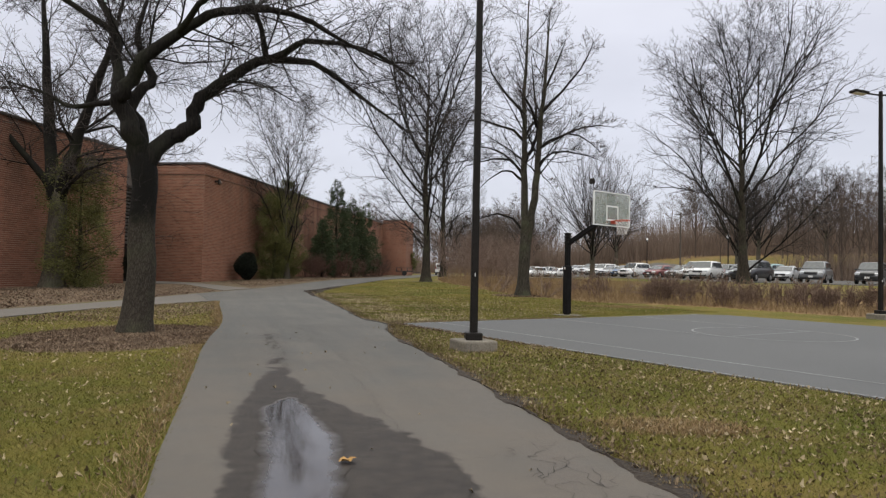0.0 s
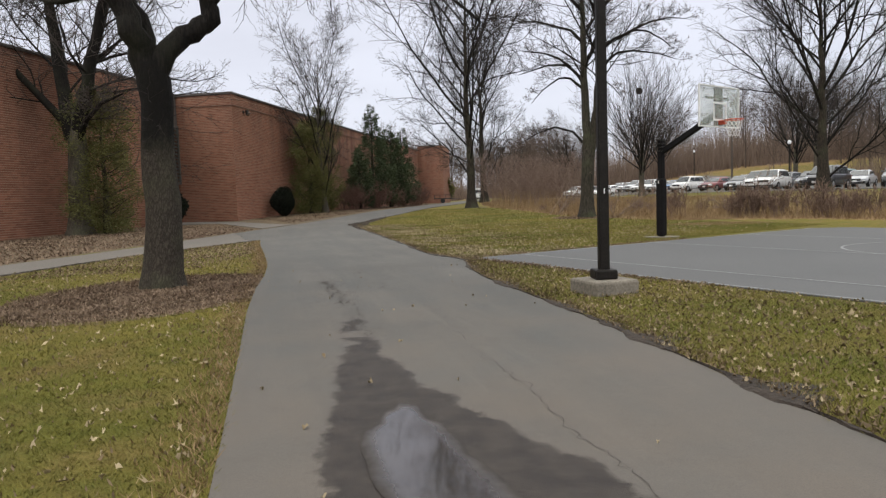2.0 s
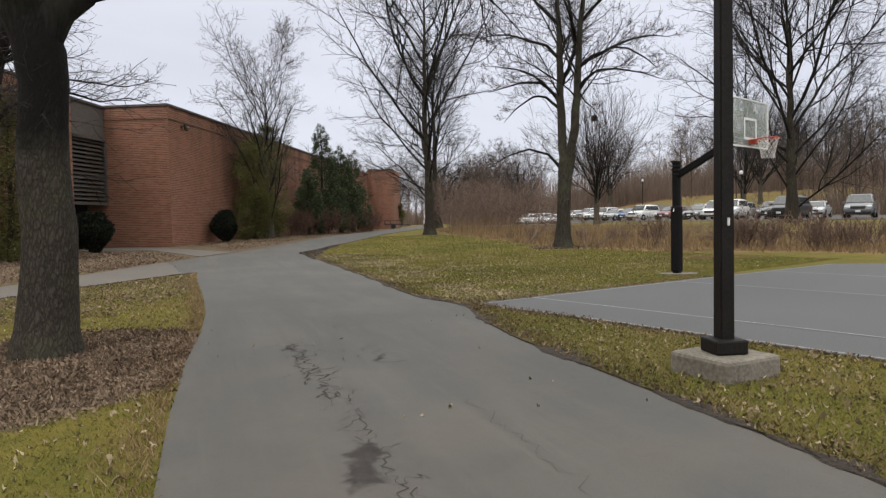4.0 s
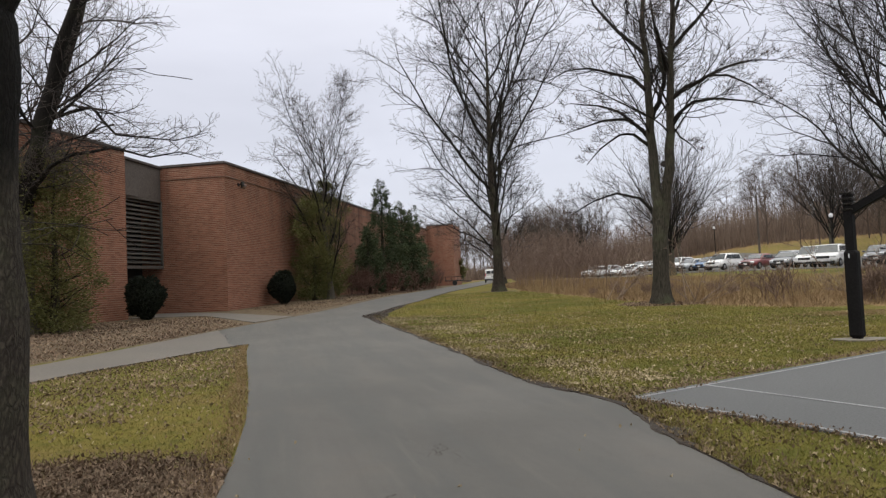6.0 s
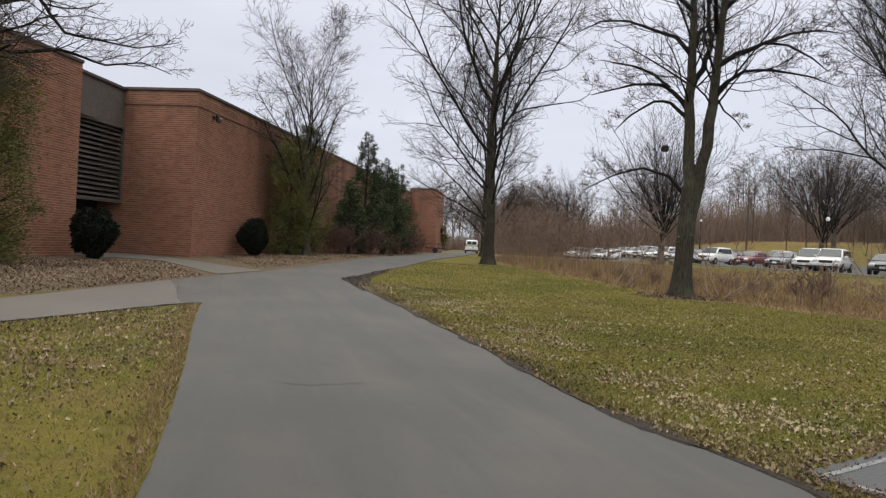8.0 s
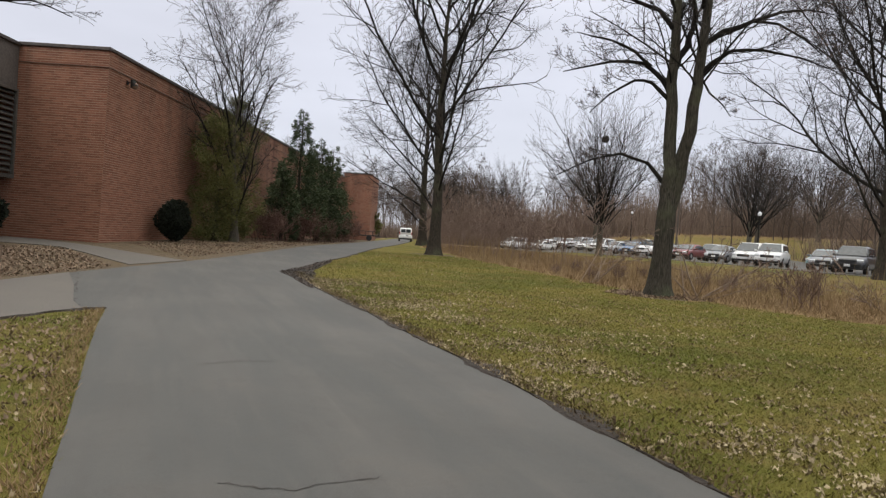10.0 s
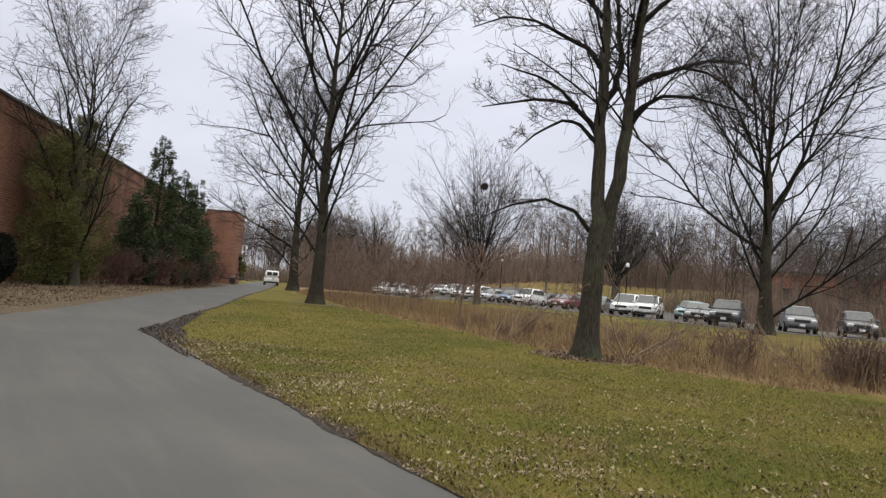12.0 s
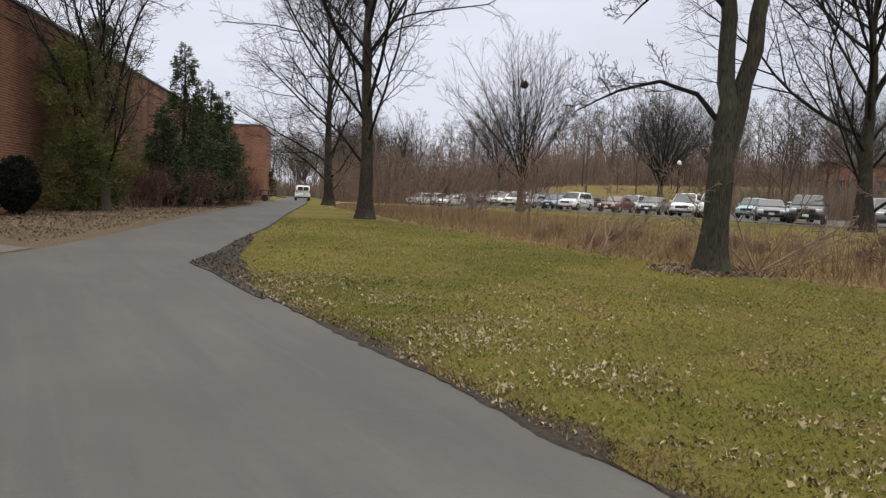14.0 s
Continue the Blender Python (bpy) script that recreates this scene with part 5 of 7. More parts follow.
def twin_tree():
    """Two close stems on one trunk, with long arching limbs."""
    rng = random.Random(31)
    out = shed()
    p, r = trunk_line(rng, 3.6, 0.31, (0.10, -0.04), 9, 0.004, 0.93, 1.6)
    r[-3:] = [r[-3] * 0.97, r[-2] * 0.85, r[-1] * 0.45]
    out[0].append((p, r, 20))
    cfg = config(kids=[12, 18, 7, 6, 3, 0], ratio=[0.30, 0.28, 0.5, 0.5, 0.5, 0.4], ang=[(45, 70), (32, 58), (30, 58), (30, 60), (30, 65), (30, 60)],
                 up=[0, 0.05, 0.05, 0.05, 0.03, 0], wob=[0.03, 0.08, 0.11, 0.14, 0.18, 0.2], last=4, thin=0.0055, fat=0.012)
    cfg["from"] = [0.12, 0.44, 0.15, 0.15, 0.15, 0.1]
    for pts, radii in (([(0.0, 0, 2.2), (0.0, 0, 3.3), (0.02, 0, 4.4), (0.0, 0, 6.0), (-0.02, 0, 7.6), (-0.04, 0.02, 9.6), (-0.02, 0.1, 12.0), (0.05, 0, 16.0)], [0.20, 0.215, 0.20, 0.18, 0.155, 0.12, 0.08, 0.025]),
                       ([(0.16, -0.06, 2.2), (0.26, -0.11, 3.3), (0.37, -0.16, 4.4), (0.56, -0.24, 6.0), (0.67, -0.29, 7.3), (0.78, -0.34, 9.5), (1.0, -0.4, 12.0), (1.2, -0.4, 15.5)], [0.195, 0.205, 0.20, 0.18, 0.155, 0.125, 0.08, 0.025])):
        guided(out, pts, radii, cfg, rng, 12, 1)
    stems = [q for q in out[1] if q[1][0] > 0.19]
    out[1] = [q for q in out[1] if q[1][0] <= 0.19]
    out[0] += stems
    low = dict(cfg, kids=[6, 13, 7, 6, 4, 0], ratio=[0.3, 0.34, 0.5, 0.5, 0.5, 0.4])
    low["from"] = [0.12, 0.32, 0.15, 0.15, 0.15, 0.1]
    for pts, radii in (([(-0.12, 0.05, 3.6), (-0.55, 0.2, 4.19), (-1.38, 0.5, 4.49), (-2.27, 0.8, 4.24), (-3.27, 1.1, 3.68)], [0.07, 0.055, 0.044, 0.03, 0.012]),
                       ([(-0.1, 0.05, 6.2), (-0.66, 0.1, 6.72), (-1.21, 0.1, 6.75), (-1.98, 0.2, 6.25), (-2.53, 0.3, 5.64)], [0.075, 0.055, 0.042, 0.028, 0.012]),
                       ([(-0.08, 0.05, 6.4), (-0.28, 0.2, 6.84), (-0.79, 0.6, 7.45), (-1.68, 1.2, 7.59), (-3.14, 1.9, 7.3)], [0.095, 0.08, 0.062, 0.045, 0.015]),
                       ([(-0.6, 0.45, 7.3), (-1.13, 0.5, 7.75), (-1.91, 0.5, 8.05), (-3.05, 0.6, 8.25)], [0.06, 0.05, 0.036, 0.014]),
                       ([(-0.06, 0.04, 8.35), (-0.6, 0.0, 8.96), (-1.38, 0.0, 9.16), (-2.28, 0.0, 9.46), (-3.19, 0.1, 9.46), (-4.1, 0.2, 9.0)], [0.085, 0.07, 0.055, 0.04, 0.028, 0.012]),
                       ([(0.66, -0.3, 6.9), (0.96, -0.5, 7.31), (1.38, -0.8, 7.63), (2.12, -1.2, 7.6), (3.18, -1.7, 7.28), (3.8, -1.9, 6.98)], [0.085, 0.07, 0.056, 0.042, 0.026, 0.012]),
                       ([(0.74, -0.34, 7.9), (1.26, -0.4, 8.32), (2.1, -0.5, 8.66), (2.94, -0.6, 8.99), (3.76, -0.7, 9.09), (4.59, -0.8, 8.95)], [0.095, 0.08, 0.062, 0.045, 0.03, 0.012]),
                       ([(2.1, -0.5, 8.66), (2.74, -0.9, 8.52), (3.37, -1.3, 7.98), (3.79, -1.5, 7.5)], [0.05, 0.04, 0.028, 0.012]),
                       ([(0.02, 0, 7.2), (0.40, 0.1, 7.91), (0.66, 0.3, 8.63), (0.6, 0.5, 9.6), (0.5, 0.6, 11.0), (0.3, 0.7, 13.2)], [0.11, 0.10, 0.09, 0.075, 0.05, 0.02]),
                       ([(0.72, -0.32, 6.85), (0.94, -0.5, 6.35), (1.3, -0.7, 6.0), (1.52, -0.8, 5.63)], [0.035, 0.03, 0.02, 0.01]),
                       ([(0.84, -0.36, 9.8), (1.8, -0.7, 10.8), (2.8, -1.0, 12.0), (3.4, -1.2, 13.4)], [0.085, 0.065, 0.045, 0.015]),
                       ([(0.95, -0.38, 11.0), (1.6, 0.2, 12.5), (2.2, 0.6, 14.2)], [0.07, 0.05, 0.015]),
                       ([(-0.04, 0, 9.8), (-1.0, 0.3, 10.9), (-1.9, 0.6, 12.2), (-2.3, 0.8, 13.8)], [0.085, 0.065, 0.045, 0.015]),
                       ([(0.1, 0.1, 8.8), (0.6, 1.2, 9.7), (1.0, 2.4, 10.0), (1.4, 3.5, 9.8)], [0.08, 0.065, 0.045, 0.015]),
                       ([(0.6, -0.4, 9.0), (0.2, -1.4, 9.8), (-0.2, -2.4, 10.1), (-0.4, -3.4, 9.8)], [0.08, 0.065, 0.045, 0.015])):
        reach = sum((Vector(b) - Vector(a)).length for a, b in zip(pts, pts[1:]))
        guided(out, pts, radii, dict(low, kids=[6, max(3, int(reach * 2.3)), 6, 5, 3, 0]), rng, 8, 1)
    return stand_tree("twin_stem_tree", 2.9, 36.1, out, BARK_MOSSY, TWIG_DARK, "tall bare tree whose grey trunk splits in two", buds=0.8, seed=7)


def leader_tree(name, x, y, height, r, seed, label, spread=0.34, first=0.22, kids=26, bark=BARK, twig=TWIG_DARK, group="", turn=0.0, ang=(42, 66), last=4, fat=0.0125, rise=0.05, sub=(32, 58), thick_kids=4, cone=0.8, arms=9):
    rng = random.Random(seed)
    out = shed()
    p, rr = trunk_line(rng, height, r, (rng.uniform(-0.3, 0.3), 0), 16, 0.05, 0.06, 1.6)
    cfg = config(kids=[kids, arms, 7, 5, thick_kids, 0], ratio=[spread, 0.48, 0.46, 0.46, 0.5, 0.4], ang=[ang, sub, (28, 56), (30, 60), (30, 65), (30, 60)],
                 taper=[cone, 0.7, 0.6, 0.5, 0.5, 0.5], up=[0, rise, 0.04, 0.03, 0.02, 0], last=last, thin=0.0065, fat=fat, dome=True)
    cfg["from"] = [first, 0.18, 0.15, 0.15, 0.15, 0.1]
    out[0].append((p, rr, 16))
    sprout(out, p, rr, height, 0, cfg, rng)
    return stand_tree(name, x, y, out, bark, twig, label, group=group, turn=turn, seed=seed)


def vase_tree(name, x, y, height, r, seed, label, limbs=9, fork=0.2, lean=(22, 52), bark=BARK, twig=TWIG, kids=(8, 8, 6, 5), last=4, group="", thin=0.009, turn=0.0):
    rng = random.Random(seed)
    out = shed()
    base = height * fork
    p, rr = trunk_line(rng, base + 2.2, r, (0, 0), 8, 0.02, 0.75, 1.45)
    out[0].append((p, rr, 14))
    cfg = config(n=[8, 9, 6, 4, 3, 2], kids=[0, *kids, 0, 0], ratio=[0.5, 0.42, 0.48, 0.46, 0.5, 0.4], up=[0, 0.035, 0.05, 0.04, 0.02, 0], wob=[0.03, 0.05, 0.09, 0.12, 0.15, 0.2],
                 ang=[(20, 40), (18, 42), (22, 48), (25, 55), (30, 60), (30, 60)], last=last, thin=thin, floor=[0.1, 0.1, 0.0, -0.2, -0.4, -1])
    for k in range(limbs):
        a = k * 2.4 + rng.uniform(-0.3, 0.3)
        t = radians(4 if k == 0 else rng.uniform(*lean))
        d = Vector((math.sin(t) * math.cos(a), math.sin(t) * math.sin(a), math.cos(t)))
        q = Vector((0, 0, base * rng.uniform(0.8, 1.0) + 0.45 * (k % 5)))
        grow(out, q, d, (height - base) * rng.uniform(0.8, 1.02) * (1.05 if k == 0 else 0.98), r * rng.uniform(0.15, 0.25) * (1.6 if k == 0 else 1), 1, cfg, rng, 0.12)
    return stand_tree(name, x, y, out, bark, twig, label, group=group, seed=seed, turn=turn)


roadside_tree()
old_maple()
twin_tree()
leader_tree("straight_tree", -3.75, 53.2, 18.6, 0.36, 41, "tall straight bare tree standing at the lawn's end", 0.46, 0.26, 25, ang=(30, 56), fat=0.0095, bark=BARK_DARK, cone=0.6, thick_kids=3)
leader_tree("straight_tree", -4.1, 84.0, 18.0, 0.50, 43, "bare tree with spreading crown beside the drive", 0.46, 0.20, 26, ang=(30, 60), last=4, fat=0.010, bark=BARK_DARK, cone=0.6)
leader_tree("spreading_tree", 19.1, 48.2, 14.2, 0.40, 47, "broad bare tree with fanning limbs by parked cars", 0.66, 0.15, 27, ang=(27, 58), fat=0.0085, rise=0.075, sub=(18, 42), thick_kids=3, last=4, bark=BARK_DARK, cone=0.5, arms=11)
vase_tree("fan_tree", 14.6, 84.5, 16.0, 0.36, 53, "fan-shaped bare tree holding a dark bird nest", 24, 0.16, (8, 54), kids=(9, 7, 5), last=3, thin=0.009)
far_fan = vase_tree("fan_tree", 37.0, 97.0, 15.0, 0.36, 59, "fan-shaped bare tree behind the parked cars", 20, 0.17, (8, 54), kids=(9, 7, 5), last=3, thin=0.009, group="far crowned trees")
for x, y, turn, size in ((46.5, 113.0, 70, 1.05), (64.0, 126.0, 130, 1.1), (9.5, 124.0, 200, 0.85), (77.0, 97.0, 250, 0.95), (27.0, 132.0, 310, 0.95), (90.0, 118.0, 20, 1.1)):
    copy_thing(far_fan, pose(x, y, ground(x, y), 0, 0, turn) @ Matrix.Scale(size, 4))
leader_tree("wall_tree", -14.7, 52.0, 11.0, 0.20, 61, "slender bare tree growing close to brick wall", 0.52, 0.20, 17, twig=TWIG, ang=(28, 50), last=4, cone=0.6, fat=0.012, rise=0.05, sub=(24, 50), thick_kids=2, arms=8)


def nest(x, y, z):
    rng = random.Random(4)
    out = []
    for k in range(160):
        a, b = rng.uniform(0, 6.28), rng.uniform(-1, 1)
        w = 0.34 * math.sqrt(1.02 - b * b)
        c = Vector((math.cos(a) * w, math.sin(a) * w, b * 0.3))
        d = Vector((-math.sin(a), math.cos(a), rng.uniform(-0.5, 0.5))) * 0.2
        out.append(([c - d, c + d * 0.2, c + d], [0.03, 0.035, 0.02], 4))
    ob = new("bird_nest", tubes("bird_nest", out, TWIG_DARK))
    ob.location = (x, y, z)
    return tagged(ob, "dark twig bird nest high in a bare tree", "nest")


nest(14.4, 84.5, 13.0)


# ---- evergreens and bushes ----
def spray_mesh(name, n, shape, size, material, seed, droop=0.3, slim=0.42):
    """Many small leaf sprays filling a shape given as a function of two random numbers."""
    rng = np.random.default_rng(seed)
    c, out = shape(rng, n)
    a = out + rng.normal(0, 0.45, (n, 3))
    a[:, 2] -= droop
    a /= np.linalg.norm(a, axis=1, keepdims=True)
    b = np.cross(a, rng.normal(0, 1, (n, 3)))
    b /= np.linalg.norm(b, axis=1, keepdims=True)
    s = size * rng.uniform(0.5, 1.3, (n, 1))
    v = np.stack([c - b * s * 0.28 * slim, c + a * s * 0.55 - b * s * 0.33 * slim, c + a * s, c + a * s * 0.5 + b * s * 0.35 * slim], 1)
    return raw_mesh(name, v.reshape(-1, 3), np.arange(4 * n), 4, material)


def cone_shape(height, radius, lobes, seed, bottom=0.06):
    def shape(rng, n):
        total, n = n, max(8, n // 36)
        f = np.clip(bottom + (1 - bottom) * (1 - np.sqrt(1 - rng.random(n) * 0.995)), 0, 1)
        ang = rng.random(n) * 2 * np.pi
        lump = 1 + 0.38 * np.sin(ang * lobes + f * 9 + seed) * np.cos(f * 17 + seed) + 0.25 * np.sin(f * 41 + ang * 2)
        edge = radius * np.minimum(1, (1 - f) * 1.35 + 0.03) * np.minimum(1, 0.55 + f * 4) * lump
        rr = edge * np.sqrt(rng.uniform(0.35, 1.0, n))
        core = np.stack([np.cos(ang) * rr, np.sin(ang) * rr, f * height], 1)
        pick = rng.integers(0, n, total)
        at = core[pick] + rng.normal(0, 1, (total, 3)) * (0.05 + 0.085 * radius * (1.15 - f[pick]))[:, None]
        way = np.stack([np.cos(ang[pick]), np.sin(ang[pick]), np.full(total, 0.25)], 1)
        return at, way
    return shape


def column_shape(height, radius, seed):
    """A loose ragged column of leaf clumps with gaps between them."""
    def shape(rng, n):
        m = max(8, min(240, n // 70))
        f = rng.random(m) ** 1.15
        ang = rng.random(m) * 2 * np.pi
        wide = radius * (0.35 + 0.65 * np.sin(np.pi * np.clip(0.12 + 0.8 * f, 0, 1))) * (1 + 0.45 * np.sin(ang * 2 + f * 11 + seed))
        rr = wide * np.sqrt(rng.random(m))
        core = np.stack([np.cos(ang) * rr, np.sin(ang) * rr, 0.25 + f * (height - 0.3)], 1)
        pick = rng.integers(0, m, n)
        at_ = core[pick] + rng.normal(0, 1, (n, 3)) * (0.10 + 0.10 * rng.random((m, 1)))[pick] * radius
        way = np.stack([np.cos(ang[pick]), np.sin(ang[pick]), np.full(n, 0.5)], 1)
        return at_, way
    return shape


def ball_shape(radius, height, seed):
    def shape(rng, n):
        d = rng.normal(0, 1, (n, 3))
        d /= np.linalg.norm(d, axis=1, keepdims=True)
        lump = 1 + 0.10 * np.sin(d[:, 0] * 5 + seed) + 0.10 * np.sin(d[:, 1] * 6 + d[:, 2] * 5)
        k = lump * rng.uniform(0.82, 1.0, n)
        flat = np.stack([d[:, 0] * radius * k, d[:, 1] * radius * k, height * 0.55 + d[:, 2] * height * 0.46 * k], 1)
        return flat, d
    return shape


def evergreen(name, x, y, height, radius, n, material, label, seed, size=0.3, group=""):
    ob = thing(name, x, y, ground(x, y), label, "evergreen tree", group, seed * 37.0)
    rng = random.Random(seed)
    p, r = trunk_line(rng, height * 0.92, radius * 0.09 + 0.04, (0, 0), 8, 0.03, 0.15, 1.3)
    stems = [(p, r, 8)]
    for k in range(34):
        f = rng.uniform(0.08, 0.9)
        a = rng.uniform(0, 6.28)
        q = Vector((0, 0, f * height * 0.92))
        d = Vector((math.cos(a), math.sin(a), rng.uniform(0.0, 0.6)))
        ln = radius * (1 - f) * 0.9 + 0.2
        stems.append(([q, q + d * ln * 0.5, q + d * ln + Vector((0, 0, 0.1))], [0.035, 0.022, 0.01], 4))
    child("trunk", tubes("trunk", stems, BARK_DARK), ob)
    child("crown", spray_mesh("crown", n, cone_shape(height, radius, 3 + seed % 4, seed) if material is NEEDLE else column_shape(height, radius, seed), size * 1.5, material, seed), ob)
    return ob


evergreen("cedar_tree", -13.6, 64.5, 10.2, 1.7, 24000, NEEDLE, "dark green cedar against the brick wall", 1, 0.13, "cedars by the wall")
evergreen("cedar_tree", -12.7, 68.5, 8.6, 2.0, 24000, NEEDLE, "broad dark green cedar against the brick wall", 2, 0.13, "cedars by the wall")
evergreen("cedar_tree", -12.4, 74.0, 8.8, 1.5, 14000, NEEDLE, "dark green cedar with pointed top", 3, 0.14, "cedars by the wall")
evergreen("cedar_tree", -13.9, 60.3, 5.6, 1.2, 8000, NEEDLE, "small dark green cedar against the brick wall", 4, 0.15, "cedars by the wall")
evergreen("holly_tree", -15.6, 51.4, 6.6, 1.3, 30000, OLIVE, "thin olive green evergreen under a bare tree", 5, 0.09, "evergreens under bare trees")
evergreen("holly_tree", -15.0, 53.4, 8.0, 1.1, 28000, OLIVE, "tall thin olive green evergreen beside brick wall", 6, 0.09, "evergreens under bare trees")
evergreen("yew_tree", -18.5, 30.9, 6.2, 1.4, 42000, OLIVE, "loose yellow-green yew beside an old trunk", 7, 0.078)
evergreen("holly_tree", -11.6, 103.0, 5.2, 1.5, 2600, OLIVE, "bronzed olive evergreen at the building's end", 8, 0.36)


def bush(x, y, radius, height, seed, label):
    ob = thing("clipped_bush", x, y, ground(x, y), label, "bush", "clipped bushes by the wall", seed * 50.0)
    rng = random.Random(seed)
    stems = []
    for k in range(5):
        a = k * 1.26
        stems.append(([Vector((0, 0, -0.1)), Vector((0.05 * math.cos(a), 0.05 * math.sin(a), 0.2)), Vector((0.3 * radius * math.cos(a), 0.3 * radius * math.sin(a), height * 0.5))], [0.05, 0.04, 0.02], 6))
    child("stem", tubes("stem", stems, BARK_DARK), ob)
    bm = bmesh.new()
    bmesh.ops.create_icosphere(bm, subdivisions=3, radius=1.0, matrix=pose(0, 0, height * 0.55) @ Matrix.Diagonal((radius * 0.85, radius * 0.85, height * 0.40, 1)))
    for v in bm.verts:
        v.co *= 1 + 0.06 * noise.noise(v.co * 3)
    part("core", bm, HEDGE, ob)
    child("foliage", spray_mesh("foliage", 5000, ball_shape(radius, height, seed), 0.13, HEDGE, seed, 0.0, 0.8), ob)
    return ob


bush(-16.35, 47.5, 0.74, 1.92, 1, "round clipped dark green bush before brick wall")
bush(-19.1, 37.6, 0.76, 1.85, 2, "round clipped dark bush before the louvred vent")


# ---- bare shrubs ----
def shrub_meshes(seed, height, spread, stems, kids=(5, 5), thin=0.010):
    rng = random.Random(seed)
    out = shed()
    cfg = config(n=[5, 4, 3, 3, 2, 2], kids=[*kids, 0, 0, 0, 0], ratio=[0.5, 0.55, 0.5, 0.5, 0.5, 0.5], last=2, thin=thin, sides=[5, 4, 3, 3, 3, 3],
                 ang=[(20, 45), (20, 50), (20, 50), (20, 50), (20, 50), (20, 50)], up=[0.02, 0.03, 0.03, 0, 0, 0], wob=[0.09, 0.12, 0.15, 0.15, 0.2, 0.2])
    for k in range(stems):
        a, t = rng.uniform(0, 6.28), radians(rng.uniform(3, 32))
        q = Vector((rng.gauss(0, spread * 0.25), rng.gauss(0, spread * 0.25), -0.08))
        d = Vector((math.sin(t) * math.cos(a), math.sin(t) * math.sin(a), math.cos(t)))
        grow(out, q, d, height * rng.uniform(0.6, 1.05), 0.016, 0, cfg, rng, 0.3)
    return out


def shrub(seed, height, spread, stems, label, group, material=SHRUB_TWIG, kids=(5, 4)):
    out = shrub_meshes(seed, height, spread, stems, kids)
    ob = thing("bare_shrub", 0, 0, 0, label, "shrub", group)
    child("frame", tubes("frame", out[0] + out[1], material), ob)
    child("crown", tubes("crown", out[2] + out[3], material), ob)
    return ob


def at(x, y, turn=0.0, size=1.0):
    return pose(x, y, ground(x, y), 0, 0, turn) @ Matrix.Scale(size, 4)


RUSSET = plain("russet_wall_twig", (0.072, 0.036, 0.026), (0.145, 0.080, 0.060), 0.9, 2.0, 12.0, relief=0.0)
wall_shrub = shrub(71, 2.1, 2.0, 30, "dense russet bare shrub along the brick wall", "russet shrubs by the wall", RUSSET)
spots = [(-14.1, 56.3), (-14.0, 58.4), (-12.6, 61.2), (-13.2, 63.0), (-11.6, 66.2), (-11.5, 69.5), (-11.2, 72.5), (-11.3, 77.0), (-11.8, 82.0)]
wall_shrub.matrix_basis = at(*spots[0])
for i, (x, y) in enumerate(spots[1:], 1):
    copy_thing(wall_shrub, at(x, y, i * 71, 0.85 + 0.1 * (i % 4)))

field_shrub = shrub(73, 1.5, 1.3, 13, "leafless russet shrub in the tall dry grass", "shrubs in the rough", BRAMBLE)
tall_shrub = shrub(74, 3.8, 2.4, 11, "tall leafless russet thicket at the lawn's end", "shrubs in the rough", kids=(6, 6))
field_shrub.matrix_basis = at(6.6, 34.4)
tall_shrub.matrix_basis = at(-0.6, 54.0)
rng = random.Random(9)
for i in range(39):
    f = i / 38
    x, y = (8.2 + 10.0 * f + rng.uniform(-1.0, 1.0), 33.9 - 5.2 * f + rng.uniform(-0.6, 1.6)) if i % 3 else (1.2 + 8 * f + rng.uniform(-1, 1), 42.0 - 4 * f + rng.uniform(-1, 4))
    copy_thing(field_shrub, at(x, y, i * 67, rng.uniform(0.6, 1.1) if i % 3 else rng.uniform(0.3, 0.5)))
for i, (x, y) in enumerate([(0.6, 51.0), (1.6, 55.5), (-1.4, 58.5), (3.2, 58.0), (1.0, 62.5), (-2.2, 66.0), (2.2, 48.5), (0.5, 70.0), (-2.4, 74.0), (3.0, 76.0), (-1.5, 82.0), (1.5, 88.0)]):
    copy_thing(tall_shrub, at(x, y, i * 53, rng.uniform(0.75, 1.15)))


PALE_STEM = plain("pale_stem_bark", (0.14, 0.10, 0.07), (0.25, 0.19, 0.14), 0.9, 2.0, 12.0, relief=0.0)


def sapling(x, y, seed, label, arms=()):
    """A few long leaning pale shoots behind the twin tree."""
    rng = random.Random(seed)
    out = shed()
    cfg = config(n=[7, 5, 4, 3, 2, 2], kids=[5, 4, 3, 0, 0, 0], last=3, thin=0.007, fat=0.02, up=[0.03, 0.05, 0.05, 0, 0, 0], sides=[6, 5, 4, 3, 3, 3])
    for k in range(5):
        a, t = rng.uniform(0, 6.28), radians(rng.uniform(30, 72))
        grow(out, Vector((rng.gauss(0, 0.2), rng.gauss(0, 0.2), -0.05)), Vector((math.sin(t) * math.cos(a), math.sin(t) * math.sin(a), math.cos(t))), rng.uniform(1.8, 3.6), 0.022, 0, cfg, rng, 0.3)
    for pts, radii in arms:
        guided(out, pts, radii, cfg, rng, 6, 0)
    ob = thing("leaning_sapling", x, y, ground(x, y), label, "sapling", "saplings in the rough")
    child("frame", tubes("frame", out[0], PALE_STEM), ob)
    child("crown", tubes("crown", out[1] + out[2] + out[3], SHRUB_TWIG), ob)
    return ob


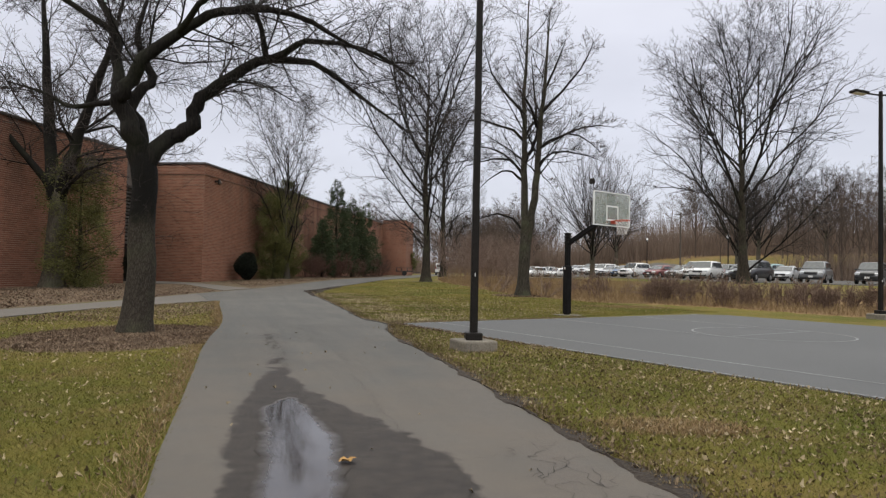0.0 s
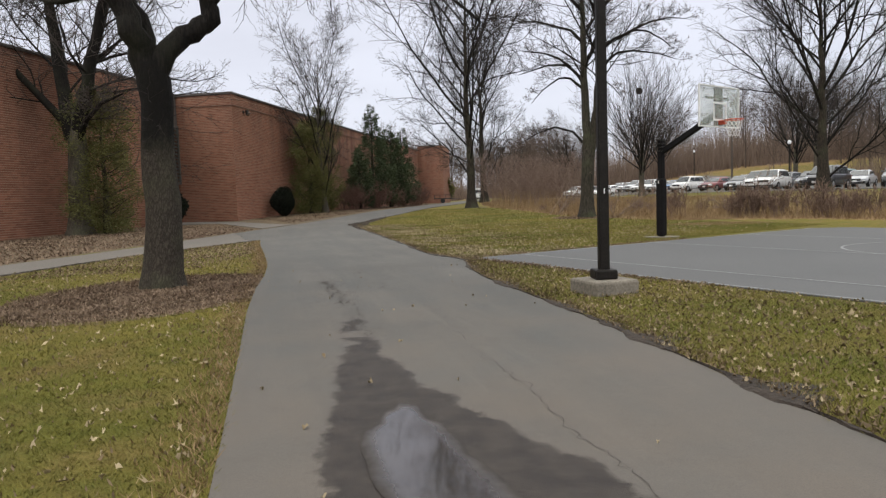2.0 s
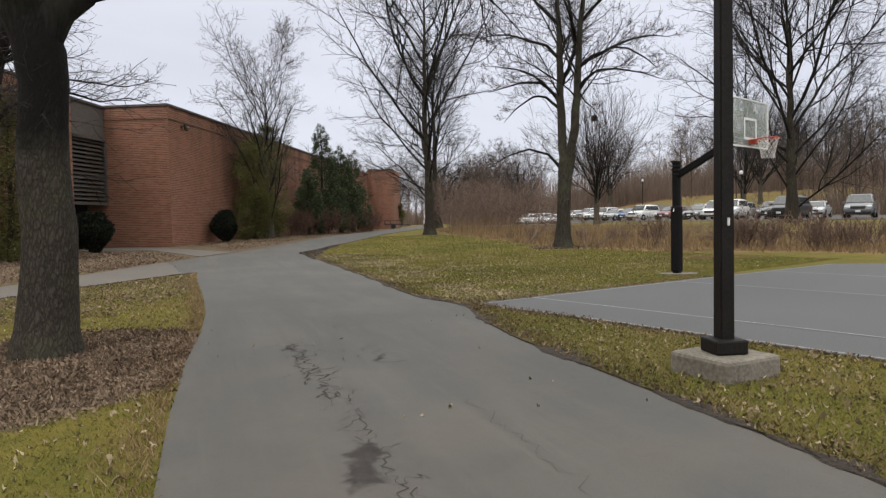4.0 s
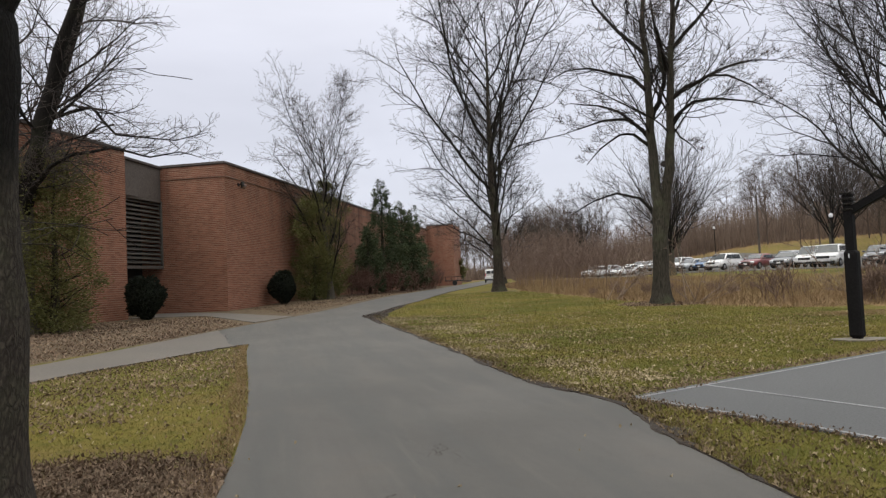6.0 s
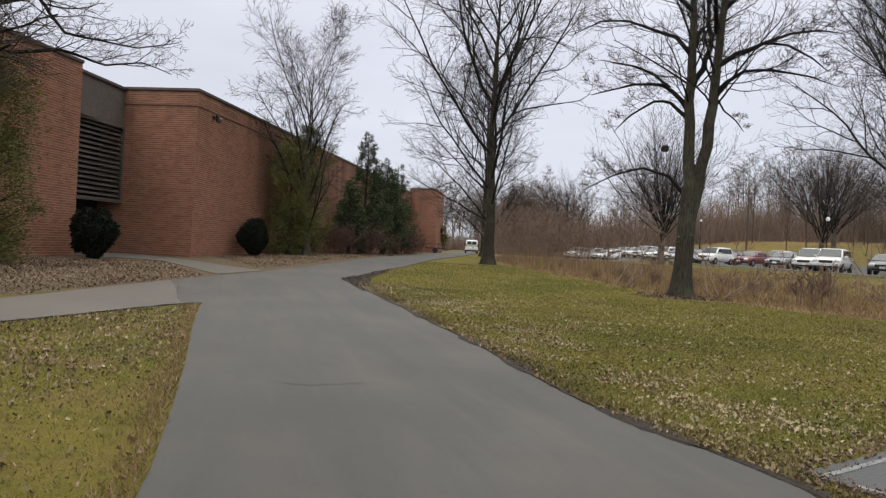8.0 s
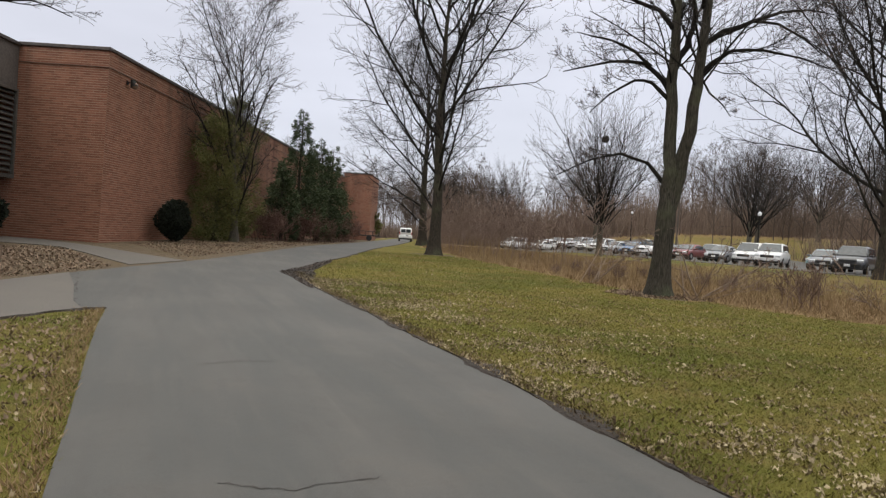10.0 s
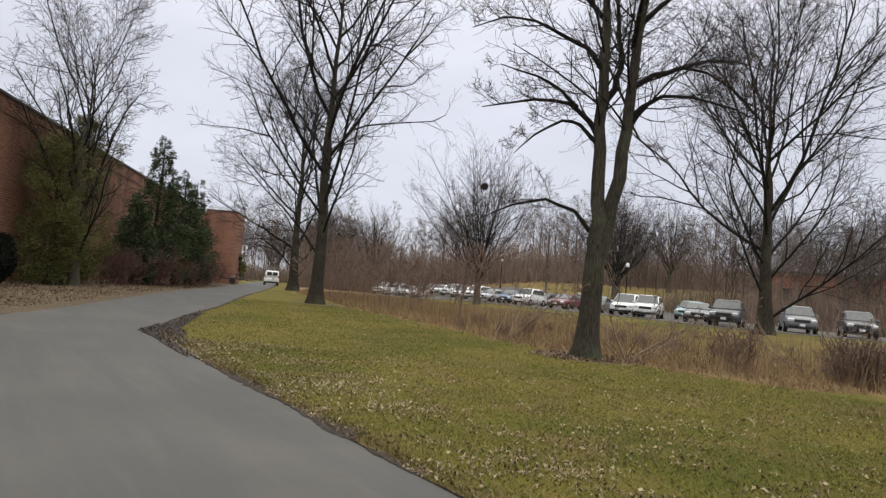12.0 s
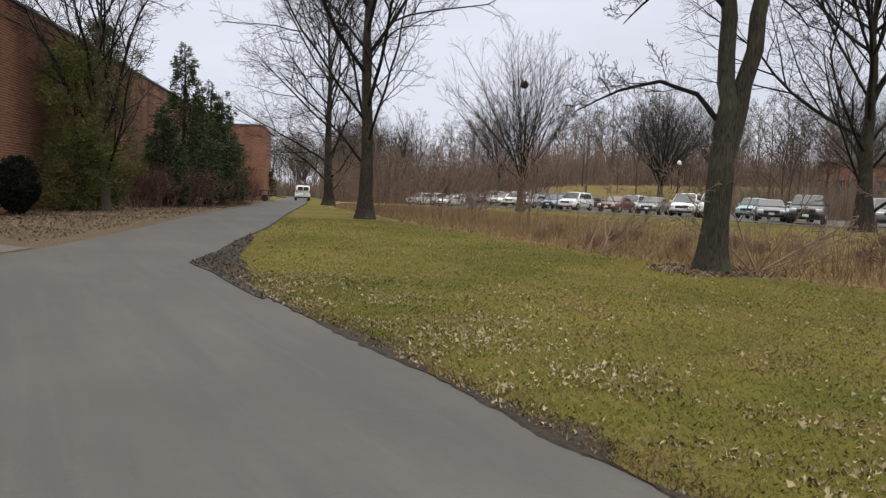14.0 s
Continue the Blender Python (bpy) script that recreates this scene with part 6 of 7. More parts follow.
sapling(4.25, 36.2, 81, "sprawling bare sapling with pale leaning stems",
        [([(0, 0, -0.05), (0.45, -0.2, 0.3), (0.9, -0.42, 0.65), (1.45, -0.68, 1.05), (1.9, -0.9, 1.42)], [0.034, 0.03, 0.026, 0.018, 0.008]),
         ([(0, 0, -0.05), (-0.3, 0.2, 0.7), (-0.45, 0.3, 1.3), (-1.1, 0.5, 1.85), (-2.1, 0.9, 2.4)], [0.028, 0.025, 0.021, 0.014, 0.007])])
sapling(1.8, 39.6, 82, "low bare sapling leaning over dry grass")
sapling(9.8, 35.4, 83, "low bare sapling in tall dry grass")

GRIT = strand_material("dark_stones", [(0.022, 0.017, 0.014), (0.055, 0.044, 0.036), (0.13, 0.108, 0.09)])
SCRAP = strand_material("dark_leaf_scraps", [(0.060, 0.042, 0.024), (0.115, 0.082, 0.048), (0.21, 0.155, 0.095)], 0.85)
AMBER = plain("amber_leaf", (0.16, 0.075, 0.02), (0.42, 0.25, 0.07), 0.6, 20.0, 90.0, relief=0.3, depth=0.004)


# ---- grass, straw and leaves that nobody could count ----
def scatter(rng, n, poly, keep=None):
    xs, ys = [p[0] for p in poly], [p[1] for p in poly]
    got = []
    total = 0
    while total < n:
        x, y = rng.uniform(min(xs), max(xs), n * 2), rng.uniform(min(ys), max(ys), n * 2)
        ok = inside(poly, x, y)
        if keep is not None:
            ok &= keep(x, y)
        got.append(np.stack([x[ok], y[ok]], 1))
        total += ok.sum()
        if len(got) > 60:
            break
    return np.concatenate(got)[:n]


def blades(name, pts, rng, low, high, width, lean, material, label):
    n = len(pts)
    z = level(pts[:, 0], pts[:, 1])
    hgt = rng.uniform(low, high, n)
    a = rng.random(n) * 2 * np.pi
    dx, dy = np.cos(a) * width / 2, np.sin(a) * width / 2
    tip = rng.normal(0, lean, (n, 2)) * hgt[:, None]
    v = np.zeros((n, 3, 3))
    v[:, 0] = np.stack([pts[:, 0] - dx, pts[:, 1] - dy, z - 0.01], 1)
    v[:, 1] = np.stack([pts[:, 0] + dx, pts[:, 1] + dy, z - 0.01], 1)
    v[:, 2] = np.stack([pts[:, 0] + tip[:, 0], pts[:, 1] + tip[:, 1], z + hgt], 1)
    return tagged(new(name, raw_mesh(name, v.reshape(-1, 3), np.arange(3 * n), 3, material)), label, "grass", kind="stuff")


def leaves(name, pts, rng, low, high, material, label, curl=0.4, lobes=8):
    n = len(pts)
    z = level(pts[:, 0], pts[:, 1])
    s = (low + (high - low) * rng.random((n, 1)) ** 1.6)
    a = rng.random(n) * 2 * np.pi
    u = np.stack([np.cos(a), np.sin(a), rng.normal(0, curl, n)], 1)
    w = np.stack([-np.sin(a), np.cos(a), rng.normal(0, curl, n)], 1)
    c = np.stack([pts[:, 0], pts[:, 1], z + 0.018 + rng.random(n) * 0.02], 1)
    rim = [c]
    for k in range(lobes):
        a2 = k * 2 * np.pi / lobes + rng.normal(0, 0.15, n)
        long = (0.55 if k % 2 == 0 else 0.26) * rng.uniform(0.65, 1.25, n)
        wide = 1.0 if k % 4 == 0 else 0.72
        up = rng.normal(0.004, 0.012, n)
        rim.append(c + (u * (np.cos(a2) * long)[:, None] + w * (np.sin(a2) * long * wide)[:, None]) * s + np.stack([up * 0, up * 0, up], 1))
    v = np.stack(rim, 1)
    fan = np.array([[0, k + 1, (k + 1) % lobes + 1] for k in range(lobes)]).reshape(-1)
    tri = (np.arange(n)[:, None] * (lobes + 1) + fan[None, :]).reshape(-1)
    return tagged(new(name, raw_mesh(name, v.reshape(-1, 3), tri, 3, material)), label, "leaves", kind="stuff")


nrng = np.random.default_rng(12)


def clear(x, y):
    return ~(inside(ROAD, x, y) | inside(COURT_POLY, x, y) | (((x - 2.9) / 1.5) ** 2 + ((y - 36.0) / 1.2) ** 2 < 1) | ((x + 3.75) ** 2 + (y - 53.2) ** 2 < 1.4))


def off_mulch(x, y):
    return clear(x, y) & ((((x + 6.15) / 1.8) ** 2 + ((y - 12.9) / 2.4) ** 2) > 1)


def drifted(x, y):
    """Uneven drifts in which fallen leaves gather."""
    return np.sin(x * 2.1 + 1.3 * np.sin(y * 1.7)) * np.sin(y * 2.6 + x) + nrng.normal(0, 0.45, x.shape) > 0.1


LEFT_LAWN = [(1.0, 1.0), (-11.8, 1.0), (-11.0, 22.0), (-9.5, 26.3), (-4.0, 14.0), (0.0, 4.0)]
RIGHT_STRIP = [(1.2, 3.0), (10.5, 3.0), (5.2, 9.2), (-1.4, 17.7), (-2.2, 17.0)]
MAIN_LAWN = [(-1.8, 17.4), (10.0, 27.0), (6.0, 32.4), (2.9, 36.6), (0.2, 44.0), (-2.3, 52.0), (-7.6, 52.0), (-8.6, 35.7), (-5.0, 25.0)]
NEAR_LAWN = [(-2.2, 17.0), (3.6, 21.8), (6.5, 28.0), (0.0, 33.0), (-8.6, 35.0), (-5.6, 25.0)]
blades("grass_blades", scatter(nrng, 110000, LEFT_LAWN, lambda x, y: off_mulch(x, y) & (nrng.random(x.shape) < np.exp(-(((x + 2.5) / 4.5) ** 2 + ((y - 5.0) / 5.0) ** 2)))), nrng, 0.010, 0.034, 0.009, 1.3, BLADE_GREEN, "short green winter lawn grass beside the drive")
blades("grass_blades", scatter(nrng, 110000, LEFT_LAWN, off_mulch), nrng, 0.012, 0.038, 0.011, 1.2, BLADE_GREEN, "short winter lawn grass beside the drive")
blades("grass_blades", scatter(nrng, 130000, RIGHT_STRIP, clear), nrng, 0.012, 0.036, 0.010, 1.3, BLADE_GREEN, "short winter lawn grass beside the court")
blades("grass_blades", scatter(nrng, 230000, MAIN_LAWN, lambda x, y: clear(x, y) & (nrng.random(x.shape) < np.exp(-(np.maximum(0, y - 22) / 11.0) ** 2))), nrng, 0.012, 0.036, 0.010, 1.3, BLADE, "short winter lawn grass before bare trees")
blades("grass_blades", scatter(nrng, 90000, MAIN_LAWN, clear), nrng, 0.012, 0.038, 0.026, 1.3, BLADE, "winter lawn grass toward the rough")
blades("lawn_thatch", scatter(nrng, 26000, NEAR_LAWN, lambda x, y: clear(x, y) & drifted(x * 0.8, y * 0.9)), nrng, 0.012, 0.034, 0.013, 1.4, THATCH, "brown dead thatch patches in the lawn")
blades("lawn_thatch", scatter(nrng, 16000, RIGHT_STRIP, lambda x, y: clear(x, y) & drifted(x, y)), nrng, 0.012, 0.034, 0.011, 1.4, THATCH, "brown dead thatch patches beside the court")
blades("lawn_thatch", scatter(nrng, 12000, LEFT_LAWN, lambda x, y: off_mulch(x, y) & drifted(x, y)), nrng, 0.012, 0.034, 0.011, 1.4, THATCH, "brown dead thatch patches in the lawn")
leaves("leaf_scraps", scatter(nrng, 6000, LEFT_LAWN, off_mulch), nrng, 0.012, 0.04, SCRAP, "small brown leaf scraps among lawn grass", 0.28, 4)
leaves("leaf_scraps", scatter(nrng, 8000, RIGHT_STRIP, clear), nrng, 0.012, 0.045, SCRAP, "small brown leaf scraps among lawn grass", 0.28, 4)
leaves("fallen_leaves", scatter(nrng, 3200, LEFT_LAWN, off_mulch), nrng, 0.025, 0.07, LEAF, "pale dry leaves scattered on the lawn")
leaves("fallen_leaves", scatter(nrng, 3600, RIGHT_STRIP, clear), nrng, 0.02, 0.065, LEAF, "pale dry leaves scattered beside the court")
leaves("fallen_leaves", scatter(nrng, 9000, NEAR_LAWN, lambda x, y: clear(x, y) & drifted(x, y) & (nrng.random(x.shape) < 0.15 + np.exp(-((x + 4.2 + 0.55 * (y - 24) * 0.75) / 2.2) ** 2))), nrng, 0.022, 0.07, LEAF, "pale dry leaves scattered on the lawn", 0.25)
leaves("fallen_leaves", scatter(nrng, 900, MAIN_LAWN, clear), nrng, 0.04, 0.09, LEAF, "pale dry leaves scattered on the lawn")
leaves("fallen_leaves", scatter(nrng, 3200, [(-10.6, 15.0), (-7.2, 16.5), (-7.6, 20.5), (-9.4, 25.0), (-10.3, 24.0), (-11.0, 20.5)], clear), nrng, 0.025, 0.07, MULCH, "brown leaves gathered on the lawn by the fork", 0.5, 6)
leaves("mulch_leaves", scatter(nrng, 1600, [(1.2, 34.9), (4.6, 34.9), (4.6, 37.4), (1.2, 37.4)], lambda x, y: ((x - 2.9) / 1.7) ** 2 + ((y - 36.0) / 1.3) ** 2 < 1), nrng, 0.05, 0.13, MULCH, "grey-brown litter round the twin trunk", 0.6, 4)
leaves("mulch_leaves", scatter(nrng, 30000, [(-8.6, 10.0), (-4.1, 10.0), (-4.1, 15.7), (-8.6, 15.7)], lambda x, y: clear(x, y) & ((((x + 6.15) / 2.0) ** 2 + ((y - 12.9) / 2.6) ** 2) < 1 - 0.3 * nrng.random(x.shape))), nrng, 0.015, 0.052, MULCH, "brown leaf mulch heaped round the tree", 0.6, 4)
leaves("leaf_litter", scatter(nrng, 18000, [(-21.0, 18.0), (-13.4, 18.0), (-13.2, 29.0), (-14.4, 32.0), (-17.0, 36.5), (-20.4, 36.5)]), nrng, 0.04, 0.11, MULCH, "brown leaf litter along the brick building", 0.6, 4)
leaves("leaf_litter", scatter(nrng, 9000, [(-17.0, 44.0), (-12.6, 38.2), (-11.0, 56.0), (-10.6, 66.0), (-13.0, 66.0), (-15.8, 58.0)]), nrng, 0.04, 0.11, MULCH, "brown leaf litter along the brick building", 0.5, 4)
leaves("leaf_litter", scatter(nrng, 3000, [(-13.3, 28.5), (-12.9, 33.6), (-16.6, 38.2), (-18.0, 37.0), (-15.0, 31.5)]), nrng, 0.05, 0.13, MULCH, "brown leaf litter along the brick building", 0.5, 4)
def beside(line, n, spread, shift):
    """Random places along a line, to one side of it."""
    pts = np.array(resample(line, 0.05))
    i = nrng.integers(1, len(pts) - 1, n)
    d = pts[i + 1] - pts[i - 1]
    d /= np.maximum(np.linalg.norm(d, axis=1, keepdims=True), 1e-9)
    return pts[i] + np.stack([-d[:, 1], d[:, 0]], 1) * (shift + np.abs(nrng.normal(0, spread, n)) * np.sign(shift))[:, None]


leaves("verge_leaves", beside([on_court(0, 6), on_court(0, 0), on_court(7, 0)], 2600, 0.12, 0.01), nrng, 0.012, 0.045, MULCH, "brown leaf scraps gathered along the court edge", 0.3, 4)
leaves("verge_leaves", beside([on_court(0, 2.5), on_court(0, 0), on_court(1.5, 0)], 300, 0.06, -0.01), nrng, 0.012, 0.04, MULCH, "brown leaf scraps gathered along the court edge", 0.4, 4)
leaves("road_leaves", scatter(nrng, 36, [(1.5, 4.0), (-1.0, 4.0), (-6.0, 16.0), (-1.5, 16.5)], lambda x, y: inside(ROAD, x, y)), nrng, 0.025, 0.06, LEAF, "a few dry leaves on the asphalt", 0.15)


blades("verge_grass", beside(ROAD_LEFT, 15000, 0.16, 0.02), nrng, 0.02, 0.07, 0.012, 0.7, STRAW, "bleached dead grass along the asphalt edge")
blades("verge_thatch", beside(ROAD_RIGHT + LAWN_EDGE[1:], 26000, 0.26, -0.02), nrng, 0.012, 0.05, 0.012, 1.2, THATCH, "brown dead thatch along the asphalt edge")
blades("verge_grass", beside(ROAD_RIGHT + LAWN_EDGE[1:], 9000, 0.16, -0.12), nrng, 0.02, 0.08, 0.012, 0.7, BLADE, "ragged grass hanging over the asphalt edge")
leaves("verge_leaves", beside(ROAD_RIGHT + LAWN_EDGE[1:], 9000, 0.20, -0.01), nrng, 0.012, 0.05, SCRAP, "brown leaf scraps along the asphalt edge", 0.6, 4)
leaves("gravel_stones", scatter(nrng, 2200, NICK), nrng, 0.02, 0.09, GRIT, "loose dark stones on the churned corner", 0.8, 4)
for cx, cy, r, n in ((2.5, 6.75, 0.42, 3500), (6.9, 29.1, 1.1, 6000), (7.2, 32.4, 0.9, 4000)):
    a, q = nrng.random(n) * 2 * np.pi, np.sqrt(nrng.random(n)) * (1 + 0.35 * np.sin(nrng.random(n) * 9))
    blades("dead_grass_patch", np.stack([cx + np.cos(a) * q * r * 1.4, cy + np.sin(a) * q * r * 0.7], 1), nrng, 0.02, 0.06, 0.014, 0.9, STRAW, "bleached dead grass patch in the lawn")


def curled_leaf(x, y):
    bm = bmesh.new()
    rng = random.Random(2)
    mid = [bm.verts.new((-0.075 + 0.03 * i, 0.004 * (i % 2), 0.012 + 0.03 * (i / 5) ** 2)) for i in range(6)]
    for s in (-1, 1):
        rim = [bm.verts.new((-0.07 + 0.03 * i + rng.uniform(-0.01, 0.01), s * (0.02 + 0.045 * math.sin(i / 5 * 3.1)) + rng.uniform(-0.008, 0.008), 0.015 + rng.uniform(0.0, 0.045))) for i in range(6)]
        for i in range(5):
            bm.faces.new((mid[i], mid[i + 1], rim[i + 1], rim[i]) if s < 0 else (mid[i + 1], mid[i], rim[i], rim[i + 1]))
    ob = part("fallen_leaf", bm, AMBER)
    ob.matrix_basis = pose(x, y, 0.022, 0, 0, 25) @ Matrix.Scale(0.8, 4)
    return tagged(ob, "large amber curled leaf lying at the puddle", "leaf")


curled_leaf(-0.28, 5.2)

ROUGH_NEAR = [(-2.3, 52.0), (0.2, 44.0), (1.8, 39.2), (3.2, 37.0), (4.8, 33.9), (6.3, 32.6), (8.2, 32.2), (11.0, 30.6), (14.2, 26.7), (18.0, 24.0), (30.0, 19.5), (32.0, 26.0), (20.0, 33.0), (13.0, 40.0), (8.0, 46.0), (4.0, 60.0), (-3.0, 75.0)]
blades("dry_tall_grass", scatter(nrng, 42000, ROUGH_NEAR), nrng, 0.06, 0.34, 0.022, 0.7, STRAW, "tall dry straw-coloured grass beyond the lawn")
blades("dry_tall_grass", scatter(nrng, 40000, WILD[:12] + [(16.0, 40.0), (15.2, 60.0), (13.0, 90.0), (-2.0, 100.0)]), nrng, 0.06, 0.22, 0.04, 0.5, STRAW, "rough yellowed grass before the car park")
blades("reed_stalks", scatter(nrng, 1500, ROUGH_NEAR[:7] + ROUGH_NEAR[12:]), nrng, 0.7, 1.7, 0.022, 0.10, STRAW, "thin dry reed stalks standing in the rough")


# ---- parked cars ----
def loft(stations, ring):
    """Joins cross-sections along the length into a closed shell."""
    bm = bmesh.new()
    prev, first = None, None
    for st in stations:
        row = [bm.verts.new(p) for p in ring(*st)]
        if prev:
            n = len(row)
            for k in range(n):
                bm.faces.new((prev[k], prev[(k + 1) % n], row[(k + 1) % n], row[k]))
        else:
            first = row
        prev = row
    bm.faces.new(first[::-1])
    bm.faces.new(prev)
    bmesh.ops.recalc_face_normals(bm, faces=bm.faces[:])
    for f in bm.faces:
        f.smooth = True
    return bm


def hull_ring(x, lo, hi, w, tuck):
    side = [(w * 0.80, lo), (w * 0.97, lo + 0.10), (w, lo + (hi - lo) * 0.5), (w * (1 - tuck * 0.4), hi - 0.10), (w * (1 - tuck), hi - 0.02), (w * 0.5, hi + 0.02)]
    return [(x, y, z) for y, z in side] + [(x, -y, z) for y, z in side[::-1]]


def cabin_ring(x, lo, hi, w, tuck):
    side = [(w, lo), (w * (1 - tuck * 0.6), lo + (hi - lo) * 0.55), (w * (1 - tuck), max(lo, hi - 0.07)), (w * (1 - tuck) * 0.85, hi)]
    return [(x, y, z) for y, z in side] + [(x, -y, z) for y, z in side[::-1]]


KINDS = {
    "suv": dict(L=4.7, W=1.88, H=1.74, belt=1.08, hood=1.06, screen=1.30, roof0=0.55, roof1=-1.75, tail=-2.15),
    "sedan": dict(L=4.75, W=1.82, H=1.46, belt=0.95, hood=0.92, screen=1.15, roof0=0.25, roof1=-1.0, tail=-1.75),
    "minivan": dict(L=5.0, W=1.95, H=1.78, belt=1.06, hood=1.02, screen=1.65, roof0=0.85, roof1=-2.0, tail=-2.35),
}


def car(kind, colour, label, x, y, turn):
    k = KINDS[kind]
    L, W, H = k["L"] / 2, k["W"] / 2, k["H"]
    ob = thing("parked_car", x, y, ground(x, y) + 0.03, label, "car", "cars in the car park", turn)
    belt, hood = k["belt"], k["hood"]
    hull = loft([(-L, 0.42, belt - 0.12, W * 0.86, 0.10), (-L + 0.12, 0.30, belt - 0.02, W * 0.96, 0.08), (-1.0, 0.26, belt, W, 0.06), (k["screen"] - 0.1, 0.26, hood + 0.02, W, 0.08), (L - 0.55, 0.28, hood - 0.06, W * 0.97, 0.14),
                 (L - 0.12, 0.30, hood - 0.20, W * 0.90, 0.2), (L, 0.40, hood - 0.36, W * 0.80, 0.2)], hull_ring)
    body = part("body", hull, PAINT, ob)
    body.color = (*colour, 1)
    shell = loft([(k["screen"], belt - 0.05, hood + 0.02, W * 0.90, 0.05), (k["roof0"], belt - 0.05, H - 0.03, W * 0.91, 0.17), (-0.5, belt - 0.05, H, W * 0.92, 0.17), (k["roof1"], belt - 0.05, H - 0.05, W * 0.91, 0.18), (k["tail"], belt - 0.05, belt + 0.06, W * 0.88, 0.06)], cabin_ring)
    cabin = part("cabin", shell, PAINT, ob)
    cabin.color = (*colour, 1)
    # glass: windscreen, rear screen and side windows, just proud of the shell
    sx, rx = k["screen"], k["roof0"]
    for name, (xa, za, wa), (xb, zb, wb) in (("windscreen", (sx - 0.05, hood + 0.04, W * 0.82), (rx + 0.08, H - 0.10, W * 0.68)), ("rear_window", (k["tail"] + 0.05, belt + 0.10, W * 0.78), (k["roof1"] - 0.05, H - 0.14, W * 0.66))):
        s = 1 if name == "windscreen" else -1
        bm = bmesh.new()
        quad = [(xa, -wa, za), (xa, wa, za), (xb, wb, zb), (xb, -wb, zb)]
        front = [bm.verts.new((px + 0.035 * s, py, pz + 0.03)) for px, py, pz in quad]
        back = [bm.verts.new((px - 0.03 * s, py, pz - 0.03)) for px, py, pz in quad]
        bm.faces.new(front)
        bm.faces.new(back[::-1])
        for i in range(4):
            bm.faces.new((front[i], front[(i + 1) % 4], back[(i + 1) % 4], back[i]))
        bmesh.ops.recalc_face_normals(bm, faces=bm.faces[:])
        part(name, bm, GLASS, ob)
    for s in (-1, 1):
        cuts = [(sx - 0.35, rx + 0.02, -0.02), (-0.10, -0.10, -1.02), (-1.10, -1.10, k["roof1"] + 0.12)]
        for lowx, topx, backx in cuts:
            bm = bmesh.new()
            z0, z1 = belt + 0.05, H - 0.16
            w0, w1 = W * 0.90, W * 0.785
            quad = [(lowx, w0, z0), (topx, w1, z1), (backx, w1, z1), (backx, w0, z0)]
            a = [bm.verts.new((px, s * (py + 0.025), pz)) for px, py, pz in quad]
            b = [bm.verts.new((px, s * (py - 0.05), pz)) for px, py, pz in quad]
            bm.faces.new(a)
            bm.faces.new(b[::-1])
            for i in range(4):
                bm.faces.new((a[i], a[(i + 1) % 4], b[(i + 1) % 4], b[i]))
            bmesh.ops.recalc_face_normals(bm, faces=bm.faces[:])
            part("side_window", bm, GLASS, ob)
        bm = bmesh.new()
        box(bm, 0.16, 0.20, 0.13, sx - 0.45, s * (W + 0.06), belt + 0.06, bevel=0.03)
        m = part("wing_mirror", bm, PAINT, ob)
        m.color = (*colour, 1)
        bm = bmesh.new()
        box(bm, 0.30, 0.36, 0.15, L - 0.16, s * W * 0.68, hood - 0.26, 0, 12, s * 22, bevel=0.04)
        part("headlight", bm, LENS, ob)
        bm = bmesh.new()
        box(bm, 0.14, 0.22, 0.26, -L + 0.05, s * W * 0.80, belt - 0.20, bevel=0.03)
        part("tail_light", bm, TAIL, ob)
        for ax in (L - 0.92, -L + 0.95):
            bm = bmesh.new()
            rod(bm, (ax, s * (W - 0.20), 0.34), (ax, s * (W + 0.015), 0.34), 0.34, sides=18)
            tyre = part("wheel", bm, RUBBER, ob)
            bm = bmesh.new()
            rod(bm, (ax, s * (W - 0.05), 0.34), (ax, s * (W + 0.028), 0.34), 0.22, 0.17, 12)
            part("rim", bm, ALLOY, tyre)
    bm = bmesh.new()
    box(bm, 0.10, W * 0.95, 0.20, L - 0.04, 0, hood - 0.32, bevel=0.03)
    part("grille", bm, TRIM, ob)
    bm = bmesh.new()
    box(bm, 0.16, W * 1.62, 0.20, L - 0.08, 0, 0.40, bevel=0.05)
    part("bumper", bm, TRIM, ob)
    bm = bmesh.new()
    box(bm, 0.02, 0.32, 0.15, L + 0.012, 0, 0.50)
    part("number_plate", bm, WHITE, ob)
    return ob


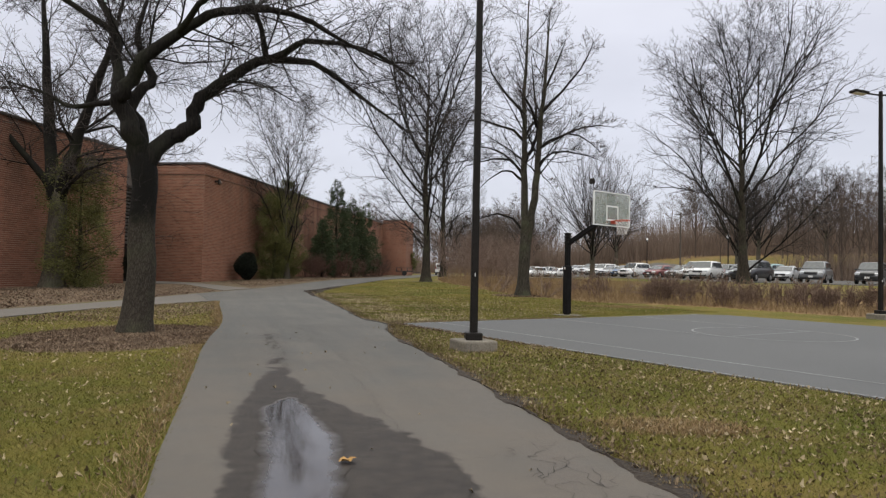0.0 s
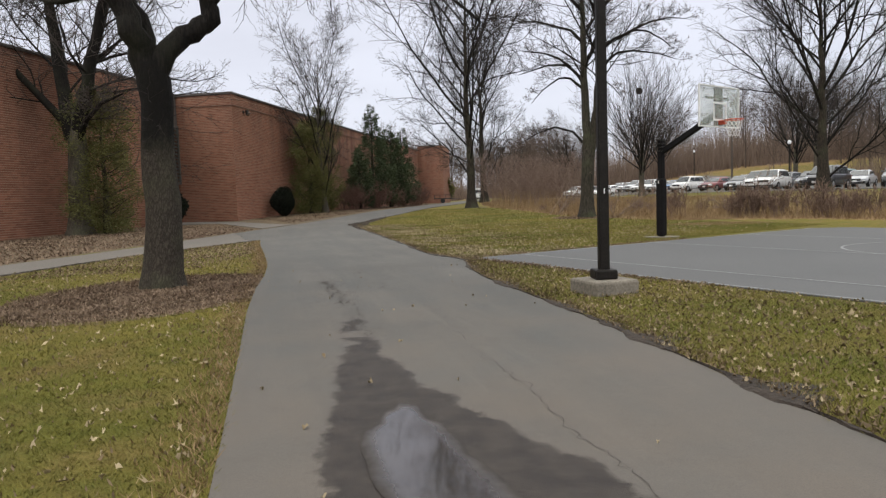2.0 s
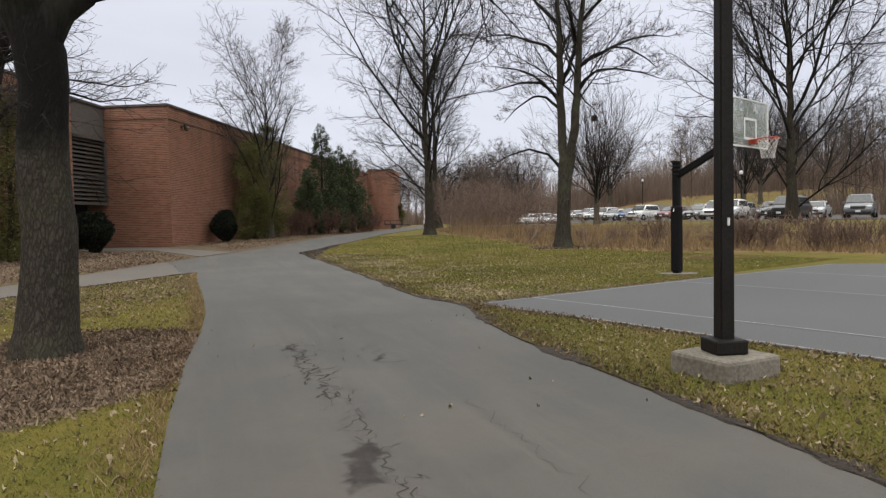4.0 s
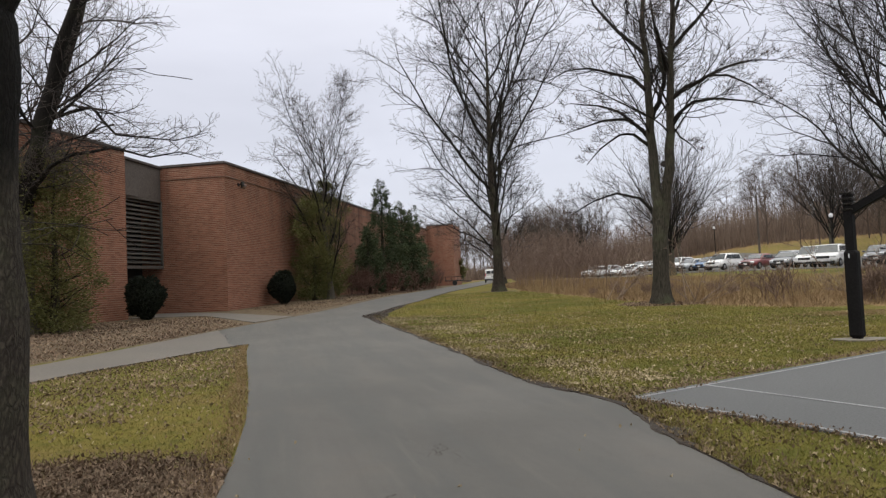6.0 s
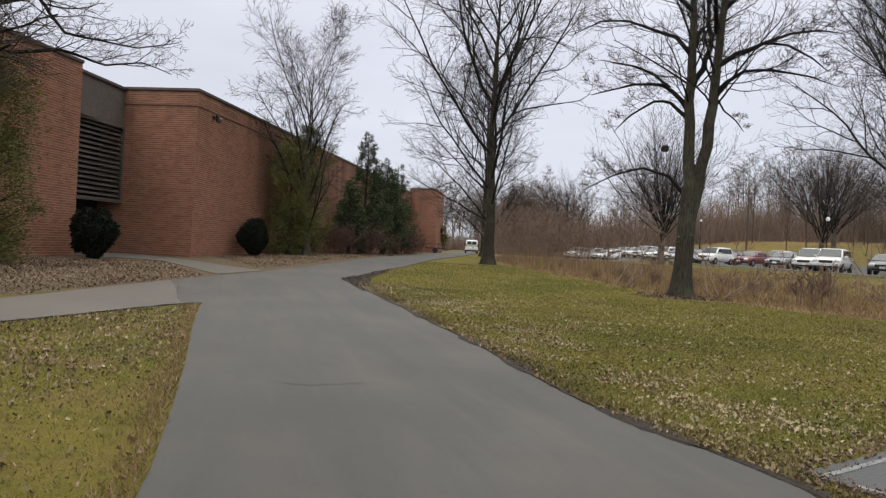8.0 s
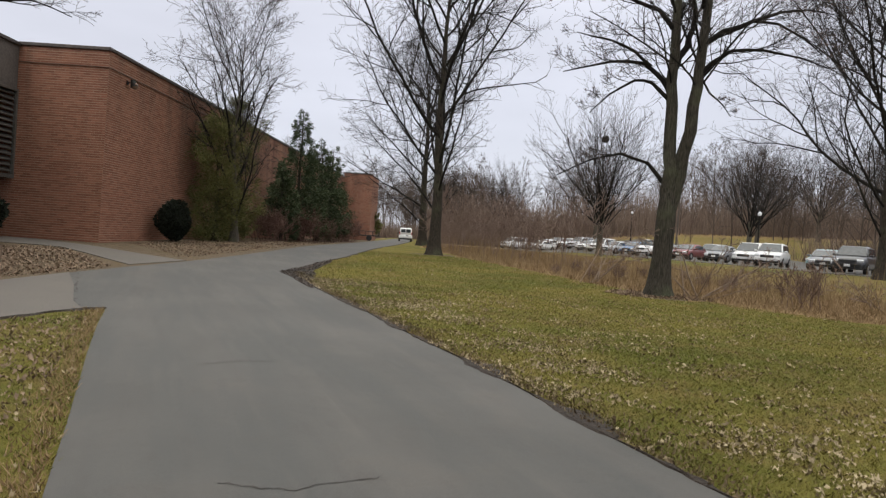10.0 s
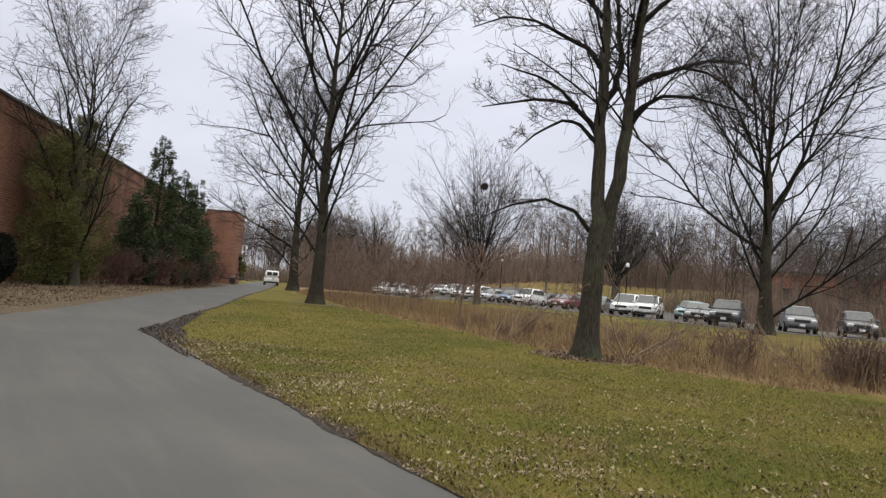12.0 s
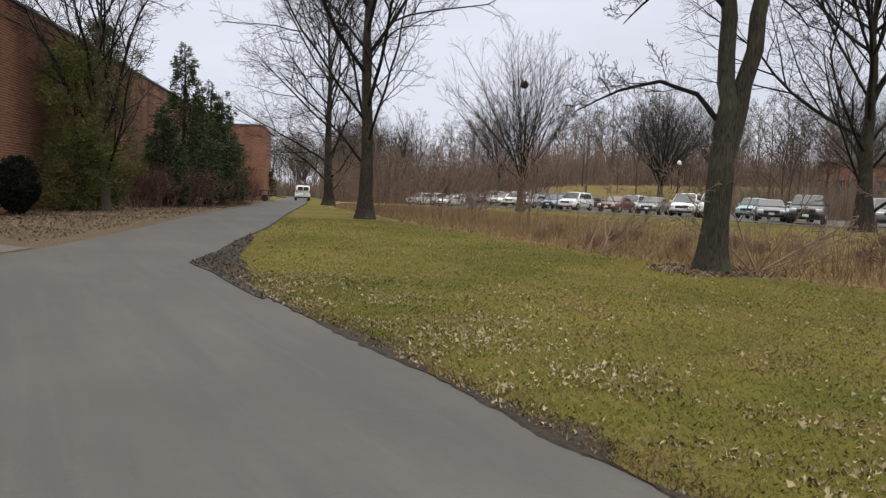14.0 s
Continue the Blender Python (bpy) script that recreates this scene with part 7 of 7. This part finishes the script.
COLOURS = {"white": (0.72, 0.72, 0.71), "silver": (0.42, 0.43, 0.44), "grey": (0.14, 0.145, 0.15), "black": (0.015, 0.016, 0.018), "navy": (0.02, 0.03, 0.06), "blue": (0.05, 0.14, 0.30), "red": (0.16, 0.02, 0.02), "teal": (0.22, 0.36, 0.38)}
ROW = [(28.6, 51.2, "black", "suv"), (25.0, 52.0, "grey", "suv"), (20.6, 52.6, "black", "suv"), (21.4, 56.6, "grey", "sedan"), (19.6, 59.6, "white", "suv"), (20.2, 63.4, "white", "minivan"), (19.9, 67.6, "grey", "sedan"), (18.9, 71.6, "red", "sedan"),
       (17.4, 76.4, "white", "suv"), (17.2, 80.6, "blue", "sedan"), (16.6, 84.8, "silver", "sedan"), (16.4, 89.2, "white", "suv"), (16.2, 94.0, "white", "sedan"), (16.4, 99.0, "silver", "suv"), (16.0, 104.0, "white", "sedan"), (15.6, 109.0, "silver", "sedan"),
       (13.4, 105.5, "white", "sedan"), (10.8, 106.5, "silver", "suv"), (8.6, 104.5, "white", "suv"), (11.6, 100.5, "white", "sedan"), (32.6, 50.6, "red", "sedan"), (36.8, 50.0, "grey", "suv"), (41.5, 49.6, "white", "sedan"), (26.6, 60.4, "silver", "sedan"), (27.5, 66.0, "teal", "suv"), (25.6, 72.0, "grey", "suv"), (24.5, 79.0, "silver", "minivan"), (23.6, 87.0, "black", "sedan")]
WORDS = {"suv": "sport utility car", "sedan": "saloon car", "minivan": "minivan"}
for i, (x, y, tint, kind) in enumerate(ROW):
    x, y = -4 + (x + 4) * 1.085, 15 + (y - 15) * 1.085
    facing = 231 + 5 * math.sin(i * 2.3) - (8 if y > 70 else 0)
    car(kind, COLOURS[tint], f"{tint} {WORDS[kind]} parked facing the rough grass", x, y, facing)


def white_van(x, y, turn):
    ob = thing("white_van", x, y, ground(x, y) + 0.015, "white delivery van seen from behind on the drive", "van", turn=turn)
    hull = loft([(-2.5, 0.34, 1.0, 0.92, 0.03), (-2.4, 0.30, 1.1, 0.97, 0.03), (1.2, 0.28, 1.1, 0.98, 0.04), (2.3, 0.32, 1.0, 0.9, 0.15), (2.55, 0.4, 0.8, 0.75, 0.2)], hull_ring)
    part("body", hull, WHITE, ob)
    shell = loft([(1.7, 1.0, 1.12, 0.88, 0.05), (0.85, 1.0, 1.98, 0.92, 0.12), (-2.3, 1.0, 2.02, 0.94, 0.10), (-2.48, 1.0, 1.95, 0.93, 0.10)], cabin_ring)
    part("cabin", shell, WHITE, ob)
    for s in (-1, 1):
        bm = bmesh.new()
        box(bm, 0.03, 0.66, 0.48, -2.49, s * 0.37, 1.58, bevel=0.01)
        part("rear_window", bm, GLASS, ob)
        bm = bmesh.new()
        box(bm, 0.06, 0.11, 0.50, -2.46, s * 0.86, 1.15, bevel=0.01)
        part("tail_light", bm, TAIL, ob)
        bm = bmesh.new()
        box(bm, 0.14, 0.18, 0.22, 1.2, s * 1.08, 1.25, bevel=0.03)
        part("wing_mirror", bm, TRIM, ob)
        for ax in (-1.6, 1.6):
            bm = bmesh.new()
            rod(bm, (ax, s * 0.76, 0.33), (ax, s * 0.97, 0.33), 0.33, sides=18)
            part("wheel", bm, RUBBER, ob)
    bm = bmesh.new()
    box(bm, 0.12, 1.85, 0.22, -2.52, 0, 0.42, bevel=0.03)
    part("bumper", bm, TRIM, ob)
    bm = bmesh.new()
    box(bm, 0.02, 0.34, 0.14, -2.515, -0.2, 0.9)
    part("number_plate", bm, LINE, ob)


white_van(-6.3, 115.0, 92)


def trailer(x, y, turn):
    ob = thing("utility_trailer", x, y, ground(x, y), "black flat utility trailer standing by the building", "trailer", turn=turn)
    bm = bmesh.new()
    box(bm, 2.4, 1.5, 0.12, 0, 0, 0.62, bevel=0.02)
    part("bed", bm, TRIM, ob)
    for s in (-1, 1):
        bm = bmesh.new()
        box(bm, 2.4, 0.05, 0.06, 0, s * 0.74, 1.12)
        for px in (-1.15, -0.4, 0.4, 1.15):
            box(bm, 0.05, 0.05, 0.5, px, s * 0.74, 0.9)
        part("rail", bm, TRIM, ob)
        bm = bmesh.new()
        rod(bm, (0, s * 0.68, 0.32), (0, s * 0.88, 0.32), 0.32, sides=16)
        part("wheel", bm, RUBBER, ob)
    bm = bmesh.new()
    rod(bm, (1.2, 0, 0.55), (2.2, 0, 0.5), 0.04)
    part("drawbar", bm, TRIM, ob)


trailer(-10.3, 94.5, 5)


# ---- lamps and poles of the car park ----
def globe_lamp(x, y, height=5.4):
    ob = thing("globe_lamp", x, y, ground(x, y), "black post lamp with a white globe beside parked cars", "street lamp", "globe lamps")
    bm = bmesh.new()
    rod(bm, (0, 0, -0.1), (0, 0, 0.5), 0.16, 0.12, 12)
    rod(bm, (0, 0, 0.5), (0, 0, height - 0.5), 0.075, 0.06, 10)
    rod(bm, (0, 0, height - 0.55), (0, 0, height - 0.4), 0.12, 0.16, 12)
    part("post", bm, BRONZE, ob)
    bm = bmesh.new()
    bmesh.ops.create_uvsphere(bm, u_segments=16, v_segments=10, radius=0.20, matrix=pose(0, 0, height - 0.2) @ Matrix.Diagonal((1, 1, 1.25, 1)))
    part("globe", bm, FROST, ob)
    bm = bmesh.new()
    rod(bm, (0, 0, height + 0.2), (0, 0, height + 0.42), 0.10, 0.02, 10)
    part("cap", bm, BRONZE, ob)


globe_lamp(30.5, 82.5)
globe_lamp(31.5, 126.0, 5.0)


def utility_pole(x, y, height):
    ob = thing("utility_pole", x, y, ground(x, y), "weathered wooden utility pole with a crossarm", "utility pole", "utility poles")
    bm = bmesh.new()
    rod(bm, (0, 0, -0.2), (0, 0, height), 0.16, 0.11, 10)
    part("pole", bm, TIMBER, ob)
    bm = bmesh.new()
    box(bm, 2.0, 0.10, 0.12, 0, 0.12, height - 0.3, bevel=0.01)
    part("crossarm", bm, TIMBER, ob)


utility_pole(32.6, 109.0, 9.5)
utility_pole(62.0, 96.0, 9.5)


# ---- the brick hall beyond the trees ----
def far_hall(x, y, turn):
    ob = thing("brick_hall", x, y, ground(x, y), "distant brick hall with white pillars behind bare trees", "building", turn=turn)
    bm = bmesh.new()
    box(bm, 26, 12, 6.5, 0, 6, 3.0)
    wall = part("wall", bm, HALL_BRICK, ob)
    bm = bmesh.new()
    box(bm, 27, 13, 0.5, 0, 6, 6.4, bevel=0.1)
    part("roof", bm, COPING, ob)
    for i in range(9):
        px = -12 + i * 3
        bm = bmesh.new()
        box(bm, 0.3, 0.3, 5.0, px, -0.6, 2.3, bevel=0.04)
        part("pillar", bm, LINE, ob)
        if i < 8:
            bm = bmesh.new()
            box(bm, 1.5, 0.12, 2.2, px + 1.5, -0.03, 2.6, bevel=0.02)
            part("window", bm, GLASS, ob)


HALL_BRICK = plain("hall_brick", (0.24, 0.105, 0.07), (0.33, 0.155, 0.105), 0.9, 0.8, 12.0, relief=0.2)
far_hall(84.0, 104.0, -42)


# ---- far woods ----
def woods():
    rng = random.Random(91)
    kinds = []
    for s in range(5):
        out = shed()
        r2 = random.Random(200 + s)
        p, rr = [Vector((0, 0, z / 6 * 1.0)) + Vector((r2.gauss(0, 0.008), r2.gauss(0, 0.008), 0)) for z in range(7)], [0.010 * (1 - 0.8 * z / 6) for z in range(7)]
        out[0].append((p, rr, 4))
        cfg = config(n=[5, 3, 2, 2, 2, 2], kids=[14, 6, 0, 0, 0, 0], ratio=[0.42, 0.5, 0.5, 0.5, 0.5, 0.5], sides=[4, 3, 3, 3, 3, 3], last=2, thin=0.0012, fat=0.012, ang=[(25, 50), (25, 50), (25, 55), (30, 60), (30, 60), (30, 60)])
        cfg["from"] = [0.2, 0.2, 0.15, 0.15, 0.1, 0.1]
        sprout(out, p, rr, 1.0, 0, cfg, r2)
        me = tubes("kind", [b for d in out for b in d], BARK_FAR)
        co = np.zeros(len(me.vertices) * 3, np.float32)
        me.vertices.foreach_get("co", co)
        lo = np.zeros(len(me.loops), np.int32)
        me.loops.foreach_get("vertex_index", lo)
        bpy.data.meshes.remove(me)
        tw = []
        for pts, _, _ in out[2]:
            for k in range(11):
                q = pts[1].lerp(pts[-1], r2.random())
                d = Vector((r2.gauss(0, 1), r2.gauss(0, 1), r2.gauss(0.5, 0.8))).normalized() * r2.uniform(0.03, 0.075)
                w = d.orthogonal().normalized() * 0.0011
                tw += [q - w, q + w, q + d]
        kinds.append((co.reshape(-1, 3), lo, np.array(tw)))
    VS, LS, WS, base = [], [], [], 0
    spots = []
    for i in range(140):
        x, y = rng.uniform(-45, 130), rng.uniform(138, 215)
        if abs(x + 7) < 5 and y < 190:
            continue
        spots.append((x, y, rng.uniform(10, 17)))
    for i in range(44):
        spots.append((rng.uniform(40, 120), rng.uniform(85, 140), rng.uniform(8, 15)))
    for i in range(70):
        spots.append((rng.uniform(-34, 16), rng.uniform(192, 225), rng.uniform(12, 18)))
    for i in range(46):
        spots.append((rng.uniform(44, 80), rng.uniform(56, 92), rng.uniform(8, 14)))
    for i in range(20):
        spots.append((rng.uniform(-2, 12), rng.uniform(121, 140), rng.uniform(7, 13)))
    for i in range(40):
        spots.append((rng.uniform(55, 95), rng.uniform(40, 85), rng.uniform(9, 15)))
    for x, y, hgt in spots:
        co, lo, tw = kinds[rng.randrange(5)]
        a = rng.uniform(0, 6.28)
        c, s = math.cos(a), math.sin(a)
        k = rng.uniform(0.8, 1.25)
        z = ground(x, y) - 0.2
        for src, dst in ((co, VS), (tw, WS)):
            dst.append(np.stack([(src[:, 0] * c - src[:, 1] * s) * hgt * k + x, (src[:, 0] * s + src[:, 1] * c) * hgt * k + y, src[:, 2] * hgt + z], 1))
        LS.append(lo + base)
        base += len(co)
    tips = np.concatenate(WS)
    tagged(new("far_twigs", raw_mesh("far_twigs", tips, np.arange(len(tips)), 3, BARK_FAR)), "haze of brown winter twigs on far woods", "woods", kind="stuff")
    me = raw_mesh("far_woods", np.concatenate(VS), np.concatenate(LS), 4, BARK_FAR, False)
    return tagged(new("far_woods", me), "brown leafless winter woods on the far slope", "woods", kind="stuff")


woods()


def thicket():
    """Low tangled undergrowth before the woods and beyond the car park."""
    rng = np.random.default_rng(17)
    pts = np.concatenate([np.stack([rng.uniform(-40, 130, 26000), rng.uniform(132, 150, 26000)], 1), np.stack([rng.uniform(-3, 12, 5000), rng.uniform(121, 134, 5000)], 1),
                          np.stack([rng.uniform(44, 120, 12000), rng.uniform(80, 100, 12000)], 1), np.stack([rng.uniform(46, 70, 8000), rng.uniform(34, 80, 8000)], 1)])
    pts = pts[~((np.abs(pts[:, 0] + 7) < 4.5))]
    pts = np.concatenate([pts, np.stack([rng.uniform(-30, 15, 12000), rng.uniform(186, 215, 12000)], 1)])
    high = np.concatenate([np.stack([rng.uniform(-3, 125, 15000), rng.uniform(134, 165, 15000)], 1), np.stack([rng.uniform(-2, 13, 4000), rng.uniform(121, 134, 4000)], 1)])
    blades("far_thicket", high, rng, 3.0, 9.0, 0.11, 0.16, SHRUB_STRAND, "brown sapling growth filling the far woods")
    return blades("far_thicket", pts, rng, 1.0, 5.5, 0.09, 0.22, SHRUB_STRAND, "brown tangled undergrowth before the far woods")


SHRUB_STRAND = strand_material("thicket_stems", [(0.104, 0.072, 0.052), (0.155, 0.110, 0.083), (0.22, 0.165, 0.127)])
thicket()


# ---- bricks of the walls that the walk passes nearest ----
def brick_course(a, b, z0, z1, kept):
    """Bricks over a mortar bed on a wall face from a to b: those that kept() names are objects, the rest one joined part."""
    a, b = Vector(a), Vector(b)
    d = (b - a).normalized()
    nrm = Vector((d.y, -d.x))
    length = (b - a).length
    W, H, J = 0.30, 0.098, 0.024
    joined_v, joined_f = [], []
    V = 0.007
    rows = int((z1 - z0) / H)
    bed = wall_piece("mortar_bed", a + nrm * 0.004, b + nrm * 0.004, z0, z0 + rows * H, 0.003, MORTAR)
    shape = [(0, 0, 0), (W - V, 0, 0), (W - V, 0, H - J), (0, 0, H - J), (0.003, 0.009, 0.003), (W - V - 0.003, 0.009, 0.003), (W - V - 0.003, 0.009, H - J - 0.003), (0.003, 0.009, H - J - 0.003)]
    faces = [(4, 5, 6, 7), (0, 1, 5, 4), (1, 2, 6, 5), (2, 3, 7, 6), (3, 0, 4, 7)]
    single = mesh_of("brick", [(x, -y, z) for x, y, z in shape], faces, BRICK_PIECE)
    rng = random.Random(int(length * 100))
    turn = math.degrees(math.atan2(d.y, d.x))
    count = 0
    for j in range(rows):
        start = -0.15 if j % 2 else 0.0
        for i in range(int(length / W) + 2):
            u0, u1 = max(0.0, start + i * W), min(length, start + i * W + W - V)
            if u1 - u0 < 0.05:
                continue
            z = z0 + j * H
            whole = u1 - u0 > W - V - 0.01
            if whole and kept(u0, z) and count < 290:
                p = a + d * u0 + nrm * 0.004
                ob = new("brick", single)
                ob.parent = bed
                ob.matrix_basis = pose(p.x, p.y, z, 0, 0, turn)
                count += 1
                continue
            k = len(joined_v)
            out = rng.uniform(0.006, 0.010)
            for x, y, zz in shape:
                f = u0 + min(x, u1 - u0) if x < 0.1 else u1 - (0.003 if y else 0.0)
                p = a + d * f + nrm * (0.004 + (out if y else 0.0))
                joined_v.append((p.x, p.y, z + zz))
            joined_f += [tuple(q + k for q in f) for f in faces]
    if joined_v:
        rest = child("brickwork", mesh_of("brickwork", joined_v, joined_f, BRICK_PIECE), bed)
        tagged(rest, kind="stuff")


brick_course(CORNER + WD * 0.0, CORNER + WD * 13.0, 0.25, TOP - 0.12, lambda u, z: u < 3.4 and z < 2.6)
brick_course(INNER + WN * 0.0, CORNER, 0.2, TOP - 0.12, lambda u, z: u > 1.2 and z < 3.4)
brick_course(NEAR - WD * 11.0, NEAR, 0.15, TOP - 0.12, lambda u, z: u > 7.8 and z < 2.7)
